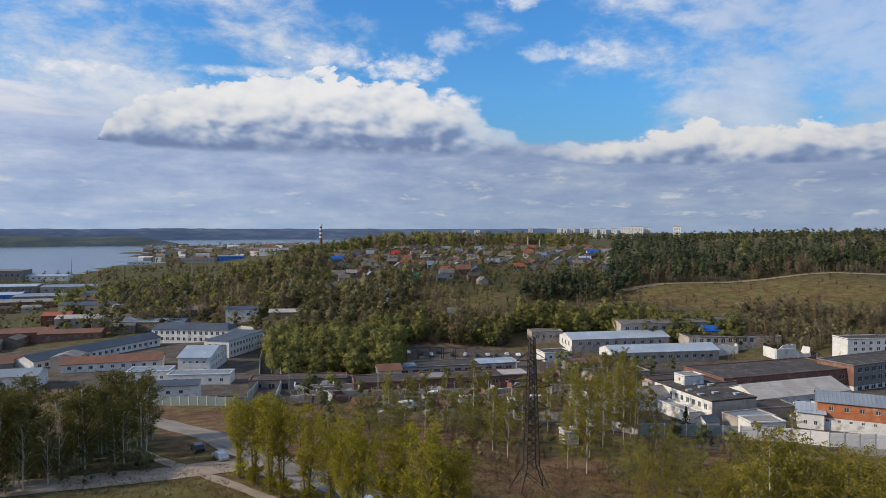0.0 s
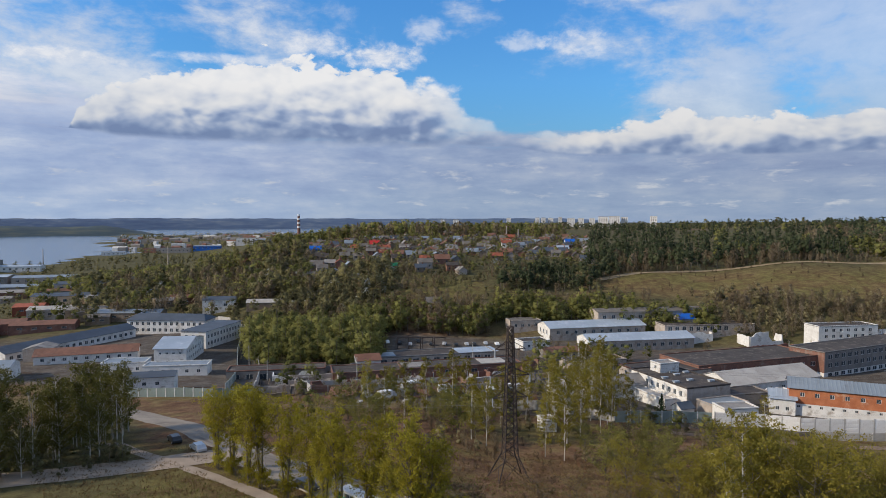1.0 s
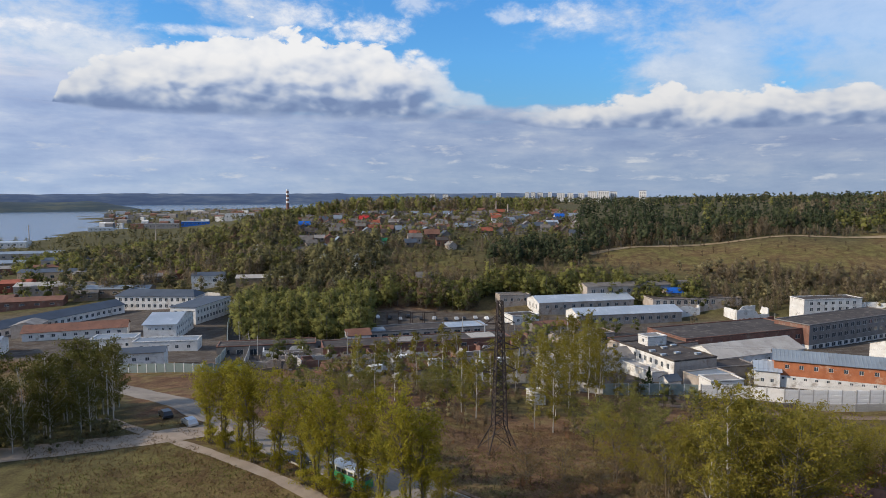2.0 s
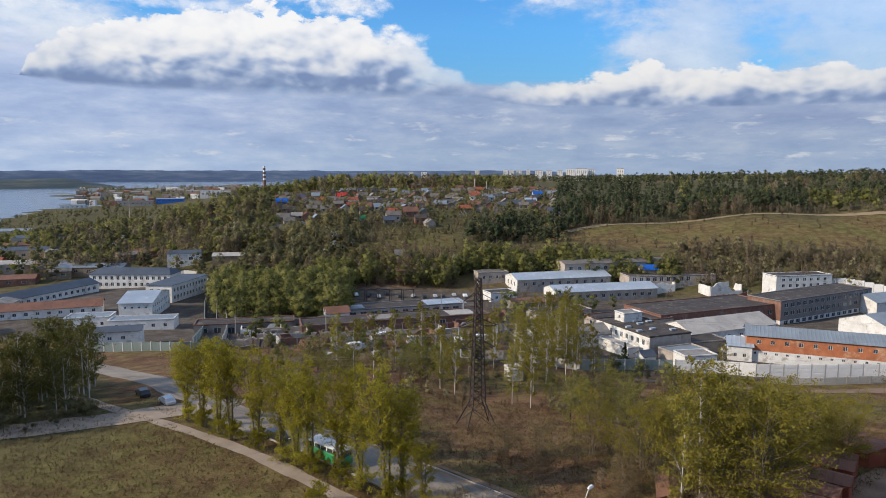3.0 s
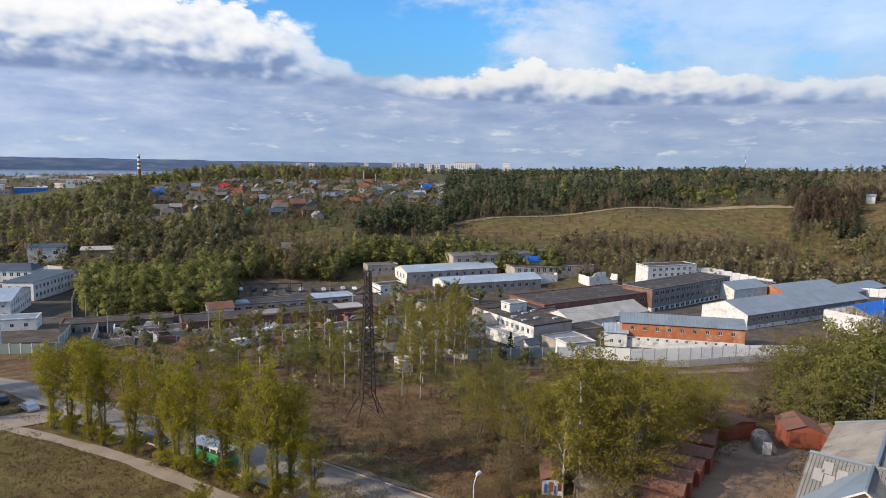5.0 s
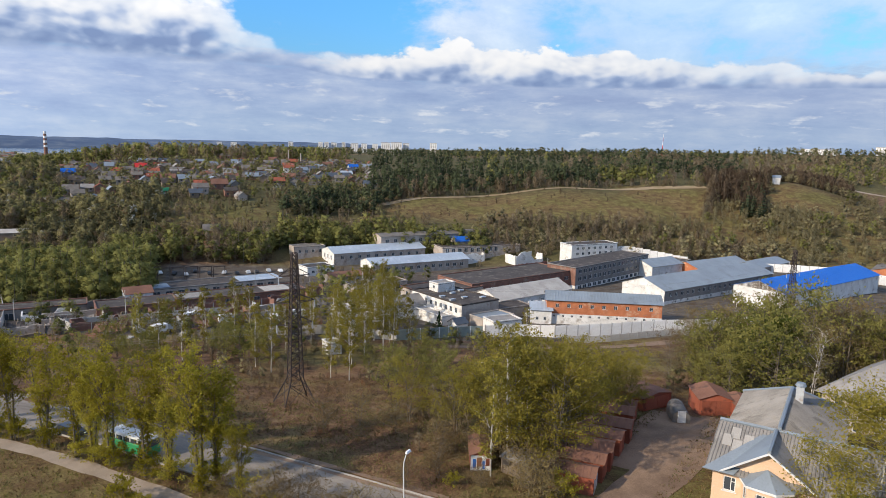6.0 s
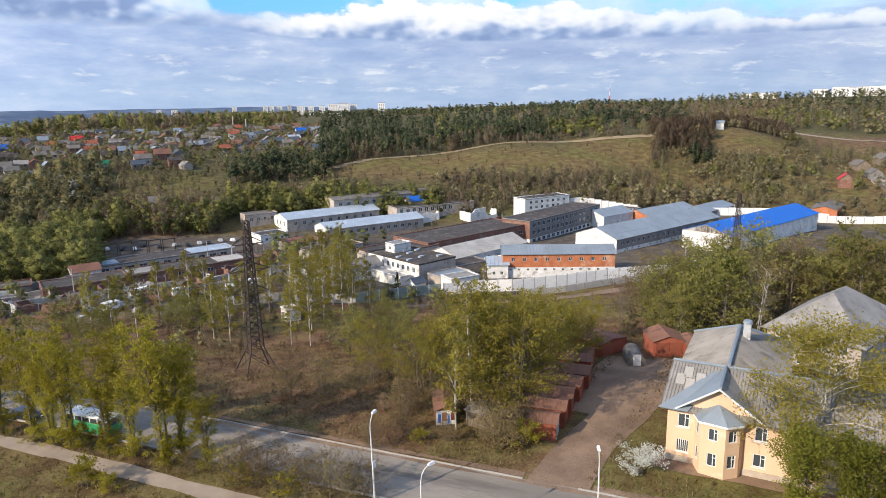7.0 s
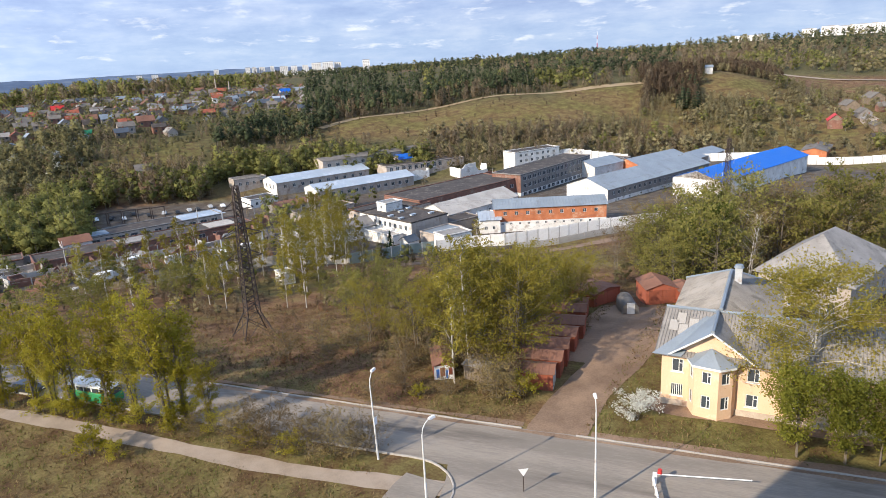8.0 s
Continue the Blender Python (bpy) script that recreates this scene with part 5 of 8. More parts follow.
    gauss = nrng.normal(size=(leaves, 3)) * np.array([1.0, 1.0, 0.9]) * loose * spread
    return paths, base + gauss, nrng


def tree_model(name, label, seed, bark, leaf, **kw):
    """A model tree far below the ground sheet is not kept: it is placed by its first copy."""
    upright, long = kw.pop("upright", 0.0), kw.pop("long", 1.0)
    size = kw.get("size", 0.22)
    paths, spots, nrng = grow(seed, **kw)
    root = thing(name, Matrix(), label, "tree")
    v, q = tubes(paths)
    t = new("trunk", mesh_np("trunk", [tuple(p) for p in v], q, M[bark]))
    t.parent = root
    v, q = leaf_quads(spots, size, nrng, upright, long)
    c = new("crown", mesh_np("crown", v, q, M[leaf]))
    c.parent = root
    return root


def spruce_model(seed, h):
    rng = random.Random(seed)
    nrng = np.random.default_rng(seed)
    root = thing("spruce", Matrix(), "dark green young spruce by the office wall", "tree")
    v, q = tubes([[(Vector((0, 0, -0.3)), 0.14), (Vector((0, 0, h * 0.5)), 0.08), (Vector((0, 0, h)), 0.015)]])
    new("trunk", mesh_np("trunk", [tuple(p) for p in v], q, M["bark"])).parent = root
    pts = []
    for i in range(26):
        f = i / 25
        z, r = h * (0.06 + 0.92 * f), 0.27 * h * (1 - f) ** 0.9 + 0.08
        for k in range(int(11 - 6 * f)):
            c = rng.uniform(0, 6.28)
            for s in range(7):
                g = (s + 0.5) / 7
                pts.append((math.cos(c) * r * g + rng.gauss(0, 0.06), math.sin(c) * r * g + rng.gauss(0, 0.06), z - 0.28 * r * g + rng.gauss(0, 0.06)))
    v, q = leaf_quads(pts, 0.2, nrng)
    new("crown", mesh_np("crown", v, q, M["spruce_needle"])).parent = root
    return root


def plant(models, places, group=""):
    """Sets trees out: (x, y, scale, turn); the first of each model is the model itself."""
    used = set()
    for k, (x, y, s, turn) in enumerate(places):
        mdl = models[k % len(models)]
        m = pose(x, y, ground_z(x, y), 0, 0, turn) @ Matrix.Diagonal((s, s, s * (0.94 + 0.12 * ((k * 37) % 10) / 10), 1))
        if mdl.name in used:
            ob = copy_thing(mdl, m)
            ob.matrix_basis = m
        else:
            used.add(mdl.name)
            mdl.matrix_basis = m
            ob = mdl
        if group:
            ob["group"] = group


rnd = random.Random(11)
turn = lambda: rnd.uniform(0, 360)

# poplars in a row between footpath and road
poplars = [tree_model("poplar", "slender poplar with fresh yellow-green leaves beside the road", s, "bark", "poplar_leaf", h=15, crown_from=0.40, spread=2.9, stems=3, limbs=48, leaves=8600, size=0.135, loose=0.075, habit="vase", thick=0.0135) for s in (1, 2, 3)]
row = [(-26.9, 103.0, 0.97), (-24.2, 100.0, 0.9), (-19.6, 95.5, 0.95), (-15.4, 90.8, 0.88), (-10.8, 86.7, 0.92), (-6.7, 82.9, 0.98), (-4.0, 81.5, 0.78), (-0.6, 77.7, 1.02), (1.2, 78.6, 0.84), (3.6, 75.0, 0.55), (-30.5, 107.0, 0.95), (-33.8, 110.5, 0.85), (-13.0, 89.0, 0.7)]
plant(poplars, [(x, y, s, turn()) for x, y, s in row], "poplars along the road")

birches = [tree_model("birch", "young birch with white trunk and thin new leaves", s, "birch_bark", "birch_leaf", h=14.5, crown_from=0.14, spread=2.3, stems=1, limbs=30, leaves=2600, size=0.165, loose=0.085, habit="tall", thick=0.0072, droop=0.12) for s in (21, 22, 23)]
spots = [(32.9, 70.5, 1.1), (27.6, 127.6, 0.95), (24.5, 131.0, 0.85), (10.7, 143.4, 1.0), (13.5, 139.0, 0.9), (31.0, 141.0, 1.0), (36.0, 150.0, 1.1), (42.0, 155.0, 1.05), (46.0, 160.0, 1.0), (50.0, 158.0, 0.9), (38.0, 158.0, 1.0), (-4.0, 150.0, 1.0), (-9.0, 158.0, 0.9), (44.0, 172.0, 1.1), (33.0, 166.0, 1.0), (27.0, 172.0, 0.95), (19.0, 160.0, 0.9), (36.5, 73.5, 1.15), (40.5, 76.0, 1.05), (146, 149, 0.9), (84, 160, 0.7), (1.0, 165, 1.0), (50, 186, 0.9), (42, 184, 1.0), (46, 178, 1.1), (54, 190, 1.0), (52, 178, 1.15), (48, 195, 1.1), (55, 199, 1.0), (38, 190, 1.0), (34, 178, 1.1), (30, 186, 1.0), (26, 182, 0.9), (22, 176, 1.0), (8, 172, 1.1), (12, 180, 1.0), (5, 184, 0.9), (-14, 170, 0.9), (60, 224, 1.0), (52, 216, 1.1), (47, 208, 1.1), (64, 236, 1.0), (30, 150, 0.9), (40, 165, 1.1), (47, 167, 1.0)]
plant(birches, [(x, y, s, turn()) for x, y, s in spots], "birches on the slope")
grove = []
for i in range(52):
    a_, r = rnd.uniform(-36, -23.5), rnd.uniform(124, 158)
    if a_ > -26 and r < 132:
        r += 14
    grove.append((r * math.sin(radians(a_)), r * math.cos(radians(a_)), rnd.uniform(0.8, 1.12), turn()))
plant([tree_model("birch", "tall birch in a dense roadside grove", s, "birch_bark", "grove_leaf", h=13.5, crown_from=0.12, spread=2.7, stems=1, limbs=28, leaves=2300, size=0.18, loose=0.10, habit="tall", thick=0.0095, droop=0.1) for s in (31, 32)], grove, "birch grove by the junction")

# the thicket round the garages
willows = [tree_model("willow", "spreading willow with sparse olive leaves", s, "bark", "birch_leaf", h=13, crown_from=0.16, spread=4.0, stems=4, limbs=56, leaves=9500, size=0.13, loose=0.065, habit="broad", thick=0.010) for s in (41, 42)]
spots = [(41.5, 69.5, 1.2), (37.0, 72.5, 1.12), (46.0, 75.0, 1.15), (38.0, 82.0, 0.85), (50.5, 82.0, 0.95), (44.0, 86.0, 0.85), (33.5, 84.0, 0.75), (28.5, 90.5, 0.68), (55.0, 89.5, 0.85), (60.0, 97.0, 0.7), (50.0, 96.0, 0.75), (42.0, 95.0, 0.65), (68.0, 95.0, 0.7), (64.5, 87.0, 0.8), (57.5, 83.0, 0.75)]
plant(willows, [(x, y, s, turn()) for x, y, s in spots], "trees round the garages")
shrubs = [tree_model("shrub", "bushy leafless shrub with brown twigs", s, "bark", "twig_leaf", h=4.2, crown_from=0.08, spread=1.7, stems=4, limbs=40, leaves=1500, size=0.045, habit="broad", thick=0.0045, upright=0.4, long=5.0) for s in (51, 52)]
spots = [(30.5, 68.0), (35.0, 66.5), (39.0, 66.0), (37.0, 69.5), (33.5, 74.5), (29.0, 78.0), (26.5, 72.0), (22.0, 70.5), (25.0, 86.0), (21.5, 92.0), (7.5, 68.0), (9.6, 66.0), (12.5, 63.8), (14.5, 62.4), (16.2, 60.8), (18.0, 61.0), (5.8, 70.5), (2.0, 73.8), (46.0, 89.0), (20.0, 84.0), (16.0, 90.0), (40, 72), (36.6, 63.6), (35.4, 64.6)]
plant(shrubs, [(x, y, rnd.uniform(0.7, 1.25), turn()) for x, y in spots], "shrubs on the verges")
bushes = [tree_model("bush", "low bush in bright spring leaf", s, "bark", "poplar_leaf", h=2.6, crown_from=0.05, spread=1.1, stems=4, limbs=20, leaves=1700, size=0.11, habit="broad", thick=0.012) for s in (55,)]
plant(bushes, [(x, y, s, turn()) for x, y, s in [(-8.9, 76.5, 1.2), (-6.5, 74.0, 0.7), (6.8, 69.3, 0.9), (10.8, 65.2, 1.0), (38.4, 62.9, 1.1), (-14, 99, 1.0), (27.5, 69.5, 0.6)] + [(x + 0.5, y - 0.6, 0.75 + 0.3 * s) for x, y, s in row]], "bushes by the path")
blossom = tree_model("bush", "round bush covered in white blossom", 57, "bark", "blossom", h=3.2, crown_from=0.08, spread=1.4, stems=4, limbs=26, leaves=3600, size=0.09, habit="broad", thick=0.012)
plant([blossom], [(46.5, 52.2, 1.0, 30)])

# trees behind and beside the houses
greens = [tree_model("maple", "full green tree behind the garages", s, "bark", "green_leaf", h=13, crown_from=0.14, spread=3.9, stems=2, limbs=50, leaves=8500, size=0.17, loose=0.075, habit="broad", thick=0.012) for s in (61, 62)]
spots = [(97.5, 91.5, 1.12), (103.0, 98.0, 0.85), (140.0, 78.0, 1.0), (146.0, 98.0, 0.9), (131.0, 86.0, 1.1)]
plant(greens, [(x, y, s, turn()) for x, y, s in spots], "trees behind the houses")
mixed = [tree_model("rowan", "half-leaved olive green tree on the slope", s, "bark", "rowan_leaf", h=11, crown_from=0.14, spread=3.6, stems=3, limbs=34, leaves=2450, size=0.195, loose=0.075, habit="broad", thick=0.011) for s in (65, 66)]
mixed.append(tree_model("bare_alder", "brown leafless tree with dense fine twigs", 68, "bark", "twig_leaf", h=11, crown_from=0.12, spread=3.4, stems=3, limbs=42, leaves=2600, size=0.06, loose=0.08, habit="broad", thick=0.010, upright=0.45, long=5.0))
mix = []
for i in range(66):
    a_ = rnd.uniform(38.5, 63)
    r = rnd.uniform(118, 170 if a_ < 45 else 205)
    x, y = r * math.sin(radians(a_)), r * math.cos(radians(a_))
    if 36 < a_ < 41 and 142 < r < 172 or math.hypot(x - 107, y - 66) < 20:
        continue
    mix.append((x, y, rnd.uniform(0.75, 1.25), turn()))
for i in range(20):
    a_, r = 45.5 + 14 * (i + rnd.random()) / 20, rnd.uniform(122, 152)
    x, y = on_ray(a_, r)
    if math.hypot(x - 107, y - 66) > 21:
        mix.append((x, y, rnd.uniform(1.45, 1.8) * (1.0 if a_ > 49 else 0.85), turn()))
plant(mixed, mix, "trees on the slope behind the houses")
low = []
for a0, a1, r0, r1, n in ((-9, 6, 118, 175, 15), (12, 21, 104, 140, 7), (16, 30, 125, 165, 10)):
    for i in range(n):
        a_, r = rnd.uniform(a0, a1), rnd.uniform(r0, r1)
        low.append((r * math.sin(radians(a_)), r * math.cos(radians(a_)), rnd.uniform(0.38, 0.72), turn()))
for k, (x, y, s_, c_) in enumerate(low):
    m_ = pose(x, y, ground_z(x, y), 0, 0, c_) @ Matrix.Diagonal((s_, s_, s_ * 1.1, 1))
    copy_thing(mixed[k % 2], m_).matrix_basis = m_
bare = [tree_model("bare_birch", "leafless birch with pale crooked branches", 71, "birch_bark", "twig_leaf", h=15, crown_from=0.2, spread=4.2, stems=2, limbs=24, leaves=2600, size=0.05, habit="tall", thick=0.010, upright=0.5, long=5.0)]
plant(bare, [(96.0, 80.0, 1.0, 20), (124, 80, 0.85, 200)], "bare birches by the house")
tall = [tree_model("birch", "big birch leaning over the ochre house", s, "birch_bark", "birch_leaf", h=18, crown_from=0.30, spread=5.0, stems=1, limbs=48, leaves=19000, size=0.145, loose=0.10, habit="broad", thick=0.010, droop=0.18) for s in (75,)]
plant(tall, [(61.4, 42.4, 1.0, 40)], "birches by the house")
street = [tree_model("lime", "leafy green street tree by the kerb", s, "bark", "lime_leaf", h=10, crown_from=0.16, spread=2.5, stems=2, limbs=44, leaves=9500, size=0.145, habit="tall", thick=0.013) for s in (77, 78)]
plant(street, [(55.3, 38.6, 0.95, 10), (58.1, 35.5, 0.85, 80), (60.4, 34.0, 0.85, 150), (63.5, 30, 0.9, 200)], "street trees by the house")
plant([spruce_model(81, 6.6)], [(65.6, 180.0, 1.0, 0)])


# ---- woods: far trees joined wood by wood ----
LOBE = [tuple(v) for v in ((0, 0, -1), (0.72, -0.53, -0.45), (-0.28, -0.85, -0.45), (-0.89, 0, -0.45), (-0.28, 0.85, -0.45), (0.72, 0.53, -0.45), (0.28, -0.85, 0.45), (-0.72, -0.53, 0.45), (-0.72, 0.53, 0.45), (0.28, 0.85, 0.45), (0.89, 0, 0.45), (0, 0, 1))]
LOBE_FACES = [(0, 1, 2), (1, 0, 5), (0, 2, 3), (0, 3, 4), (0, 4, 5), (1, 5, 10), (2, 1, 6), (3, 2, 7), (4, 3, 8), (5, 4, 9), (1, 10, 6), (2, 6, 7), (3, 7, 8), (4, 8, 9), (5, 9, 10), (6, 10, 11), (7, 6, 11), (8, 7, 11), (9, 8, 11), (10, 9, 11)]


def wood_template(kind, seed, many=1.0):
    """One far tree of height 1: uneven dense clumps with fine sprays standing out of them, shaded as rounded crowns."""
    fine = many ** -0.5
    rng, nrng = random.Random(seed), np.random.default_rng(seed)
    clumps = []  # centre, radius, flattening
    if kind == "spruce":
        clumps = [((rng.gauss(0, 0.012), rng.gauss(0, 0.012), 0.14 + 0.78 * k / 5), 0.20 * (1 - k / 6.2) + 0.015, 0.62) for k in range(6)]
    elif kind == "pine":
        n = 6 if many > 2 else 4
        for k in range(n):
            c, f = rng.uniform(0, 6.28), (k + rng.random()) / n
            r = 0.10 * math.sin(math.pi * (0.15 + 0.75 * f))
            clumps.append(((r * math.cos(c), r * math.sin(c), 0.38 + 0.52 * f), 0.145 * (1.05 - 0.55 * f) * rng.uniform(0.8, 1.15), 0.8))
    elif kind != "bare":
        n = 6 if many > 2.5 else 5 if many > 1.3 else 4
        for k in range(n):
            c, f = 2.4 * k + rng.uniform(-0.5, 0.5), (k + rng.random()) / n
            r = 0.16 * math.sin(math.pi * (0.20 + 0.70 * f)) * rng.uniform(0.7, 1.1)
            clumps.append(((r * math.cos(c), r * math.sin(c), 0.24 + 0.60 * f), rng.uniform(0.10, 0.15) * (1.1 - 0.45 * f) * (6 / n) ** 0.35, 1.15))
    pts, out, cv, cn, cq = [], [], [], [], []
    needle = kind in ("pine", "spruce")

    def outward(x, y, z, d):
        """Mostly the outward way of the whole crown, a little that of the clump."""
        return tuple((Vector((x * 4.5, y * 4.5, (z - (0.5 if needle else 0.42)) * 1.5)) + d * 0.32).normalized())

    for (cx, cy, cz), rad, flat in clumps:
        spin = rng.uniform(0, 6.28)
        base = len(cv)
        for x, y, z in LOBE:
            k = rad * rng.uniform(0.4, 0.78)
            d = Vector((x * math.cos(spin) - y * math.sin(spin), x * math.sin(spin) + y * math.cos(spin), z))
            cv.append((cx + d.x * k, cy + d.y * k, cz + z * k * flat))
            cn.append(outward(*cv[-1], d))
        cq += [tuple(base + i for i in f) for f in LOBE_FACES]
        for i in range(max(8, int(10 * many))):
            d = Vector((rng.gauss(0, 1), rng.gauss(0, 1), rng.gauss(0.15, 1))).normalized()
            k = rad * rng.uniform(0.6, 1.45)
            p = (cx + d.x * k, cy + d.y * k, cz + d.z * k * flat)
            pts.append(p)
            out.append(outward(*p, d))
    if kind == "bare":
        for i in range(int(66 * many)):
            f, c = rng.random(), rng.uniform(0, 6.28)
            r = 0.20 * math.sin(math.pi * (0.10 + 0.78 * f)) * rng.uniform(0.05, 1) ** 0.6
            pts.append((r * math.cos(c), r * math.sin(c), 0.08 + 0.88 * f))
            out.append(tuple(Vector((r * math.cos(c), r * math.sin(c), 0.10 * (f - 0.3))).normalized()))
        v, q = leaf_quads(pts, 0.036 * fine, nrng, 0.75, 3.2)
    else:
        v, q = leaf_quads(pts, (0.047 if needle else 0.056) * fine, nrng)
    out = np.array(out)
    tri = v.reshape(-1, 3, 3)
    face = np.cross(tri[:, 1] - tri[:, 0], tri[:, 2] - tri[:, 0])
    face /= np.linalg.norm(face, axis=1)[:, None] + 1e-9
    back = (face * out).sum(1) < 0
    q = q.copy()
    q[back] = q[back][:, ::-1]
    face[back] *= -1
    nrm = out * 0.85 + face * 0.22
    nrm /= np.linalg.norm(nrm, axis=1)[:, None] + 1e-9
    nrm = np.repeat(nrm, 3, 0)
    if cv:
        q = np.concatenate([q, np.array(cq) + len(v)])
        v, nrm = np.concatenate([v, np.array(cv)]), np.concatenate([nrm, np.array(cn)])
    tv, tq = tubes([[(Vector((0, 0, -0.06)), 0.014), (Vector((0, 0.01, 0.9)), 0.004)]], 3)
    return v, q, np.array([tuple(p) for p in tv]), np.array(tq), nrm


# open land where no wood stands, as loops of (azimuth, distance) from the tower
OPEN = [
    [(14.5, 398), (19, 398), (24, 404), (32, 406), (38, 430), (41.3, 450), (41.6, 519), (35, 494), (24, 475), (17.5, 448), (14.5, 420)],
    [(46.0, 492), (49, 500), (51.2, 540), (50.6, 562), (47.6, 566), (45.9, 552)],
    [(-0.5, 372), (6.2, 378), (7.2, 440), (3, 448), (-0.5, 442)],
    [(9.0, 376), (14.5, 378), (14.5, 402), (9.4, 402)],
    [(-3.6, 268), (6.4, 268), (6.4, 331), (-3.6, 333)],
    [(6, 240), (26, 240), (26, 349), (6, 349)],
    [(51, 630), (60, 600), (60, 745), (51, 760)],
    [(26, 170), (58, 170), (58, 372), (46, 392), (40, 378), (26, 352)],
]


def wood(name, label, kind, leaf, sector, count, height, seed, lean_to=None, keep_off=(), anywhere=False, many=None):
    """A wood over a sector of the land (azimuths, distances), as one crown mesh and one trunk mesh."""
    rng = np.random.default_rng(seed)
    many = many or (5.0 if sector[2] < 300 else 3.4 if sector[2] < 380 else 2.4 if sector[2] < 460 else 1.8 if sector[2] < 560 else 1.3 if sector[2] < 800 else 0.9)
    temps = [wood_template(kind, seed * 10 + k, many) for k in range(6)]
    a0, a1, r0, r1 = sector
    big_v, big_q, big_n, tone, tr_v, tr_q = [], [], [], [], [], []
    off = toff = 0
    for placed in range(count):
        a_ = rng.uniform(a0, a1)
        r = math.sqrt(rng.uniform(r0 * r0, r1 * r1)) if lean_to is None else r0 + (r1 - r0) * rng.random() ** lean_to
        x, y = r * math.sin(radians(a_)), r * math.cos(radians(a_))
        edge = noise.noise((x * 0.012, y * 0.012, seed)) + 0.35 * noise.noise((x * 0.05, y * 0.05, seed))
        if edge < -0.32 or any(math.hypot(x - kx, y - ky) < kr for kx, ky, kr in keep_off):
            continue
        if not anywhere and any(near_poly(a_, r, p) for p in OPEN):
            continue
        v, q, tv, tq, nv = temps[int(rng.integers(6))]
        h = height * rng.uniform(0.62, 1.12) * (1 + 0.18 * edge)
        wide = h * (rng.uniform(1.15, 1.65) if kind == "leafy" else rng.uniform(0.95, 1.3))
        c, s = math.cos(a_ * 9), math.sin(a_ * 9)
        turn_ = np.array([[c, -s, 0], [s, c, 0], [0, 0, 1]])
        scale = np.array([wide, wide, h])
        foot = np.array([x, y, ground_z(x, y) - 0.3])
        big_v.append((v @ turn_.T) * scale + foot)
        big_n.append(nv @ turn_.T)
        big_q.append(q + off)
        off += len(v)
        tone.append(np.full(len(v), min(1, max(0, rng.uniform(0.1, 0.9) + 0.5 * edge))))
        tr_v.append((tv @ turn_.T) * scale + foot)
        tr_q.append(tq + toff)
        toff += len(tv)
    root = thing(name, Matrix(), label, "wood", kind="stuff")
    c = new("crowns", mesh_np("crowns", np.concatenate(big_v), np.concatenate(big_q), M[leaf], np.concatenate(tone), np.concatenate(big_n)))
    c.parent, c["kind"] = root, "stuff"
    t = new("trunks", mesh_np("trunks", np.concatenate(tr_v), np.concatenate(tr_q), M["bark"]))
    t.parent, t["kind"] = root, "stuff"


# the dip behind the old sheds
wood("alder_wood", "dense wood in fresh green leaf in the dip", "leafy", "wood_green", (-14.5, -3.5, 258, 345), 330, 13, 1)
wood("alder_wood", "green alders behind the scrap yard", "leafy", "wood_green", (-6, 7, 333, 356), 110, 12, 2)
wood("alder_wood", "row of light green trees behind the sheds", "leafy", "wood_green", (6, 24, 351, 374), 150, 12, 3)
wood("bare_wood", "brown leafless wood mixed into the dip", "bare", "wood_bare", (-12, 6, 334, 368), 170, 10, 4)
wood("hill_wood", "olive wood at the foot of the village hill", "leafy", "wood_olive", (-16, -2.5, 345, 450), 330, 11, 37)
wood("hill_wood", "pale blossoming trees at the hill foot", "leafy", "wood_blossom", (-13, -2, 350, 440), 26, 8, 43)
wood("alder_wood", "young trees by the works' inner yard", "leafy", "wood_green", (8, 23, 250, 345), 70, 9, 44, anywhere=True, keep_off=((85, 333, 30), (100, 311, 30), (50, 300, 11), (62, 330, 14), (107, 338, 20), (122, 316, 14), (80, 306, 16), (128, 326, 20), (118, 243, 40), (84, 228, 20), (110, 222, 26)))
# brush along the foot of the field and the side valley
wood("brush", "belt of grey-brown leafless brush at the hill foot", "bare", "wood_bare", (14, 47, 356, 415), 620, 8, 5)
wood("brush", "olive brush under the hill shoulder", "bare", "wood_scrub", (36, 50, 385, 495), 480, 7, 35)
wood("brush", "young alders in the brush behind the works", "leafy", "wood_scrub", (22, 50, 350, 415), 230, 8, 36)
wood("valley_scrub", "olive and grey scrub filling the side valley", "bare", "wood_scrub", (46, 66, 400, 660), 900, 7, 22, many=2.2, keep_off=((384, 267, 16), (431, 291, 14), (414, 270, 14), (365, 247, 16), (463, 296, 14)))
wood("valley_scrub", "young green trees in the side valley", "leafy", "wood_scrub", (44, 66, 395, 600), 480, 8, 23, many=2.2, keep_off=((384, 267, 16), (431, 291, 14), (414, 270, 14), (365, 247, 16), (463, 296, 14)))
wood("valley_scrub", "scattered fresh birches in the side valley", "leafy", "wood_green", (38, 64, 375, 560), 60, 10, 45)
# the wooded hill by the river
wood("hill_wood", "dark green mixed wood on the hillside", "leafy", "wood_olive", (-27, -10, 395, 640), 470, 14, 6)
wood("hill_wood", "fresh green trees on the wooded hill", "leafy", "wood_green", (-30, -9.5, 400, 700), 300, 14, 7)
wood("hill_wood", "bare brown trees on the wooded hill", "bare", "wood_bare", (-25, -9, 395, 560), 190, 13, 8)
wood("hill_wood", "blossoming trees on the wooded hill", "leafy", "wood_blossom", (-24, -9, 400, 600), 40, 9, 46)
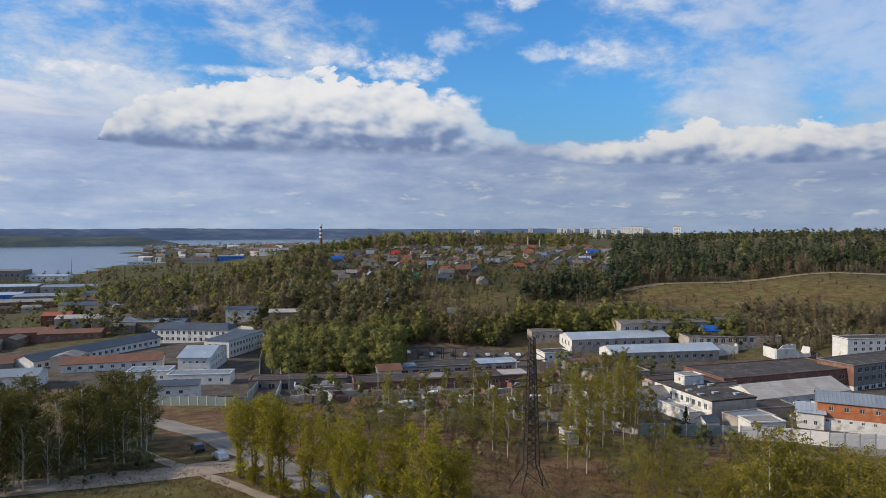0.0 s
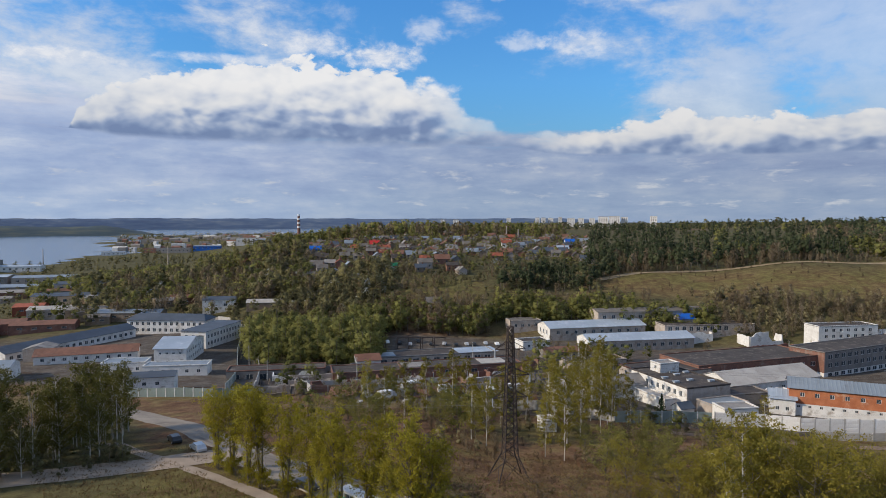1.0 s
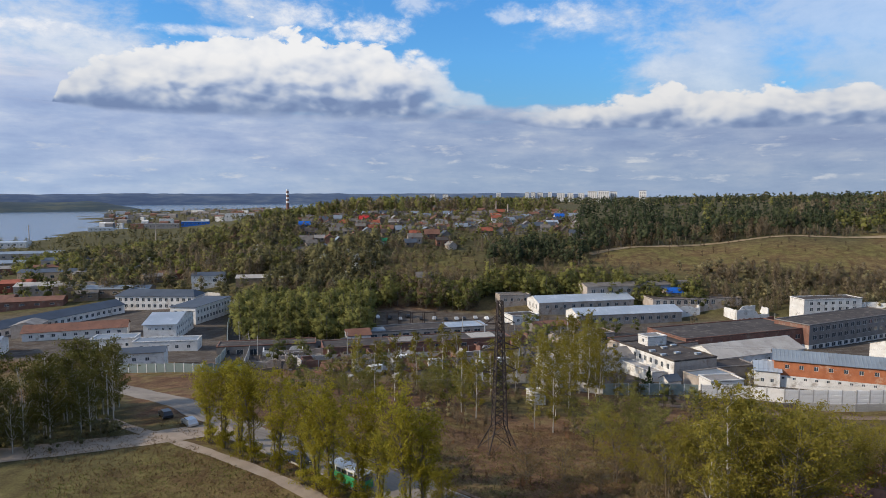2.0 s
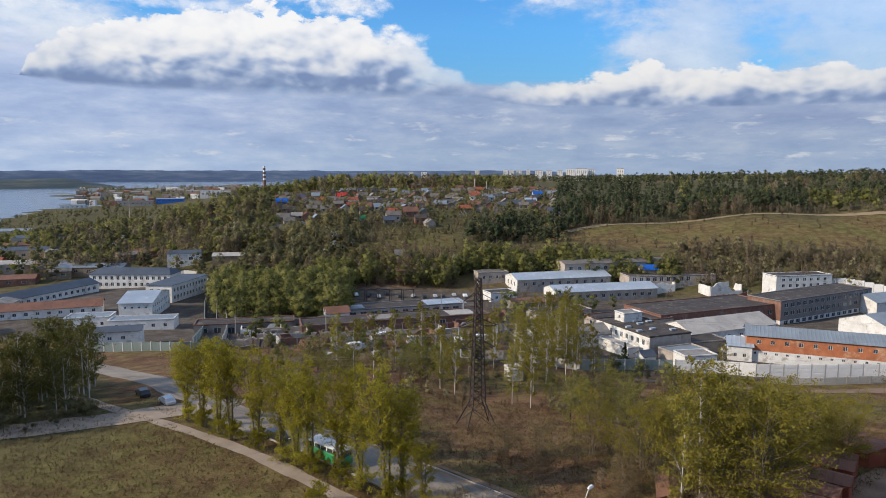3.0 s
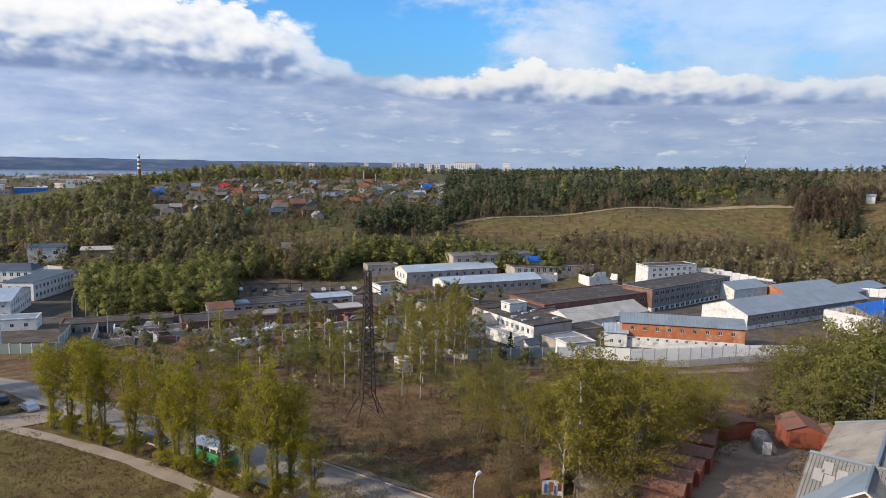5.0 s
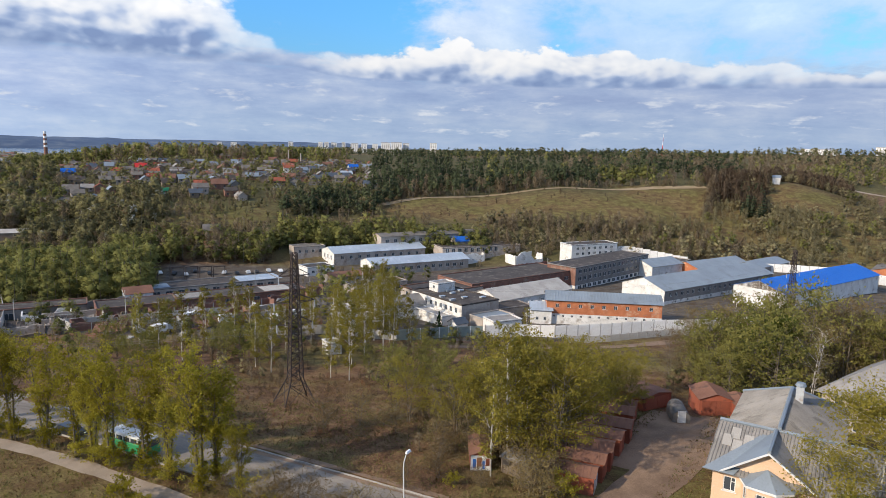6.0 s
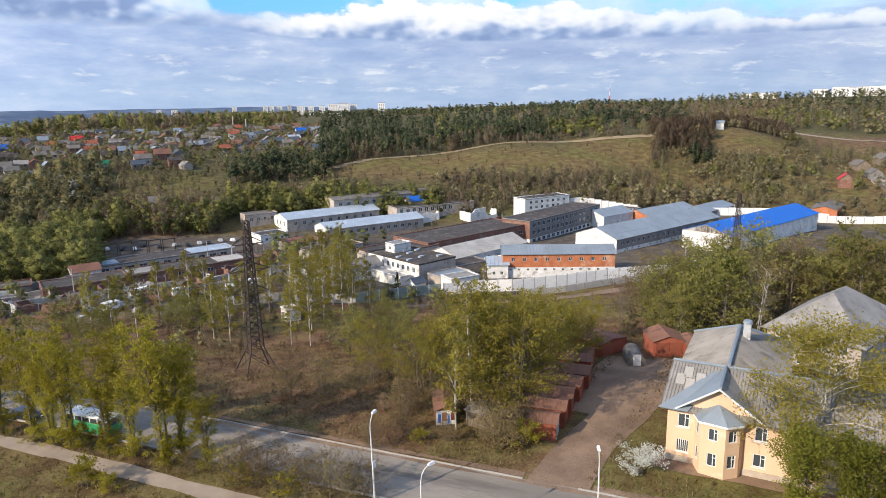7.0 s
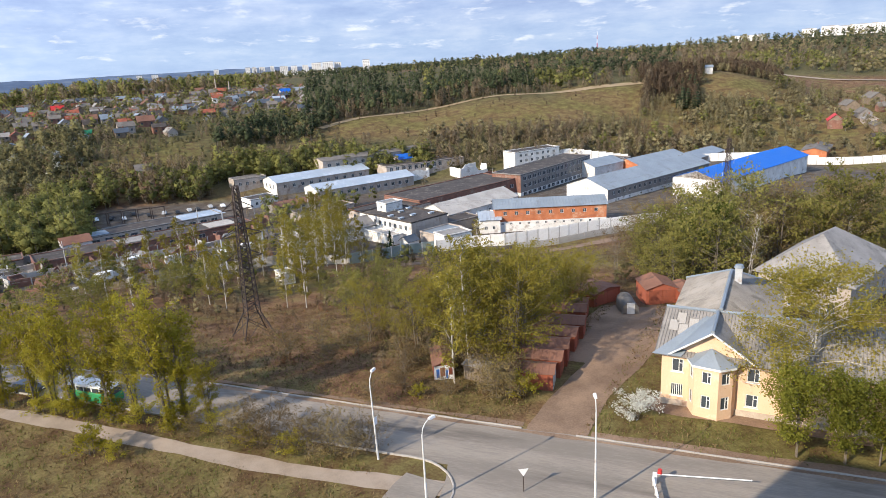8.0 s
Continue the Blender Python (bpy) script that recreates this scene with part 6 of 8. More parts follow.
# village gardens
wood("garden_trees", "green garden trees between the village houses", "leafy", "wood_olive", (-10, 14, 432, 740), 900, 7, 9, many=1.2)
wood("garden_trees", "fresh green trees between the village houses", "leafy", "wood_green", (-10, 14, 440, 740), 330, 8, 47, many=1.3)
wood("garden_trees", "bare fruit trees in the gardens", "bare", "wood_bare", (-10, 14, 440, 740), 300, 6, 48, many=1.6)
wood("garden_trees", "pale blossoming fruit trees in the gardens", "leafy", "wood_blossom", (-16, 14, 430, 720), 120, 5, 10)
wood("scrub", "hedges and low bushes on the grassy village slope", "leafy", "wood_olive", (-5, 10, 360, 446), 200, 5, 11, anywhere=True, many=1.6)
wood("scrub", "bare brown scrub on the village slope", "bare", "wood_bare", (-6, 12, 358, 446), 330, 6, 38, anywhere=True, many=1.8)
# pines at the field's end
wood("pine_wood", "stand of dark pines below the village", "pine", "wood_pine", (6.2, 10.5, 392, 440), 55, 13, 12)
wood("pine_wood", "dark pines climbing from the ravine", "pine", "wood_pine", (9, 17.5, 402, 448), 150, 12, 49)
wood("pine_wood", "dark pines where the forest meets the village", "pine", "wood_pine", (14, 20, 450, 560), 90, 15, 58)
wood("pine_wood", "single pines at the end of the field", "pine", "wood_pine", (13, 20, 402, 440), 14, 13, 50, anywhere=True)
wood("hill_wood", "olive trees among the pines", "leafy", "wood_olive", (4, 17, 376, 450), 80, 9, 39)
wood("hill_wood", "bare brown trees among the pines", "bare", "wood_bare", (5, 19, 376, 450), 100, 8, 13)
# the forest on the plateau
wood("bare_wood", "brown bare edge of the forest above the field", "bare", "wood_bare", (16, 42, 448, 520), 470, 12, 16, many=2.6)
wood("pine_wood", "dark pines along the forest edge", "pine", "wood_pine", (17, 33, 462, 560), 230, 15, 14, many=3.0)
wood("forest_edge", "brown brush along the forest edge", "bare", "wood_bare", (15, 42, 444, 522), 420, 6, 62, many=1.6)
wood("field_bushes", "low dark bushes scattered on the field", "bare", "wood_thicket", (15, 45, 405, 490), 110, 3.4, 63, anywhere=True, many=1.6)
wood("birch_wood", "light green birches in the forest", "leafy", "wood_green", (23.3, 28, 505, 570), 46, 14, 15)
wood("birch_wood", "second patch of light green birches in the forest", "leafy", "wood_green", (32.5, 37.5, 505, 580), 56, 14, 64)
wood("pine_wood", "wide dark pine forest on the plateau", "pine", "wood_pine", (14, 44, 560, 1050), 760, 16, 51, lean_to=1.4)
wood("birch_wood", "light green birches deep in the forest", "leafy", "wood_green", (20, 46, 620, 1000), 70, 16, 52)
wood("bare_wood", "grey leafless trees deep in the forest", "bare", "wood_bare", (30, 47, 540, 900), 260, 14, 53)
wood("birch_wood", "light green birch wood behind the village", "leafy", "wood_green", (-12, 12, 725, 900), 420, 19, 17, many=2.4)
wood("bare_wood", "slim pale trees behind the village", "bare", "wood_bare", (-8, 12, 720, 800), 160, 17, 54)
wood("far_wood", "distant mixed forest on the skyline", "leafy", "wood_olive", (-13, 60, 1000, 1650), 700, 17, 18)
wood("far_wood", "distant dark conifers on the skyline", "pine", "wood_pine", (10, 60, 950, 1500), 650, 16, 19)
# hill shoulder and the far slope
wood("hill_wood", "dark leafless thicket on the hill shoulder", "bare", "wood_thicket", (41.2, 45.8, 478, 552), 230, 12, 20, many=3.2)
wood("spruce_group", "dark spruces at the foot of the thicket", "spruce", "wood_pine", (43.6, 45.8, 470, 505), 34, 12, 21, many=3.2)
wood("bare_wood", "bare brown wood behind the white house", "bare", "wood_thicket", (45.5, 51.5, 568, 650), 190, 11, 55)
wood("slope_wood", "fresh birch wood on the far slope", "leafy", "wood_scrub", (45, 66, 680, 1150), 480, 13, 24)
wood("slope_wood", "light birch rows along the far slope", "leafy", "wood_green", (46, 66, 745, 900), 170, 14, 56)
wood("slope_wood", "pale bare birches on the far slope", "bare", "wood_bare", (44, 66, 680, 1150), 420, 13, 25)
wood("slope_wood", "dark pines on the far slope", "pine", "wood_pine", (50, 66, 850, 1250), 260, 15, 26)
# low land by the river
wood("riverside_trees", "trees and scrub on the low riverside land", "leafy", "wood_olive", (-40, -16, 430, 1150), 620, 9, 27, many=1.2)
wood("riverside_trees", "far trees on the river spit", "leafy", "wood_olive", (-24, -3, 1100, 2900), 550, 15, 28)
# among the sheds and on the bare slope
wood("low_scrub", "dark low brush on the reddish slope", "bare", "wood_thicket", (2, 36, 90, 150), 170, 1.7, 59, many=3.0, keep_off=((14.5, 109, 4), (46, 66, 6), (53, 72, 7), (60, 79, 7), (70, 86, 8)))
wood("low_scrub", "russet stems on the bare slope", "bare", "wood_russet", (-2, 34, 88, 150), 150, 1.3, 60, many=3.0, keep_off=((14.5, 109, 4), (46, 66, 6), (53, 72, 7), (60, 79, 7), (70, 86, 8)))
wood("yard_scrub", "grey scrub in the works' inner yard", "bare", "wood_bare", (7, 24, 245, 348), 130, 4.5, 61, anywhere=True, keep_off=((85, 333, 30), (100, 311, 30), (50, 300, 11), (62, 330, 14), (107, 338, 20), (122, 316, 14), (80, 306, 16), (128, 326, 20), (118, 243, 40), (84, 228, 20), (110, 222, 26)))
wood("yard_trees", "young green trees among the sheds", "leafy", "wood_green", (-12, 24, 150, 240), 60, 8, 29, keep_off=((78, 200, 22), (61, 205, 18), (10, 230, 24)))
wood("yard_scrub", "bare scrub on the works' edge", "bare", "wood_bare", (-16, 31, 132, 215), 260, 4.0, 30, keep_off=((78, 200, 22), (61, 205, 18), (65, 180, 8)), many=4.5)
wood("slope_scrub", "olive bushes between the birches", "leafy", "wood_scrub", (-8, 24, 124, 190), 90, 3.6, 57, many=5.0, keep_off=((65, 180, 8),))
wood("undergrowth", "dense olive undergrowth in the roadside grove", "leafy", "wood_olive", (-36, -23.8, 124, 165), 130, 4, 40)
wood("undergrowth", "brown undergrowth in the thicket by the garages", "bare", "wood_bare", (18, 36, 74, 108), 90, 4.0, 41, keep_off=((46, 66, 5), (49, 68, 6), (53, 72, 6), (56, 75, 6), (60, 79, 6), (62, 82, 6), (32, 73, 4), (58, 68, 7), (50, 63, 6)))
wood("undergrowth", "olive undergrowth behind the houses", "leafy", "wood_olive", (40, 63, 122, 200), 160, 5, 42, keep_off=((107, 66, 21),))

# ---- by the road ----
def street_lamp(x, y, h, turn, label, lean=0.0, reach=1.6, boxed_in=False):
    root = thing("street_lamp", pose(x, y, ground_z(x, y), lean, 0, turn), label, "street lamp", "street lamps")
    bm = bmesh.new()
    bar(bm, (0, 0, -0.4), (0, 0, 2.2), 0.125, 10, 0.115)
    bar(bm, (0, 0, 2.2), (0, 0, h - 1.2), 0.10, 10, 0.06)
    part("pole", bm, M["steel"], root)
    bm = bmesh.new()
    pts = [(0, 0, h - 1.25), (0.12, 0, h - 0.6), (0.45, 0, h - 0.15), (reach, 0, h + 0.1)]
    for a_, b_ in zip(pts, pts[1:]):
        bar(bm, a_, b_, 0.045, 8)
    part("arm", bm, M["steel"], root)
    bm = bmesh.new()
    solid(bm, [(reach - 0.1, -0.13, h + 0.02), (reach + 0.65, -0.17, h + 0.02), (reach + 0.65, 0.17, h + 0.02), (reach - 0.1, 0.13, h + 0.02)], [(reach - 0.05, -0.08, h + 0.22), (reach + 0.55, -0.1, h + 0.25), (reach + 0.55, 0.1, h + 0.25), (reach - 0.05, 0.08, h + 0.22)])
    head = part("head", bm, M["lamp_glass"], root, "white lamp head")
    part("diffuser", boxed(reach + 0.05, reach + 0.55, -0.1, 0.1, h - 0.04, h + 0.017), M["lamp_glass"], head)
    if boxed_in:
        part("notice", boxed(-0.28, 0.28, -0.2, -0.14, h * 0.42, h * 0.42 + 0.8), M["white_paint"], root, "white notice board on the pole")
    return root


street_lamp(33.6, 42.8, 10.4, 60, "tall white street lamp by the forecourt", 0, 0.35)
street_lamp(19.9, 50.2, 8.5, 15, "white street lamp with a bent arm", 0, 0.95)
street_lamp(18.5, 59.5, 9.7, 40, "old leaning street lamp with a notice", -1.5, 0.6, True)

sign = thing("road_sign", at(28.7, 47.3, -20), "white triangular give-way sign on a post", "road sign")
bm = bmesh.new()
bar(bm, (0, 0, -0.3), (0, 0, 2.5), 0.05, 8)
part("post", bm, M["pylon"], sign)
bm = bmesh.new()
solid(bm, [(-0.48, -0.06, 2.55), (0.48, -0.06, 2.55), (0.0, -0.06, 1.75)], [(-0.48, -0.09, 2.55), (0.48, -0.09, 2.55), (0.0, -0.09, 1.75)])
bmesh.ops.recalc_face_normals(bm, faces=bm.faces)
plate = part("plate", bm, M["white_paint"], sign)

bar_gate = thing("boom_barrier", at(40.2, 42.3, -37), "white boom barrier with a red lamp at the car park", "barrier")
part("cabinet", boxed(-0.2, 0.2, -0.2, 0.2, 0, 1.1, bevel=0.04), M["white_paint"], bar_gate)
bm = bmesh.new()
bar(bm, (0, 0, 0.98), (8.6, 0, 1.0), 0.06, 8)
part("boom", bm, M["white_paint"], bar_gate)
bm = bmesh.new()
bar(bm, (0.45, 0.1, 1.05), (0.45, 0.1, 1.45), 0.24, 10, 0.2)
part("lamp", bm, M["red_paint"], bar_gate, "red signal lamp")
for dx, dy in ((-0.9, -0.9), (-1.7, -2.1), (-2.5, -3.3)):
    m = at(40.2 + dx, 42.3 + dy, 56)
    rail = thing("guard_rail", m, "low white guard rail beside the barrier", "guard rail", "guard rails")
    part("rail", boxed(-0.8, 0.8, -0.08, 0.08, 0.7, 1.0, bevel=0.02), M["white_paint"], rail)
    for s in (-0.7, 0.7):
        part("post", boxed(s - 0.05, s + 0.05, -0.05, 0.05, -0.2, 0.7), M["steel"], rail)


def car(x, y, turn, paint, label, long=4.3, high=1.45):
    root = thing("car", at(x, y, turn, 0.05), label, "car", "cars on the roads")
    w_ = 0.86
    side = [(-long / 2, 0.35), (-long / 2, 0.75), (-long * 0.42, 0.92), (-long * 0.33, high - 0.05), (long * 0.12, high), (long * 0.27, 0.95), (long * 0.46, 0.80), (long / 2, 0.62), (long / 2, 0.35)]
    bm = bmesh.new()
    solid(bm, [(px, -w_ * (0.86 if pz > 1.0 else 1), pz) for px, pz in side], [(px, w_ * (0.86 if pz > 1.0 else 1), pz) for px, pz in side])
    bmesh.ops.recalc_face_normals(bm, faces=bm.faces)
    body = part("body", bm, M[paint], root)
    for s in (-1, 1):
        bm = bmesh.new()
        pts = [(-long * 0.36, 0.98), (-long * 0.30, high - 0.13), (long * 0.10, high - 0.10), (long * 0.21, 0.98)]
        loop = [(px, s * (w_ * 0.87 + 0.035), pz) for px, pz in pts]
        solid(bm, [(px, py - s * 0.03, pz) for px, py, pz in loop], loop)
        bmesh.ops.recalc_face_normals(bm, faces=bm.faces)
        part("side_window", bm, M["pane"], body)
    for sx in (-0.31, 0.31):
        for s in (-1, 1):
            bm = bmesh.new()
            bar(bm, (long * sx, s * (w_ - 0.16), 0.32), (long * sx, s * (w_ + 0.03), 0.32), 0.33, 14)
            tyre = part("tyre", bm, M["rubber"], root)
            bm = bmesh.new()
            bar(bm, (long * sx, s * (w_ + 0.025), 0.32), (long * sx, s * (w_ + 0.045), 0.32), 0.19, 10)
            part("rim", bm, M["silver_paint"], tyre)
    for s in (-0.55, 0.55):
        part("headlight", boxed(long / 2 - 0.02, long / 2 + 0.03, s - 0.18, s + 0.18, 0.56, 0.68), M["lamp_glass"], root)
    return root


car(-41.0, 122.6, 128, "silver_paint", "silver car on the road by the grove")
car(-47.6, 129.0, 125, "dark_paint", "dark car on the descending road")
car(-17.2, 99.0, -46, "dark_paint", "dark green car behind the poplars", 4.5)


def bus(x, y, turn):
    root = thing("bus", at(x, y, turn, 0.05), "small green and white bus behind the poplars", "bus")
    L_, W_, H_ = 7.2, 1.1, 2.7
    bm = bmesh.new()
    box(bm, -L_ / 2, L_ / 2, -W_, W_, 0.4, 1.75, bevel=0.1)
    part("lower_body", bm, M["green_paint"], root, "green lower bodywork")
    bm = bmesh.new()
    box(bm, -L_ / 2 + 0.03, L_ / 2 - 0.05, -W_ + 0.03, W_ - 0.03, 1.755, H_, bevel=0.16)
    upper = part("upper_body", bm, M["white_paint"], root, "white roof and pillars")
    for s in (-1, 1):
        for i in range(5):
            x0 = -L_ / 2 + 0.5 + i * 1.3
            part("side_window", boxed(x0, x0 + 1.05, s * W_ - 0.03, s * W_ + 0.012 * s + 0.01, 1.85, 2.42), M["pane"], upper)
    part("windscreen", boxed(L_ / 2 - 0.06, L_ / 2 + 0.005, -0.95, 0.95, 1.6, 2.45), M["pane"], root)
    for sx in (-0.3, 0.33):
        for s in (-1, 1):
            bm = bmesh.new()
            bar(bm, (L_ * sx, s * (W_ - 0.25), 0.42), (L_ * sx, s * (W_ + 0.02), 0.42), 0.43, 14)
            part("wheel", bm, M["rubber"], root)


bus(-8.6, 90.2, -46)


# ---- garages along the driveway ----
def garage(x, y, turn, wide, deep, high, paint, label, pitch=0.5, doors=True, dz=0.0, door_paint=None):
    root = thing("garage", at(x, y, turn, dz), label, "garage", "metal garages by the driveway")
    h2 = high + pitch
    bm = bmesh.new()
    box(bm, -wide / 2, wide / 2, 0, deep, -0.5, high)
    part("body", bm, M[paint], root)
    for y_ in (0.0, deep - 0.06):
        bm = bmesh.new()
        solid(bm, [(-wide / 2, y_, high), (wide / 2, y_, high), (0, y_, h2)], [(-wide / 2, y_ + 0.06, high), (wide / 2, y_ + 0.06, high), (0, y_ + 0.06, h2)])
        bmesh.ops.recalc_face_normals(bm, faces=bm.faces)
        part("gable", bm, M[paint], root)
    for s in (-1, 1):
        bm = bmesh.new()
        lo, hi = [(s * (wide / 2 + 0.2), -0.25, high - 0.05), (s * (wide / 2 + 0.2), deep + 0.2, high - 0.05)], [(0, -0.25, h2 + 0.05), (0, deep + 0.2, h2 + 0.05)]
        ribbed(bm, lo if s > 0 else lo[::-1], hi if s > 0 else hi[::-1], 7, 0.03, 0.05)
        part("roof", bm, M["rust_roof" if paint == "garage_red" else "slate"], root)
    if doors:
        for s in (-1, 1):
            d = part("door", boxed(min(0.02 * s, s * wide * 0.42), max(0.02 * s, s * wide * 0.42), -0.05, -0.004, 0.05, high - 0.2, bevel=0.01), M[door_paint or paint], root)
            part("hinge", boxed(s * wide * 0.42 - 0.04, s * wide * 0.42 + 0.04, -0.09, -0.052, 0.5, 0.7), M["pylon"], d)
    return root


garage(43.4, 63.6, 49, 3.2, 5.5, 2.3, "garage_red", "red metal garage with a white-painted front", door_paint="garage_grey")
for i, (x, y) in enumerate(((46.3, 66.0), (48.9, 68.3), (52.6, 71.5), (56.4, 74.8), (60.0, 79.2), (62.4, 82.0))):
    garage(x, y, 47 + 3 * math.sin(i * 2.1), 3.5, 6.2, 2.5 + 0.15 * math.sin(i * 1.7), "garage_red", "rusty red metal garage facing the driveway")
garage(76.3, 80.2, -25, 5.2, 6, 2.6, "garage_red", "wide red garage at the end of driveway", 0.9)
garage(79.4, 77.2, -25, 3.0, 5, 2.1, "garage_red", "small red garage beside the wide one", 0.4)
garage(70.0, 86.5, 10, 6.5, 6, 2.3, "garage_red", "long red garage under the trees", 0.5)
garage(32.3, 72.2, -20, 2.6, 5.5, 2.0, "garage_red", "small shed with painted end wall in the thicket", 0.5, False)
bm = bmesh.new()
box(bm, -1.28, 1.28, -0.03, -0.004, 0.0, 1.95)
graf = thing("painted_panel", at(32.3, 72.2, -20), "white and light blue painted panel on the shed", "panel")
part("board", bm, M["white_paint"], graf)
for k, (x0, x1, z0, z1) in enumerate(((-1.0, -0.6, 0.3, 1.5), (-0.5, 0.1, 0.5, 1.7), (0.2, 0.5, 0.2, 1.3), (0.6, 1.1, 0.6, 1.6))):
    part("paint_patch", boxed(x0, x1, -0.04, -0.033, z0, z1), M["blue_paint" if k % 2 == 0 else "garage_red"], graf)
garage(38.5, 67.6, 30, 3.2, 5, 2.1, "timber", "weathered grey shed behind a bush", 0.3)
tank = thing("tank_garage", at(68.0, 78.2, -28), "pale round-topped metal tank shed by the driveway", "shed")
bm = bmesh.new()
n = 14
arc = [(1.3 * math.cos(math.pi * i / n), 0.7 + 1.3 * math.sin(math.pi * i / n)) for i in range(n + 1)]
prof = [(1.3, -0.3)] + arc + [(-1.3, -0.3)]
solid(bm, [(px, 0, pz) for px, pz in prof], [(px, 5, pz) for px, pz in prof])
bmesh.ops.recalc_face_normals(bm, faces=bm.faces)
part("shell", bm, M["dark_slate"], tank)
part("door", boxed(-0.6, 0.6, -0.06, -0.004, 0, 1.9, bevel=0.01), M["steel"], tank)


# ---- fences ----
def panel_fence(line, wide, high, mat, label, post="concrete", relief=True, group="fences"):
    """Panels between posts, one object each, on the lie of the land."""
    root = thing("fence", Matrix(), label, "fence", group)
    bm = bmesh.new()
    box(bm, -wide / 2 + 0.06, wide / 2 - 0.06, -0.07, 0.07, -0.8, high)
    if relief:
        for i in range(3):
            z = high * (0.12 + 0.29 * i)
            box(bm, -wide / 2 + 0.3, wide / 2 - 0.3, -0.12, -0.075, z, z + high * 0.22)
    panel = part("panel", bm, M[mat], root)
    stake = part("post", boxed(-0.13, 0.13, -0.13, 0.13, -0.8, high + 0.15), M[post], root)
    first = True
    k = 0
    for (x0, y0), (x1, y1) in zip(line, line[1:]):
        d = Vector((x1 - x0, y1 - y0))
        n = max(1, round(d.length / wide))
        a_ = math.degrees(math.atan2(d.y, d.x))
        for i in range(n):
            f, g = (i + 0.5) / n, i / n
            m = at(x0 + d.x * f, y0 + d.y * f, a_ + 1.2 * math.sin(k * 3.1), 0.06 * math.sin(k * 1.9)) @ Matrix.Diagonal((d.length / n / wide, 1, 1, 1))
            mp = at(x0 + d.x * g, y0 + d.y * g, a_)
            if first:
                panel.matrix_basis, stake.matrix_basis, first = m, mp, False
            else:
                again(panel, root, m)
                again(stake, root, mp)
            k += 1


panel_fence([(76.0, 170.0), (88.5, 169.0), (96.0, 165.5), (114.0, 163.7), (124.0, 163.0), (144.0, 160.5), (170.0, 158.0)], 4.0, 3.5, "white_fence", "high whitewashed concrete wall round the works", "concrete")
panel_fence([(95.8, 158.5), (109.0, 156.9), (127.3, 156.5), (139.5, 155.6)], 3.0, 1.9, "concrete", "low beige concrete fence before the white wall")
panel_fence([(50.0, 171.0), (57.0, 171.4), (68.7, 172.8), (76.0, 171.5)], 3.0, 3.0, "green_fence", "bluish green sheet fence before the office", "steel", False)
panel_fence([(-92.0, 199.5), (-85.9, 198.0), (-60.2, 192.6), (-50.0, 199.0)], 3.0, 2.6, "green_fence", "faded green sheet fence by the guard house", "steel", False)
panel_fence([(-50.0, 199.0), (-58.0, 240.0), (-70.0, 285.0), (-80.0, 330.0)], 4.0, 3.0, "concrete", "grey concrete perimeter fence of the barracks")
panel_fence([(-60.0, 205.0), (-66.0, 240.0), (-78.0, 285.0), (-88.0, 330.0)], 4.0, 2.6, "green_fence", "inner sheet fence of the barracks", "steel", False)
panel_fence([(-80.0, 330.0), (-110.0, 365.0), (-170.0, 378.0)], 4.0, 3.0, "concrete", "grey concrete fence behind the barracks")
panel_fence([(215.0, 285.0), (250.0, 272.0), (290.0, 235.0), (300.0, 215.0)], 4.0, 4.0, "white_fence", "long white wall behind the blue hall")
panel_fence([(205.0, 304.0), (217.5, 302.0), (230.0, 293.0), (242.4, 284.0)], 4.0, 4.4, "white_fence", "white wall behind the grey factory")
panel_fence([(206.0, 291.0), (217.0, 282.0), (236.0, 271.0)], 3.0, 4.0, "green_fence", "grey sheet fence inside the works", "steel", False)
panel_fence([(290.0, 218.0), (319.0, 196.6), (345.0, 185.0)], 4.0, 3.6, "white_fence", "white wall beyond the blue hall")
panel_fence([(-40.0, 214.0), (-20.0, 218.0), (6.0, 222.0)], 4.0, 2.4, "concrete", "crumbling concrete wall before the sheds")


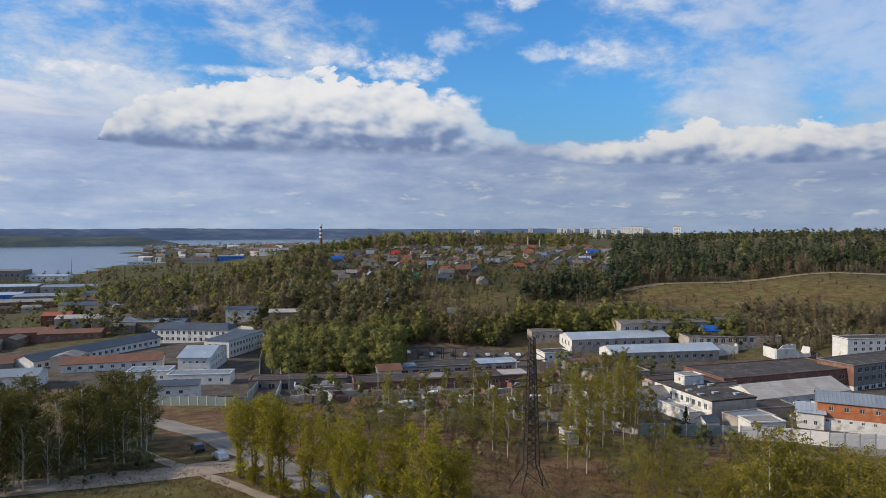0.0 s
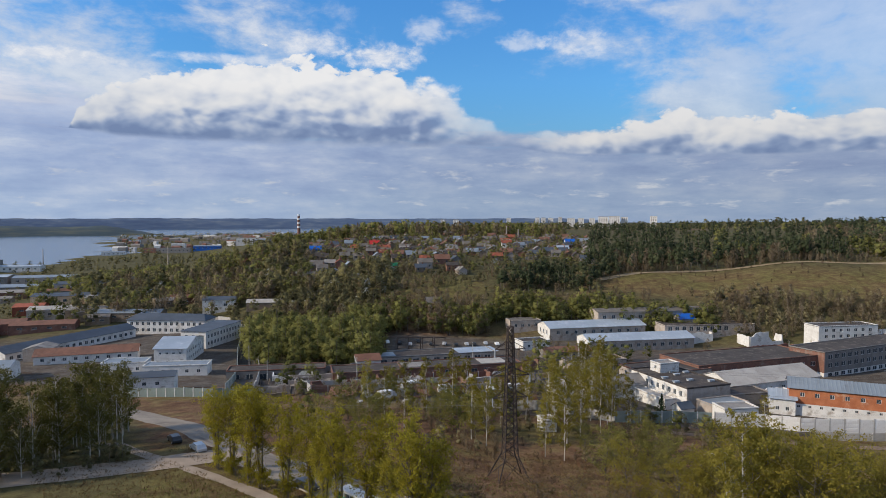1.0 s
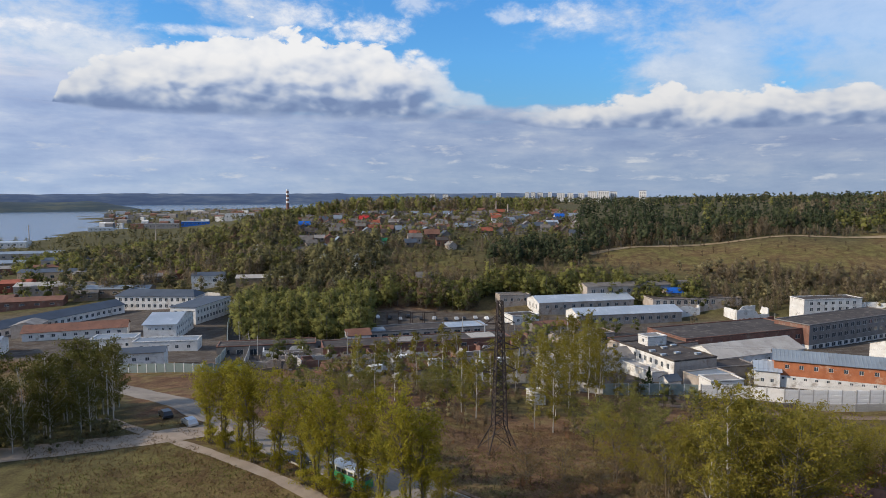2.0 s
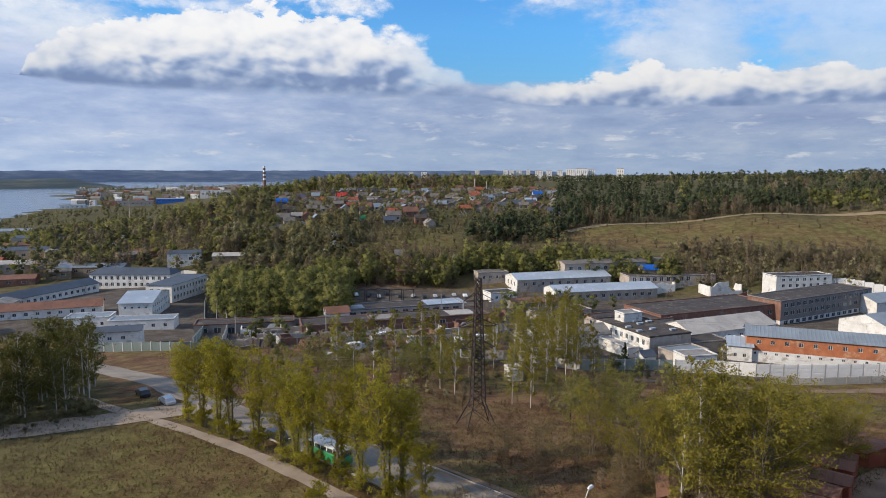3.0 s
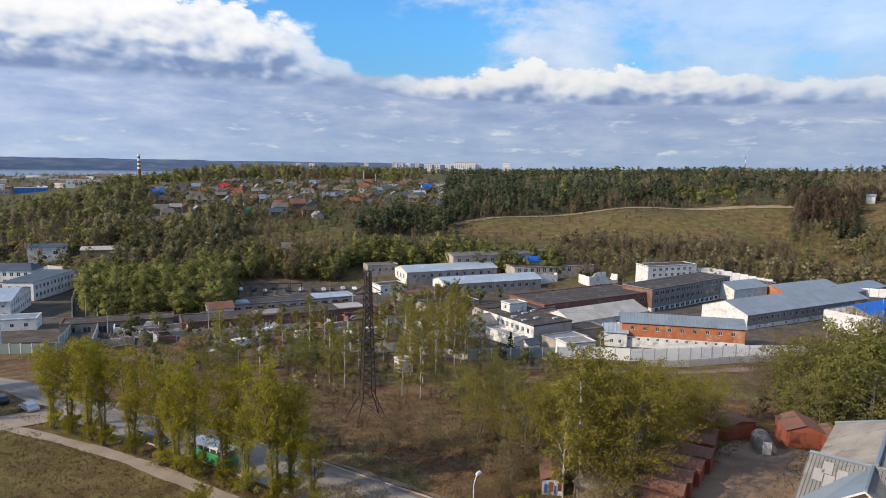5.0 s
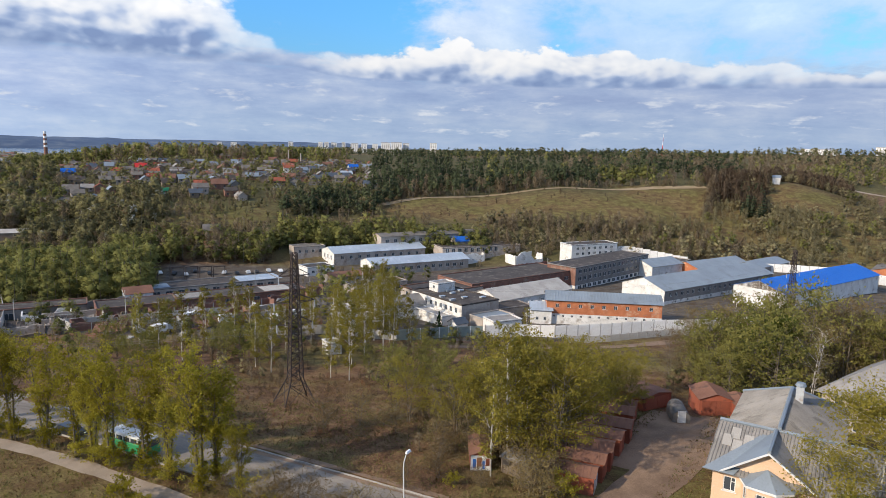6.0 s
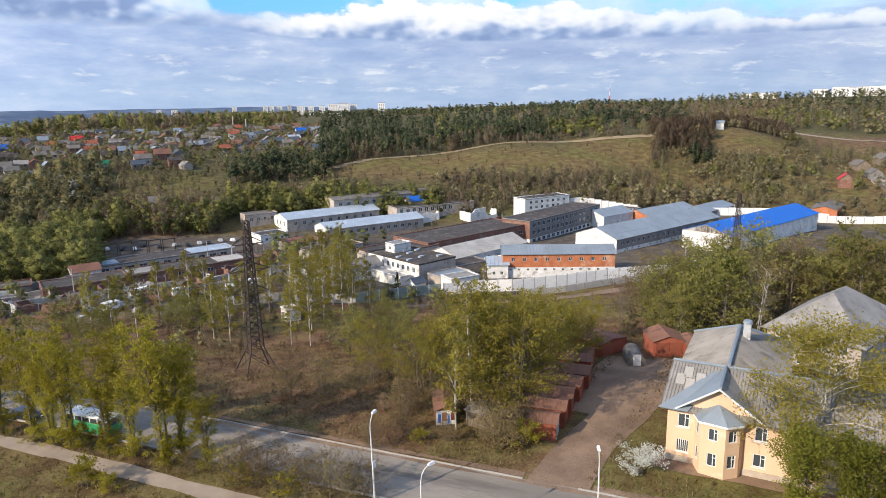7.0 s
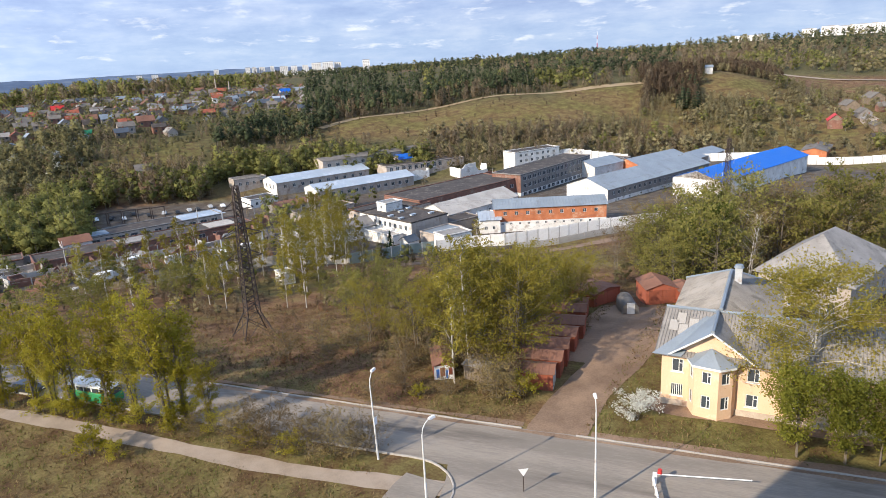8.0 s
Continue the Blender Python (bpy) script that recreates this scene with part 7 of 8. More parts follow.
# ---- lattice pylons and their wires ----
def pylon(x, y, h, turn, label, base=5.7):
    root = thing("pylon", at(x, y, turn), label, "pylon", "power pylons")
    neck, knee = h * 0.52, h * 0.17
    half = lambda z: base / 2 + (base * 0.19 - base / 2) * z / knee if z < knee else base * 0.19 + (0.4 - base * 0.19) * (z - knee) / (h - knee)
    corner = lambda z, i: Vector(((-1, 1, 1, -1)[i] * half(z), (-1, -1, 1, 1)[i] * half(z), z))
    for i in range(4):
        bm = bmesh.new()
        bar(bm, corner(-0.3, i), corner(knee, i), 0.12, 4)
        bar(bm, corner(knee, i), corner(h, i), 0.10, 4)
        part("leg", bm, M["pylon"], root)
    levels = [0.0]
    while levels[-1] < h - 1.0:
        levels.append(levels[-1] + max(1.1, half(levels[-1]) * 1.25))
    levels[-1] = h
    for side in range(4):
        bm = bmesh.new()
        for z0, z1 in zip(levels, levels[1:]):
            j = (side + 1) % 4
            bar(bm, corner(z0, side), corner(z1, j), 0.058, 3)
            bar(bm, corner(z0, j), corner(z1, side), 0.058, 3)
            bar(bm, corner(z1, side), corner(z1, j), 0.045, 3)
        part("lattice", bm, M["pylon"], root)
    arms = []
    for z, reach in ((neck + 0.4, 3.0), (neck + h * 0.16, 3.4), (neck + h * 0.33, 2.6)):
        for s in (-1, 1):
            bm = bmesh.new()
            tip = Vector((s * reach, 0, z + 0.1))
            w_ = half(z)
            for q in ((s * w_, -w_, z), (s * w_, w_, z), (s * w_, -w_, z + 1.3), (s * w_, w_, z + 1.3)):
                bar(bm, q, tip, 0.065, 3)
            arm = part("arm", bm, M["pylon"], root)
            bm = bmesh.new()
            bar(bm, tip, tip - Vector((0, 0, 1.3)), 0.10, 6)
            part("insulator", bm, M["garage_grey"], arm)
            arms.append(root.matrix_basis @ (tip - Vector((0, 0, 1.3))))
    bm = bmesh.new()
    bar(bm, (0, 0, h - 0.2), (0, 0, h + 1.0), 0.05, 4)
    part("peak", bm, M["pylon"], root)
    return arms


def wires(a_, b_, sag, label):
    for p_, q_ in zip(a_, b_):
        pts = [p_.lerp(q_, i / 24) - Vector((0, 0, sag * 4 * (i / 24) * (1 - i / 24))) for i in range(25)]
        v, q = tubes([[(u, 0.012) for u in pts]], 3)
        tagged(new("power_line", mesh_np("power_line", [tuple(u) for u in v], q, M["wire"])), label, "power line", "power lines")


first_arms = pylon(14.5, 109.0, 25.6, 10, "tall rusty lattice pylon on the slope")
second_arms = pylon(182.0, 163.0, 24.0, 10, "lattice pylon before the blue-roofed hall", 5.0)
far_arms = pylon(-150.0, 205.0, 25.0, 10, "lattice pylon beside the grove")
wires(first_arms, second_arms, 4.0, "thin sagging power line between the pylons")
wires(first_arms, far_arms, 4.5, "thin sagging power line above the road")

for x, y, h in ((-51.1, 221.6, 8.5), (-66.3, 257.7, 8.0), (-58, 128, 9), (-22, 226, 9), (20, 262, 9), (62, 262, 8), (150, 268, 9)):
    pole = thing("utility_pole", at(x, y), "pale concrete utility pole in the yards", "utility pole", "utility poles")
    bm = bmesh.new()
    bar(bm, (0, 0, -0.5), (0, 0, h), 0.16, 6, 0.10)
    part("shaft", bm, M["concrete"], pole)
    part("crossarm", boxed(-0.9, 0.9, -0.06, 0.06, h - 0.7, h - 0.58), M["timber"], pole)

# low walls and patched roofs among the old sheds
panel_fence([(-34.0, 205.0), (-14.0, 209.0), (10.0, 213.5), (34.0, 219.0)], 5.0, 2.2, "old_brick", "low crumbling red brick wall", "concrete", False)
panel_fence([(-8.0, 228.0), (24.0, 236.0)], 4.0, 2.6, "old_brick", "broken red brick yard wall", "concrete", False)
panel_fence([(-42.0, 226.0), (-34.0, 205.0)], 4.0, 2.4, "concrete", "stained concrete yard wall")
panel_fence([(14.0, 190.0), (36.0, 186.0), (50.0, 171.0)], 4.0, 2.6, "concrete", "grey concrete wall behind the birches")
for x, y, t_, L_, W_, mat in ((22.0, 275.6, 13, 17, 11, "pale_tin"), (-14.0, 267.0, 13, 6, 8, "tin_roof"), (-3.0, 244.5, 12, 9, 8, "slate"), (26.0, 250.5, 12, 10, 9, "pale_slate")):
    ob = thing("roof_patch", pose(x, y, -14.12 if y > 260 else -13.40, 0, 0, t_), "pale metal sheets laid over an old roof", "roof sheets", "roof patches")
    for j in range(5):
        part("sheet", boxed(-L_ / 2 + L_ / 5 * j, -L_ / 2 + L_ / 5 * (j + 0.97), -W_ / 2, W_ / 2 - 0.4 * (j % 2), 0.0, 0.09 + 0.03 * (j % 2)), M[mat], ob)

# caved-in roofs lying askew over the ruins
fr_rng = random.Random(8)
for k, (x, y) in enumerate(((-40, 219), (-30, 226), (-22, 214), (-14, 219), (-3, 220), (10, 222), (16, 209), (27, 224), (-38, 203), (3, 205), (-8, 238), (33, 246), (22, 199), (-50, 216), (38, 232), (-24, 203))):
    ob = thing("fallen_roof", at(x, y, fr_rng.uniform(-10, 30)), "caved-in roof of dark rusty sheets and beams", "ruin", "caved-in roofs")
    L_, W_, H_ = fr_rng.uniform(5, 9), fr_rng.uniform(4, 6), fr_rng.uniform(1.6, 3.0)
    mat_ = fr_rng.choice(("tar_roof", "rust_roof", "dark_slate", "slate", "tar_roof"))
    for j in range(5):
        x0, x1 = -L_ / 2 + L_ / 5 * j, -L_ / 2 + L_ / 5 * (j + 0.95)
        za, zb = fr_rng.uniform(0.1, 0.9), H_ * fr_rng.uniform(0.7, 1.1)
        bm = bmesh.new()
        slab(bm, [(x0, -W_ / 2 - fr_rng.random(), za), (x1, -W_ / 2 - fr_rng.random(), za + 0.1), (x1, W_ / 2, zb), (x0, W_ / 2, zb + fr_rng.uniform(-0.2, 0.2))], 0.08)
        part("sheet", bm, M[mat_], ob)
    for j in range(3):
        bm = bmesh.new()
        px = fr_rng.uniform(-L_ / 2, L_ / 2)
        bar(bm, (px, -W_ / 2 - 0.6, -0.1), (px + fr_rng.uniform(-1.5, 1.5), W_ / 2 + 0.4, H_ + fr_rng.uniform(0.1, 0.9)), 0.11, 4)
        part("beam", bm, M["timber"], ob)

# litter of the works: ducts and boxes on the office roof, stacks in the yards
rr = random.Random(5)
for k in range(9):
    lx, ly = rr.uniform(-6, 6), rr.uniform(-11, 11)
    p = office.matrix_basis @ Vector((lx, ly, 7.12))
    ob = thing("roof_vent", pose(p.x, p.y, p.z, 0, 0, 17.4), "pale vent box on the tarred roof", "vent", "roof vents")
    part("box", boxed(-0.9, 0.9, -0.5, 0.5, 0, 0.45, bevel=0.05), M["garage_grey"], ob)
    part("cap", boxed(-1.0, 1.0, -0.6, 0.6, 0.46, 0.55, bevel=0.02), M["pale_tin"], ob)
p = office.matrix_basis @ Vector((1.0, 8.0, 7.12))
ob = building("roof_room", "white stair room on the office roof", "roof room", p.x, p.y, 17.4, 7, 5, 2.6, wall="white_wall", cover="slate", z=p.z, left=rows_of(5, 1, 1, 1.0, [(0.9, 1.1)]))
for name, lab, mat, n, zone in (("timber_stack", "stack of weathered timber in the yard", "timber", 34, (-44, 60, 196, 262)), ("concrete_block", "pile of broken concrete in the yard", "concrete", 30, (-44, 80, 190, 262)), ("scrap_sheet", "rusty scrap sheet leaning in the yard", "rust_roof", 26, (-44, 40, 196, 262))):
    for k in range(n):
        x, y = rr.uniform(zone[0], zone[1]), rr.uniform(zone[2], zone[3])
        if math.hypot(x - 78, y - 200) < 18:
            continue
        ob = thing(name, at(x, y, rr.uniform(0, 180)), lab, name.split("_")[0], "yard clutter")
        L_, W_, H_ = rr.uniform(1.5, 5), rr.uniform(0.8, 2.2), rr.uniform(0.4, 1.4)
        for j in range(3):
            part("piece", boxed(-L_ / 2 + 0.3 * j * rr.random(), L_ / 2, -W_ / 2 + W_ / 3 * j, -W_ / 2 + W_ / 3 * (j + 0.92), -0.2, H_ * rr.uniform(0.6, 1), bevel=0.03), M[mat], ob)


def van(x, y, turn, paint):
    root = thing("truck", at(x, y, turn, 0.05), "parked truck with a pale box body in the yard", "truck", "parked trucks")
    part("box_body", boxed(-3.2, 0.9, -1.1, 1.1, 0.8, 2.9, bevel=0.06), M["white_paint"], root)
    bm = bmesh.new()
    side = [(1.0, 0.6), (1.0, 2.2), (2.0, 2.2), (2.5, 1.4), (2.7, 1.3), (2.7, 0.6)]
    solid(bm, [(px, -1.0, pz) for px, pz in side], [(px, 1.0, pz) for px, pz in side])
    bmesh.ops.recalc_face_normals(bm, faces=bm.faces)
    part("cab", bm, M[paint], root)
    for sx in (-2.2, 1.9):
        for s in (-1, 1):
            bm = bmesh.new()
            bar(bm, (sx, s * 0.75, 0.45), (sx, s * 1.08, 0.45), 0.45, 12)
            part("wheel", bm, M["rubber"], root)


for x, y, t_, c in ((8.0, 206.0, 12, "blue_paint"), (-2, 213, 20, "garage_grey"), (21, 205, 100, "dark_paint"), (-10, 196, 40, "garage_grey"), (30, 210, 15, "silver_paint")):
    van(x, y, t_, c)
for k in range(14):
    car(-32 + 5.2 * k + rr.uniform(-1, 1), 306 + 0.5 * k + rr.uniform(-2, 6), rr.choice((80, 100, 95)), rr.choice(("silver_paint", "dark_paint", "white_paint", "dark_paint", "garage_grey")), "parked car in the yard behind the sheds")
for k in range(9):
    x, y = -36 + 5.5 * k, 297 + 0.4 * k
    fr = thing("steel_frame", at(x, y, 8), "rusty steel frame of an unfinished shed", "frame", "steel frames")
    for s in (-1, 1):
        part("column", boxed(s * 2.4 - 0.14, s * 2.4 + 0.14, -0.14, 0.14, -0.4, 5.2), M["pylon"], fr)
    part("beam", boxed(-2.7, 2.7, -0.16, 0.16, 5.2, 5.55), M["pylon"], fr)

# ---- the village on the hill ----
def cottage(x, y, turn, wide, deep, high, rise, wall, roof, label, group="village houses"):
    root = thing("house", at(x, y, turn), label, "house", group)
    bm = bmesh.new()
    box(bm, -wide / 2, wide / 2, -deep / 2, deep / 2, -2, high)
    part("wall", bm, M[wall], root)
    for s in (-1, 1):
        bm = bmesh.new()
        k = rise / (deep / 2)
        slab(bm, [(-wide / 2 - 0.5, s * (deep / 2 + 0.5), high - 0.5 * k), (wide / 2 + 0.5, s * (deep / 2 + 0.5), high - 0.5 * k), (wide / 2 + 0.5, 0, high + rise), (-wide / 2 - 0.5, 0, high + rise)][:: -s], 0.12)
        bmesh.ops.recalc_face_normals(bm, faces=bm.faces)
        part("roof", bm, M[roof], root)
        bm = bmesh.new()
        solid(bm, [(s * wide / 2, -deep / 2, high), (s * wide / 2, deep / 2, high), (s * wide / 2, 0, high + rise - 0.15)], [(s * (wide / 2 - 0.12), -deep / 2, high), (s * (wide / 2 - 0.12), deep / 2, high), (s * (wide / 2 - 0.12), 0, high + rise - 0.15)])
        bmesh.ops.recalc_face_normals(bm, faces=bm.faces)
        part("gable", bm, M["timber" if wall in ("timber", "old_brick") else wall], root)
    part("chimney", boxed(wide * 0.15, wide * 0.15 + 0.6, -0.3, 0.3, high + rise * 0.5, high + rise + 0.9), M["old_brick"], root)
    for s in (-0.28, 0.28):
        part("window", boxed(wide * s - 0.55, wide * s + 0.55, -deep / 2 - 0.05, -deep / 2 - 0.004, 1.0, 2.3), M["pane"], root)
    return root


ROOFS = ["dark_slate", "tar_roof", "dark_slate", "slate", "rust_roof", "tar_roof", "garage_red", "dark_metal_roof", "dark_slate", "rust_roof", "dark_slate", "tin_roof"]
WALLS = ["timber", "timber", "grey_wall", "old_brick", "old_brick", "pale_brick", "grey_wall", "timber"]
TONE = {"dark_slate": "dark sheet", "slate": "grey slate", "pale_slate": "pale sheet", "tin_roof": "tin", "rust_roof": "rusty brown", "garage_red": "dark red", "dark_metal_roof": "dark metal", "pale_tin": "bright tin", "tar_roof": "black felt", "blue_roof": "bright blue", "green_paint": "green"}
FACE = {"orange_brick": "orange brick", "timber": "timber", "white_wall": "white", "old_brick": "brick", "pale_brick": "pale brick", "yellow_wall": "ochre", "grey_wall": "grey", "red_paint": "red", "garage_red": "red"}
vr = random.Random(21)
taken = []


def village(sector, count, gap, spread_turn, size=(6, 10), tall=(2.6, 4.2)):
    a0, a1, r0, r1 = sector
    tries = 0
    made = 0
    while made < count and tries < count * 30:
        tries += 1
        a_, r = vr.uniform(a0, a1), vr.uniform(r0, r1)
        x, y = r * math.sin(radians(a_)), r * math.cos(radians(a_))
        if any((x - tx) ** 2 + (y - ty) ** 2 < gap * gap for tx, ty in taken):
            continue
        taken.append((x, y))
        made += 1
        wall, roof = vr.choice(WALLS), vr.choice(ROOFS)
        cottage(x, y, vr.choice(spread_turn) + vr.uniform(-6, 6), 1.05 * vr.uniform(*size), 1.0 * vr.uniform(size[0] - 0.5, size[1] - 2), 0.95 * vr.uniform(*tall), vr.uniform(1.6, 2.8), wall, roof, f"{FACE[wall]} village house with a {TONE[roof]} roof")


for x, y, t_, w_, d_, h_, ri, wall, roof in (
        (-89.6, 570, 5, 12, 9, 4.0, 3.2, "blue_paint", "blue_roof"), (-42, 600, 12, 11, 9, 6.0, 3.4, "garage_red", "red_paint"), (-36, 575, 80, 9, 8, 5.5, 3.6, "old_brick", "garage_red"), (-30, 548, 10, 10, 8, 4.5, 2.8, "garage_red", "garage_red"),
        (-20, 447, 8, 9, 6, 2.8, 2.0, "green_paint", "green_paint"), (2, 452, 10, 12, 9, 5.2, 3.0, "pale_brick", "dark_slate"), (14, 470, 8, 13, 9, 4.6, 3.6, "old_brick", "rust_roof"), (76, 600, 0, 11, 9, 5.5, 3.0, "white_wall", "garage_red"), (85, 585, 15, 12, 8, 4.2, 2.6, "white_wall", "tin_roof"),
        (135, 610, 5, 11, 8, 5.0, 3.0, "white_wall", "blue_roof"), (128, 590, 20, 9, 8, 4.0, 2.6, "old_brick", "dark_metal_roof"), (118, 560, 0, 12, 8, 4.2, 2.8, "grey_wall", "pale_tin")):
    taken.append((x, y))
    cottage(x, y, t_, w_ * 0.78, d_ * 0.78, h_ * 0.8, ri * 0.8, wall, roof, f"brightly coloured village house with a {TONE.get(roof, 'red')} roof")
village((-9.5, 3.5, 440, 690), 124, 9.5, (10, 100), (6, 9))
village((3, 14, 500, 720), 85, 11, (-5, 85), (6, 9))
village((-15, -9, 460, 640), 16, 22, (20, 110))
village((-8, 12, 720, 900), 26, 24, (10, 100))
for x, y, t_, w_, d_, h_, ri, wall, roof in ((384, 267, 40, 11, 8, 4.4, 3.4, "old_brick", "red_paint"), (431, 291, 55, 13, 8, 3.6, 3.0, "timber", "dark_slate"), (414, 270, 50, 11, 7, 3.4, 2.6, "grey_wall", "dark_slate"), (463, 296, 60, 12, 9, 4.8, 3.2, "timber", "dark_slate"), (402, 258, 45, 12, 7, 3.2, 2.0, "pale_brick", "slate"), (392, 246, 45, 14, 6, 2.8, 1.6, "timber", "dark_slate"), (330, 238, 30, 26, 12, 3.6, 1.6, "orange_brick", "dark_slate")):
    taken.append((x, y))
    cottage(x, y, t_, w_, d_, h_, ri, wall, roof, f"{FACE[wall]} house in the side valley with a {TONE.get(roof, 'red')} roof")
village((56.5, 62, 430, 560), 8, 18, (60, 150))
village((1, 4.5, 345, 372), 3, 9, (10,), (7, 9))

# white water house on the hill shoulder
building("water_house", "small white tower house on the hill shoulder", "tower", 398.4, 379.9, -40, 5, 5, 4.6, "gable", 1.4, "white_wall", "tin_roof")
strip("hill_road", [on_ray(a_, r) for a_, r in ((50.6, 760), (51.3, 736), (53, 712), (55.1, 690), (57.3, 690), (60, 700))], 7, M["path"], "pale road climbing the far slope", "road", 0.4, steps=8)
strip("field_track", [on_ray(a_, r) for a_, r in ((15, 432), (17.5, 446), (21, 462), (24, 473), (30, 484), (35, 493), (38, 505), (41.4, 518))], 7, M["dry_verge"], "pale strip of dry grass along the forest edge", "track", 0.25, steps=6)

# ---- factories and sheds by the river ----
def shed(x, y, turn, L_, W_, h, roof_, wall, cover, label, rise=1.5):
    root = building("shed", label, "shed", x, y, turn, L_, W_, h, roof_, rise, wall, cover, over=0.3, group="riverside sheds", front=rows_of(L_, max(2, int(L_ / 7)), 1.5, 2.2, [(h * 0.45, h * 0.25)]))
    return root


yr = random.Random(33)
for k in range(34):
    a_, r = yr.uniform(-36, -22), yr.uniform(300, 680)
    x, y = on_ray(a_, r)
    if x < -130:
        w_, r_ = yr.choice((("timber", "dark_slate"), ("old_brick", "tar_roof"), ("grey_wall", "rust_roof"), ("pale_brick", "slate"), ("white_wall", "tin_roof"), ("old_brick", "rust_roof")))
        shed(x, y, yr.uniform(0, 30) + yr.choice((0, 90)), yr.uniform(8, 22), yr.uniform(6, 10), yr.uniform(2.8, 5), "gable", w_, r_, f"small {FACE[w_]} yard shed with a {TONE[r_]} roof", 1.3)
for args in (
        (-560, 842, 10, 70, 30, 13, "flat", "grey_wall", "slate", "big dark grey factory hall by the river"), (-505, 852, 8, 60, 18, 7, "gable", "white_wall", "pale_tin", "long white shed by the river"),
        (-425, 645, 12, 70, 26, 7, "gable", "grey_wall", "pale_tin", "large shed with a pale metal roof"), (-355, 655, 14, 62, 24, 7, "gable", "pale_brick", "tin_roof", "grey-roofed shed near the river"),
        (-395, 580, 12, 60, 22, 6, "gable", "blue_paint", "pale_tin", "blue-walled shed with a pale roof"), (-318, 560, 14, 66, 24, 6, "gable", "grey_wall", "tin_roof", "long grey shed near the river"),
        (-322, 512, 16, 50, 18, 5.5, "gable", "old_brick", "slate", "low brown brick shed near the river"), (-245, 505, 12, 46, 16, 5, "gable", "pale_brick", "dark_metal_roof", "low dark-roofed shed below the hill"),
        (-234, 408, 15, 16, 14, 5, "gable", "garage_red", "garage_red", "orange-red shed with a pitched roof"), (-212, 392, 12, 24, 14, 5.5, "gable", "pale_brick", "pale_slate", "pale shed with white sheet roof"),
        (-228, 440, 10, 40, 16, 6.5, "gable", "yellow_wall", "dark_metal_roof", "yellow and green hall with a dark roof"), (-185, 388, 6, 30, 14, 5, "gable", "timber", "slate", "old timber store with a grey roof"),
        (-232, 350, 20, 52, 18, 6, "gable", "old_brick", "rust_roof", "long rusty workshop with a brown roof"), (-250, 318, 20, 40, 14, 5, "gable", "timber", "slate", "old shed at the edge of yard"),
        (-195, 352, 15, 30, 12, 4, "gable", "old_brick", "rust_roof", "low rusty store in the yard"), (-160, 372, 0, 36, 10, 4.5, "gable", "timber", "tin_roof", "timber store behind the barracks"),
        (-150, 425, 10, 14, 10, 4.5, "gable", "old_brick", "rust_roof", "brick house below the wooded hill"), (-158, 414, 30, 12, 9, 4, "gable", "timber", "slate", "dark timber house by the hill"),
        (-117, 392, 8, 18, 11, 6.5, "gable", "white_wall", "dark_metal_roof", "white two-storey house with a dark roof"), (-88, 380, 5, 20, 8, 3, "gable", "timber", "pale_slate", "low sheds with pale roofs"),
        (-470, 1290, 10, 60, 20, 9, "flat", "pale_brick", "slate", "distant pale factory by the river"), (-420, 1330, 8, 50, 20, 8, "gable", "blue_paint", "tin_roof", "distant blue factory shed by the river"),
        (-520, 1330, 0, 44, 18, 9, "flat", "old_brick", "slate", "distant brown brick factory building"), (-345, 1380, 5, 60, 22, 12, "flat", "white_wall", "slate", "distant white factory by the river"), (-300, 1290, 5, 40, 16, 7, "gable", "grey_wall", "tin_roof", "distant grey shed near the river"),
        (-560, 1240, 15, 40, 14, 6, "gable", "white_wall", "tin_roof", "distant white sheds by the shore"), (-380, 1480, 5, 40, 20, 14, "flat", "white_wall", "slate", "distant white mill by the river"), (-230, 1500, 5, 50, 18, 10, "flat", "pale_brick", "slate", "distant pale factory behind the hill")):
    shed(*args)

tr = random.Random(77)
for mat_, count, tall_, lab in (("white_wall", 20, (5, 13), "far pale town buildings along the river"), ("grey_wall", 60, (4, 10), "far grey roofs and works along the river"), ("old_brick", 30, (4, 9), "far brown brick buildings along the river")):
    bm = bmesh.new()
    for k in range(count):
        x, y = on_ray(tr.uniform(-24, -9.5), 1450 + 1250 * tr.random())
        c, d, h_ = tr.uniform(8, 32), tr.uniform(7, 13), tr.uniform(*tall_)
        z = ground_z(x, y)
        ang = radians(tr.uniform(-15, 15))
        loop = [(x + math.cos(ang) * px - math.sin(ang) * py, y + math.sin(ang) * px + math.cos(ang) * py) for px, py in ((-c / 2, -d / 2), (c / 2, -d / 2), (c / 2, d / 2), (-c / 2, d / 2))]
        solid(bm, [(px, py, z - 2) for px, py in loop], [(px, py, z + h_) for px, py in loop])
        ridge = [(x - math.cos(ang) * c / 2, y - math.sin(ang) * c / 2), (x + math.cos(ang) * c / 2, y + math.sin(ang) * c / 2)]
        if h_ < 9:
            solid(bm, [(*loop[0], z + h_), (*loop[1], z + h_), (*loop[2], z + h_), (*loop[3], z + h_)], [(*ridge[0], z + h_ + 2.5), (*ridge[1], z + h_ + 2.5), (ridge[1][0], ridge[1][1] + 0.3, z + h_ + 2.5), (ridge[0][0], ridge[0][1] + 0.3, z + h_ + 2.5)])
    ob = part("far_town", bm, M[mat_])
    tagged(ob, lab, "town", kind="stuff")

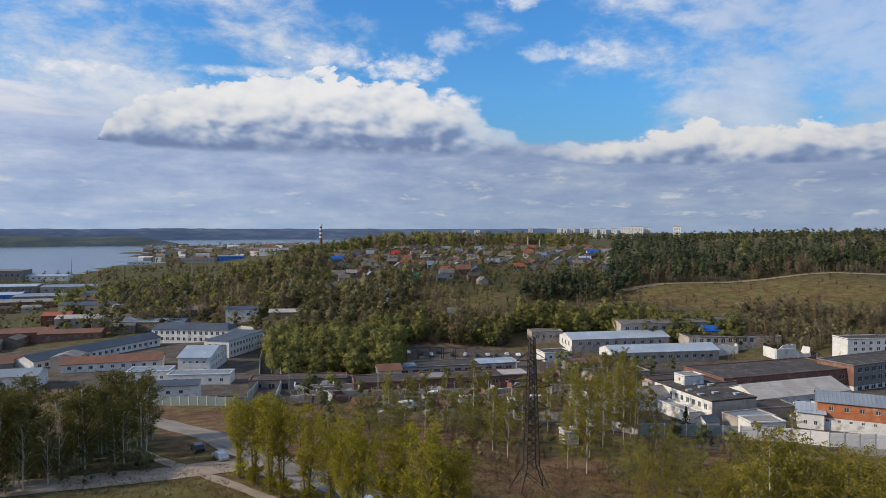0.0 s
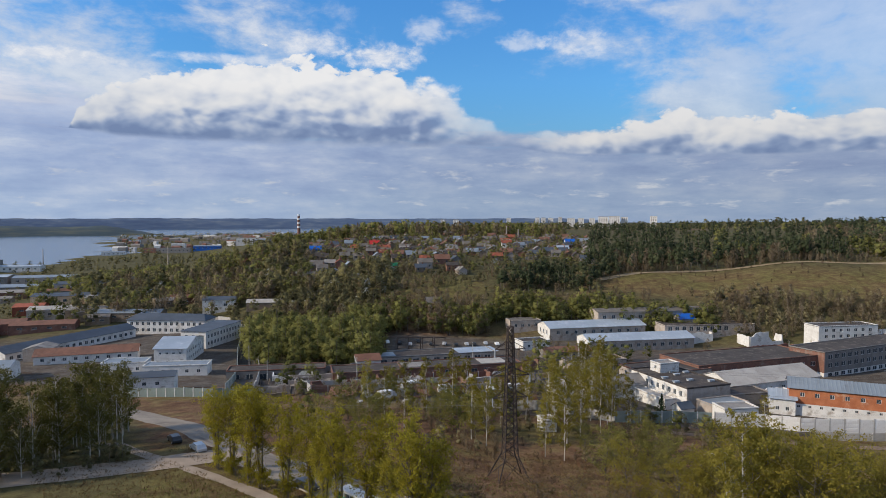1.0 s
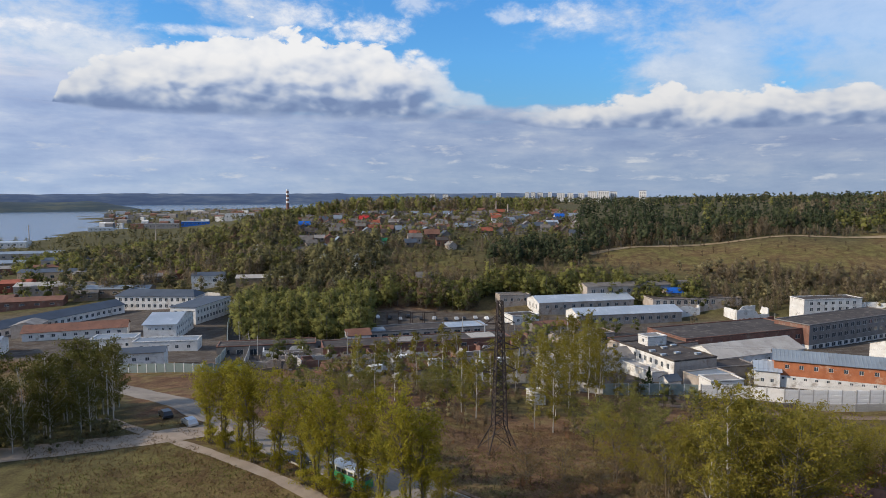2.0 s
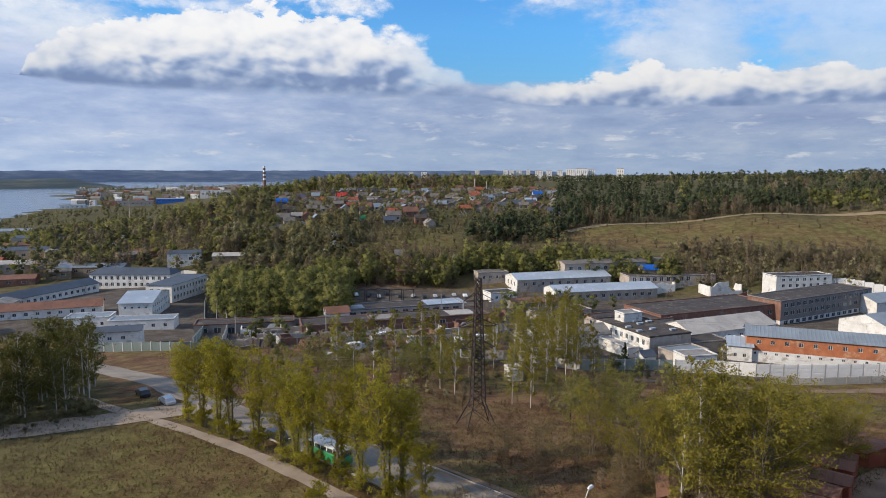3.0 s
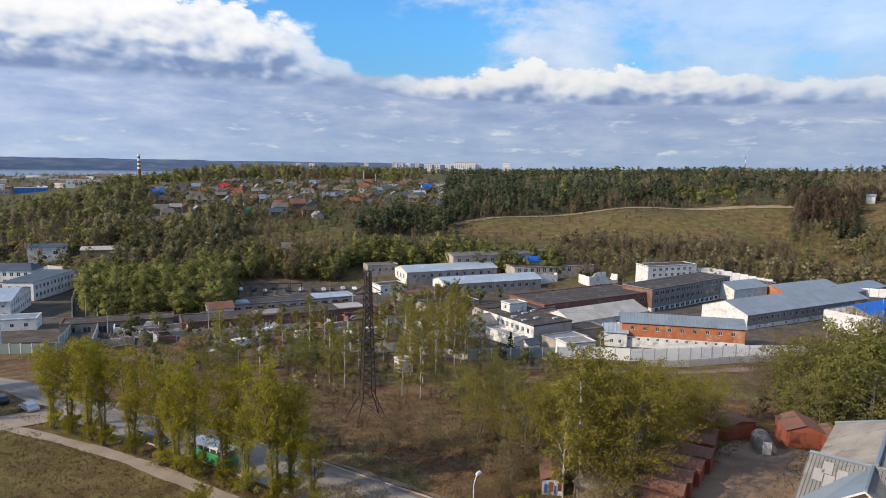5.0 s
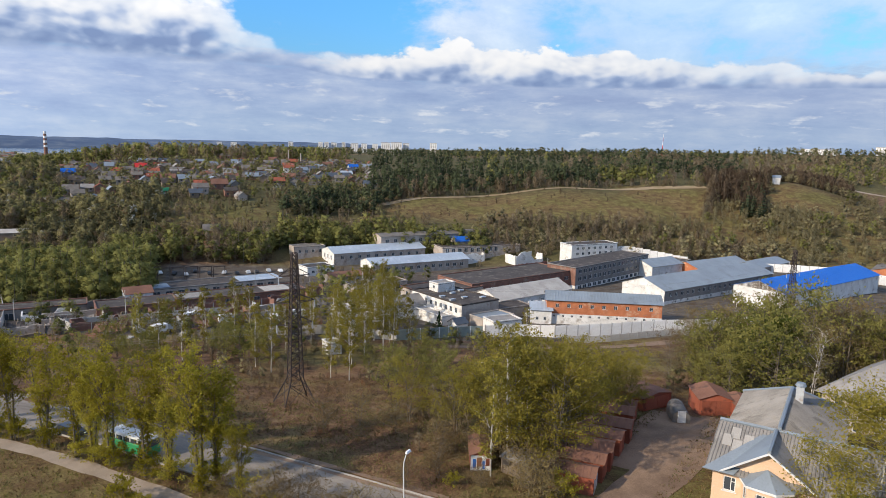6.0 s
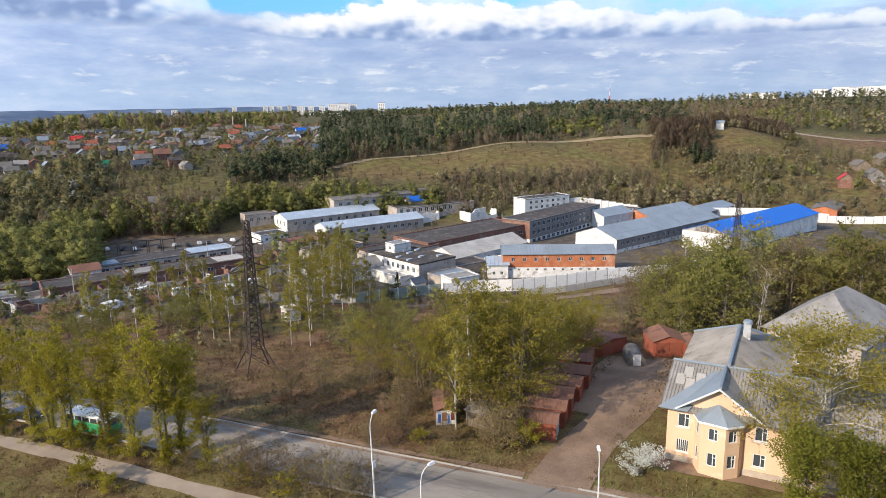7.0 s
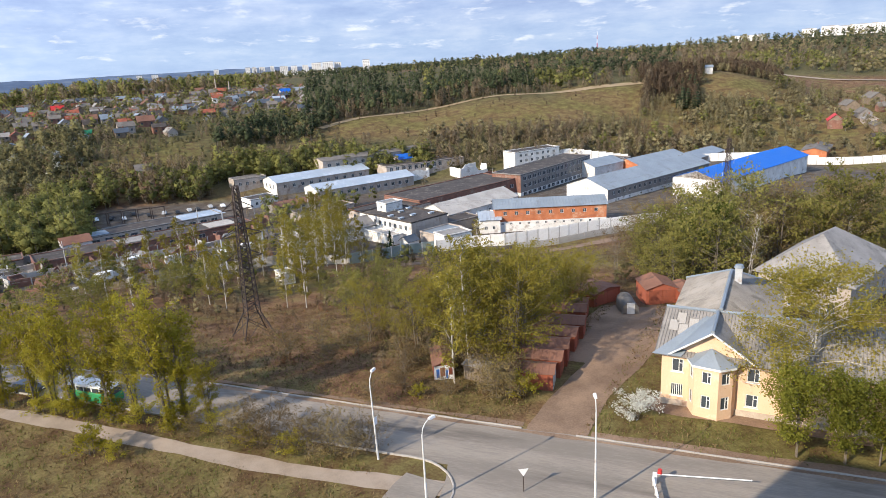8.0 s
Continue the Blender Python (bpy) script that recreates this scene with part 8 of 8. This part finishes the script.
chimney_stack = thing("factory_chimney", pose(-268, 1475, -14), "tall factory chimney with red and white bands", "chimney")
n_b, top_z = 9, 64.0
for i in range(n_b):
    z0, z1 = (0.0, 30.0) if i == 0 else (30 + (i - 1) * 4.25, 30 + i * 4.25)
    r_ = lambda q: 4.0 - 1.5 * q / top_z
    bm = bmesh.new()
    bar(bm, (0, 0, z0 - (3 if i == 0 else 0)), (0, 0, z1), r_(z0), 20, r_(z1))
    part("shaft" if i == 0 else "band", bm, M["old_brick" if i == 0 else "white_paint" if i % 2 == 0 else "old_brick"], chimney_stack)

# ---- town on the skyline ----
def flats(x, y, turn, L_, W_, h, label, wall="white_wall", z=None, floors=9):
    root = thing("apartment_block", pose(x, y, ground_z(x, y) if z is None else z, 0, 0, turn), label, "apartment block", "blocks on the skyline")
    cols = max(3, int(L_ / 6))
    holes = rows_of(L_, cols, 1, 2.6, [(2 + (h - 3) * i / floors, (h - 3) / floors * 0.5) for i in range(floors)])
    ob = part("wall", wall_mesh(L_, h, holes, 0.4), M[wall], root)
    ob.matrix_basis = pose(-L_ / 2, -W_ / 2, 0)
    part("core", boxed(-L_ / 2 + 0.003, L_ / 2 - 0.003, -W_ / 2 + 0.41, W_ / 2, -3, h - 0.1), M["grey_wall"], root)
    part("roof", boxed(-L_ / 2, L_ / 2, -W_ / 2, W_ / 2, h - 0.09, h + 1.0), M["slate"], root)


for a_, r, L_, h, z in ((19.2, 1800, 18, 36, 10), (15.2, 1900, 26, 33, 12), (16.1, 1880, 30, 34, 12), (16.9, 1900, 18, 32, 12), (9.8, 2300, 14, 31, 12), (10.3, 2300, 14, 31, 12), (10.9, 2320, 18, 30, 12), (11.7, 2300, 12, 32, 12), (12.6, 2350, 26, 29, 12), (13.4, 2350, 20, 29, 12), (7.4, 2400, 16, 30, 12), (2.9, 2500, 20, 24, 12), (1.8, 2500, 16, 24, 12), (14.3, 2400, 20, 29, 12)):
    x, y = on_ray(a_, r)
    flats(x, y, -a_, L_, 14, h, "pale apartment block on the far skyline", wall="white_fence", z=z)
for a_, L_, h in ((53.0, 34, 20), (54.3, 40, 24), (55.2, 34, 22), (56.2, 50, 24), (57.4, 44, 25), (58.6, 40, 26), (60, 50, 24), (48.6, 60, 12), (49.6, 40, 12)):
    x, y = on_ray(a_, 2100)
    flats(x, y, -a_, L_, 16, h, "white apartment blocks on the wooded skyline", wall="white_fence", z=42)
x, y = on_ray(37.93, 1500)
mast = thing("radio_mast", pose(x, y, 28), "slim red and white radio mast above the forest", "mast")
for i in range(6):
    bm = bmesh.new()
    bar(bm, (0, 0, i * 8), (0, 0, i * 8 + 8), 1.3 - 0.17 * i, 6, 1.3 - 0.17 * (i + 1))
    part("section", bm, M["white_paint" if i % 2 else "red_paint"], mast)
for a_, r, h in ((7.2, 700, 14), (8.2, 690, 12), (-20.5, 900, 26), (-29, 1150, 24)):
    x, y = on_ray(a_, r)
    st = thing("tall_stack", at(x, y), "slim pale stack above the trees", "stack")
    bm = bmesh.new()
    bar(bm, (0, 0, -2), (0, 0, h), 0.75, 8, 0.5)
    part("shaft", bm, M["pale_brick"], st)

# ---- far shore ----
def shore():
    """Two ridges beyond the river, with haze painted into their colours, bluer on the farther one."""
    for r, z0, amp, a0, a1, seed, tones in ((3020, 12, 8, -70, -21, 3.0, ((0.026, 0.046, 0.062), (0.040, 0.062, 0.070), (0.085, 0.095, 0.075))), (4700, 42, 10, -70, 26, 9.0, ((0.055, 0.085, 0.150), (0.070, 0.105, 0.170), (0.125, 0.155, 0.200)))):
        m = bpy.data.materials.new("far_wooded_hills")
        m.use_nodes = True
        w = Nodes(m.node_tree)
        s = m.node_tree.nodes["Principled BSDF"]
        p_ = w.add("ShaderNodeNewGeometry").outputs[0]
        # blue of the distant air is mixed into the base colour here
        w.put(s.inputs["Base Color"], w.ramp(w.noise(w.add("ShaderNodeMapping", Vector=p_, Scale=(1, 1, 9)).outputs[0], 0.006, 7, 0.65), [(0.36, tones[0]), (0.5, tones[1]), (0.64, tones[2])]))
        s.inputs["Roughness"].default_value = 1.0
        verts, quads = [], []
        n = 260
        for i in range(n):
            a_ = a0 + (a1 - a0) * i / (n - 1)
            fall = min(1, (a1 - a_) / (4 if r < 4000 else 14))
            top = (z0 + amp * noise.noise((a_ * 0.16, seed, 0)) + amp * 0.5 * noise.noise((a_ * 0.9, seed, 5)) + 1.2 * noise.noise((a_ * 5.0, seed, 8))) * fall - 28 * (1 - fall)
            x, y = on_ray(a_, 1.0)
            for k, (dr, z_) in enumerate(((0, -30), (60, -26 + (top + 26) * 0.62), (110, top), (170, top - 10), (180, -40))):
                verts.append((x * (r + dr), y * (r + dr), z_))
        for i in range(n - 1):
            for k in range(4):
                quads.append((i * 5 + k, (i + 1) * 5 + k, (i + 1) * 5 + k + 1, i * 5 + k + 1))
        tagged(new("backdrop", mesh_np("backdrop", verts, quads, m)), "wooded hills beyond the river, coloured blue for haze", "hills", kind="structure")


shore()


# ---- grass tufts on the near slopes ----
def tufts(name, label, sector, count, leaf, size, seed):
    rng = np.random.default_rng(seed)
    a0, a1, r0, r1 = sector
    a_ = np.radians(rng.uniform(a0, a1, count))
    r = np.sqrt(rng.uniform(r0 * r0, r1 * r1, count))
    x, y = r * np.sin(a_), r * np.cos(a_)
    n_ = 0.7195 * x + 0.695 * y
    house = (x - 51.4) * 0.616 - (y - 53.7) * 0.788, (x - 51.4) * 0.788 + (y - 53.7) * 0.616
    free = ((n_ < 49.2) | ((n_ > 51.8) & (n_ < 55.4)) | (n_ > 65.0)) & ~((house[0] > -1) & (house[1] > -2.8)) & ~((n_ < 56) & (x > 17))
    drive = np.abs((x - 36.5) * -0.60 + (y - 55) * 0.80) < 3.6
    free &= ~(drive & (x > 33) & (n_ > 60))
    x, y = x[free], y[free]
    z = np.array([ground_z(u, v) for u, v in zip(x, y)])
    base = np.stack([x, y, z + size * 0.25], 1)
    pts = np.repeat(base, 3, 0) + rng.normal(size=(3 * len(base), 3)) * np.array([0.22, 0.22, 0.05])
    v, q = leaf_quads(pts, size * 0.42, rng, 0.8, 3.0)
    tone = np.repeat(rng.random(len(base)), 9)
    ob = new(name, mesh_np(name, v, q, M[leaf], tone))
    tagged(ob, label, "grass", kind="stuff")


tufts("dry_grass", "tufts of dry brown grass on the slopes", (-30, 50, 48, 135), 26000, "dry_blade", 0.20, 91)
tufts("green_grass", "tufts of fresh green grass on the verges", (-30, 58, 42, 110), 16000, "green_blade", 0.15, 92)
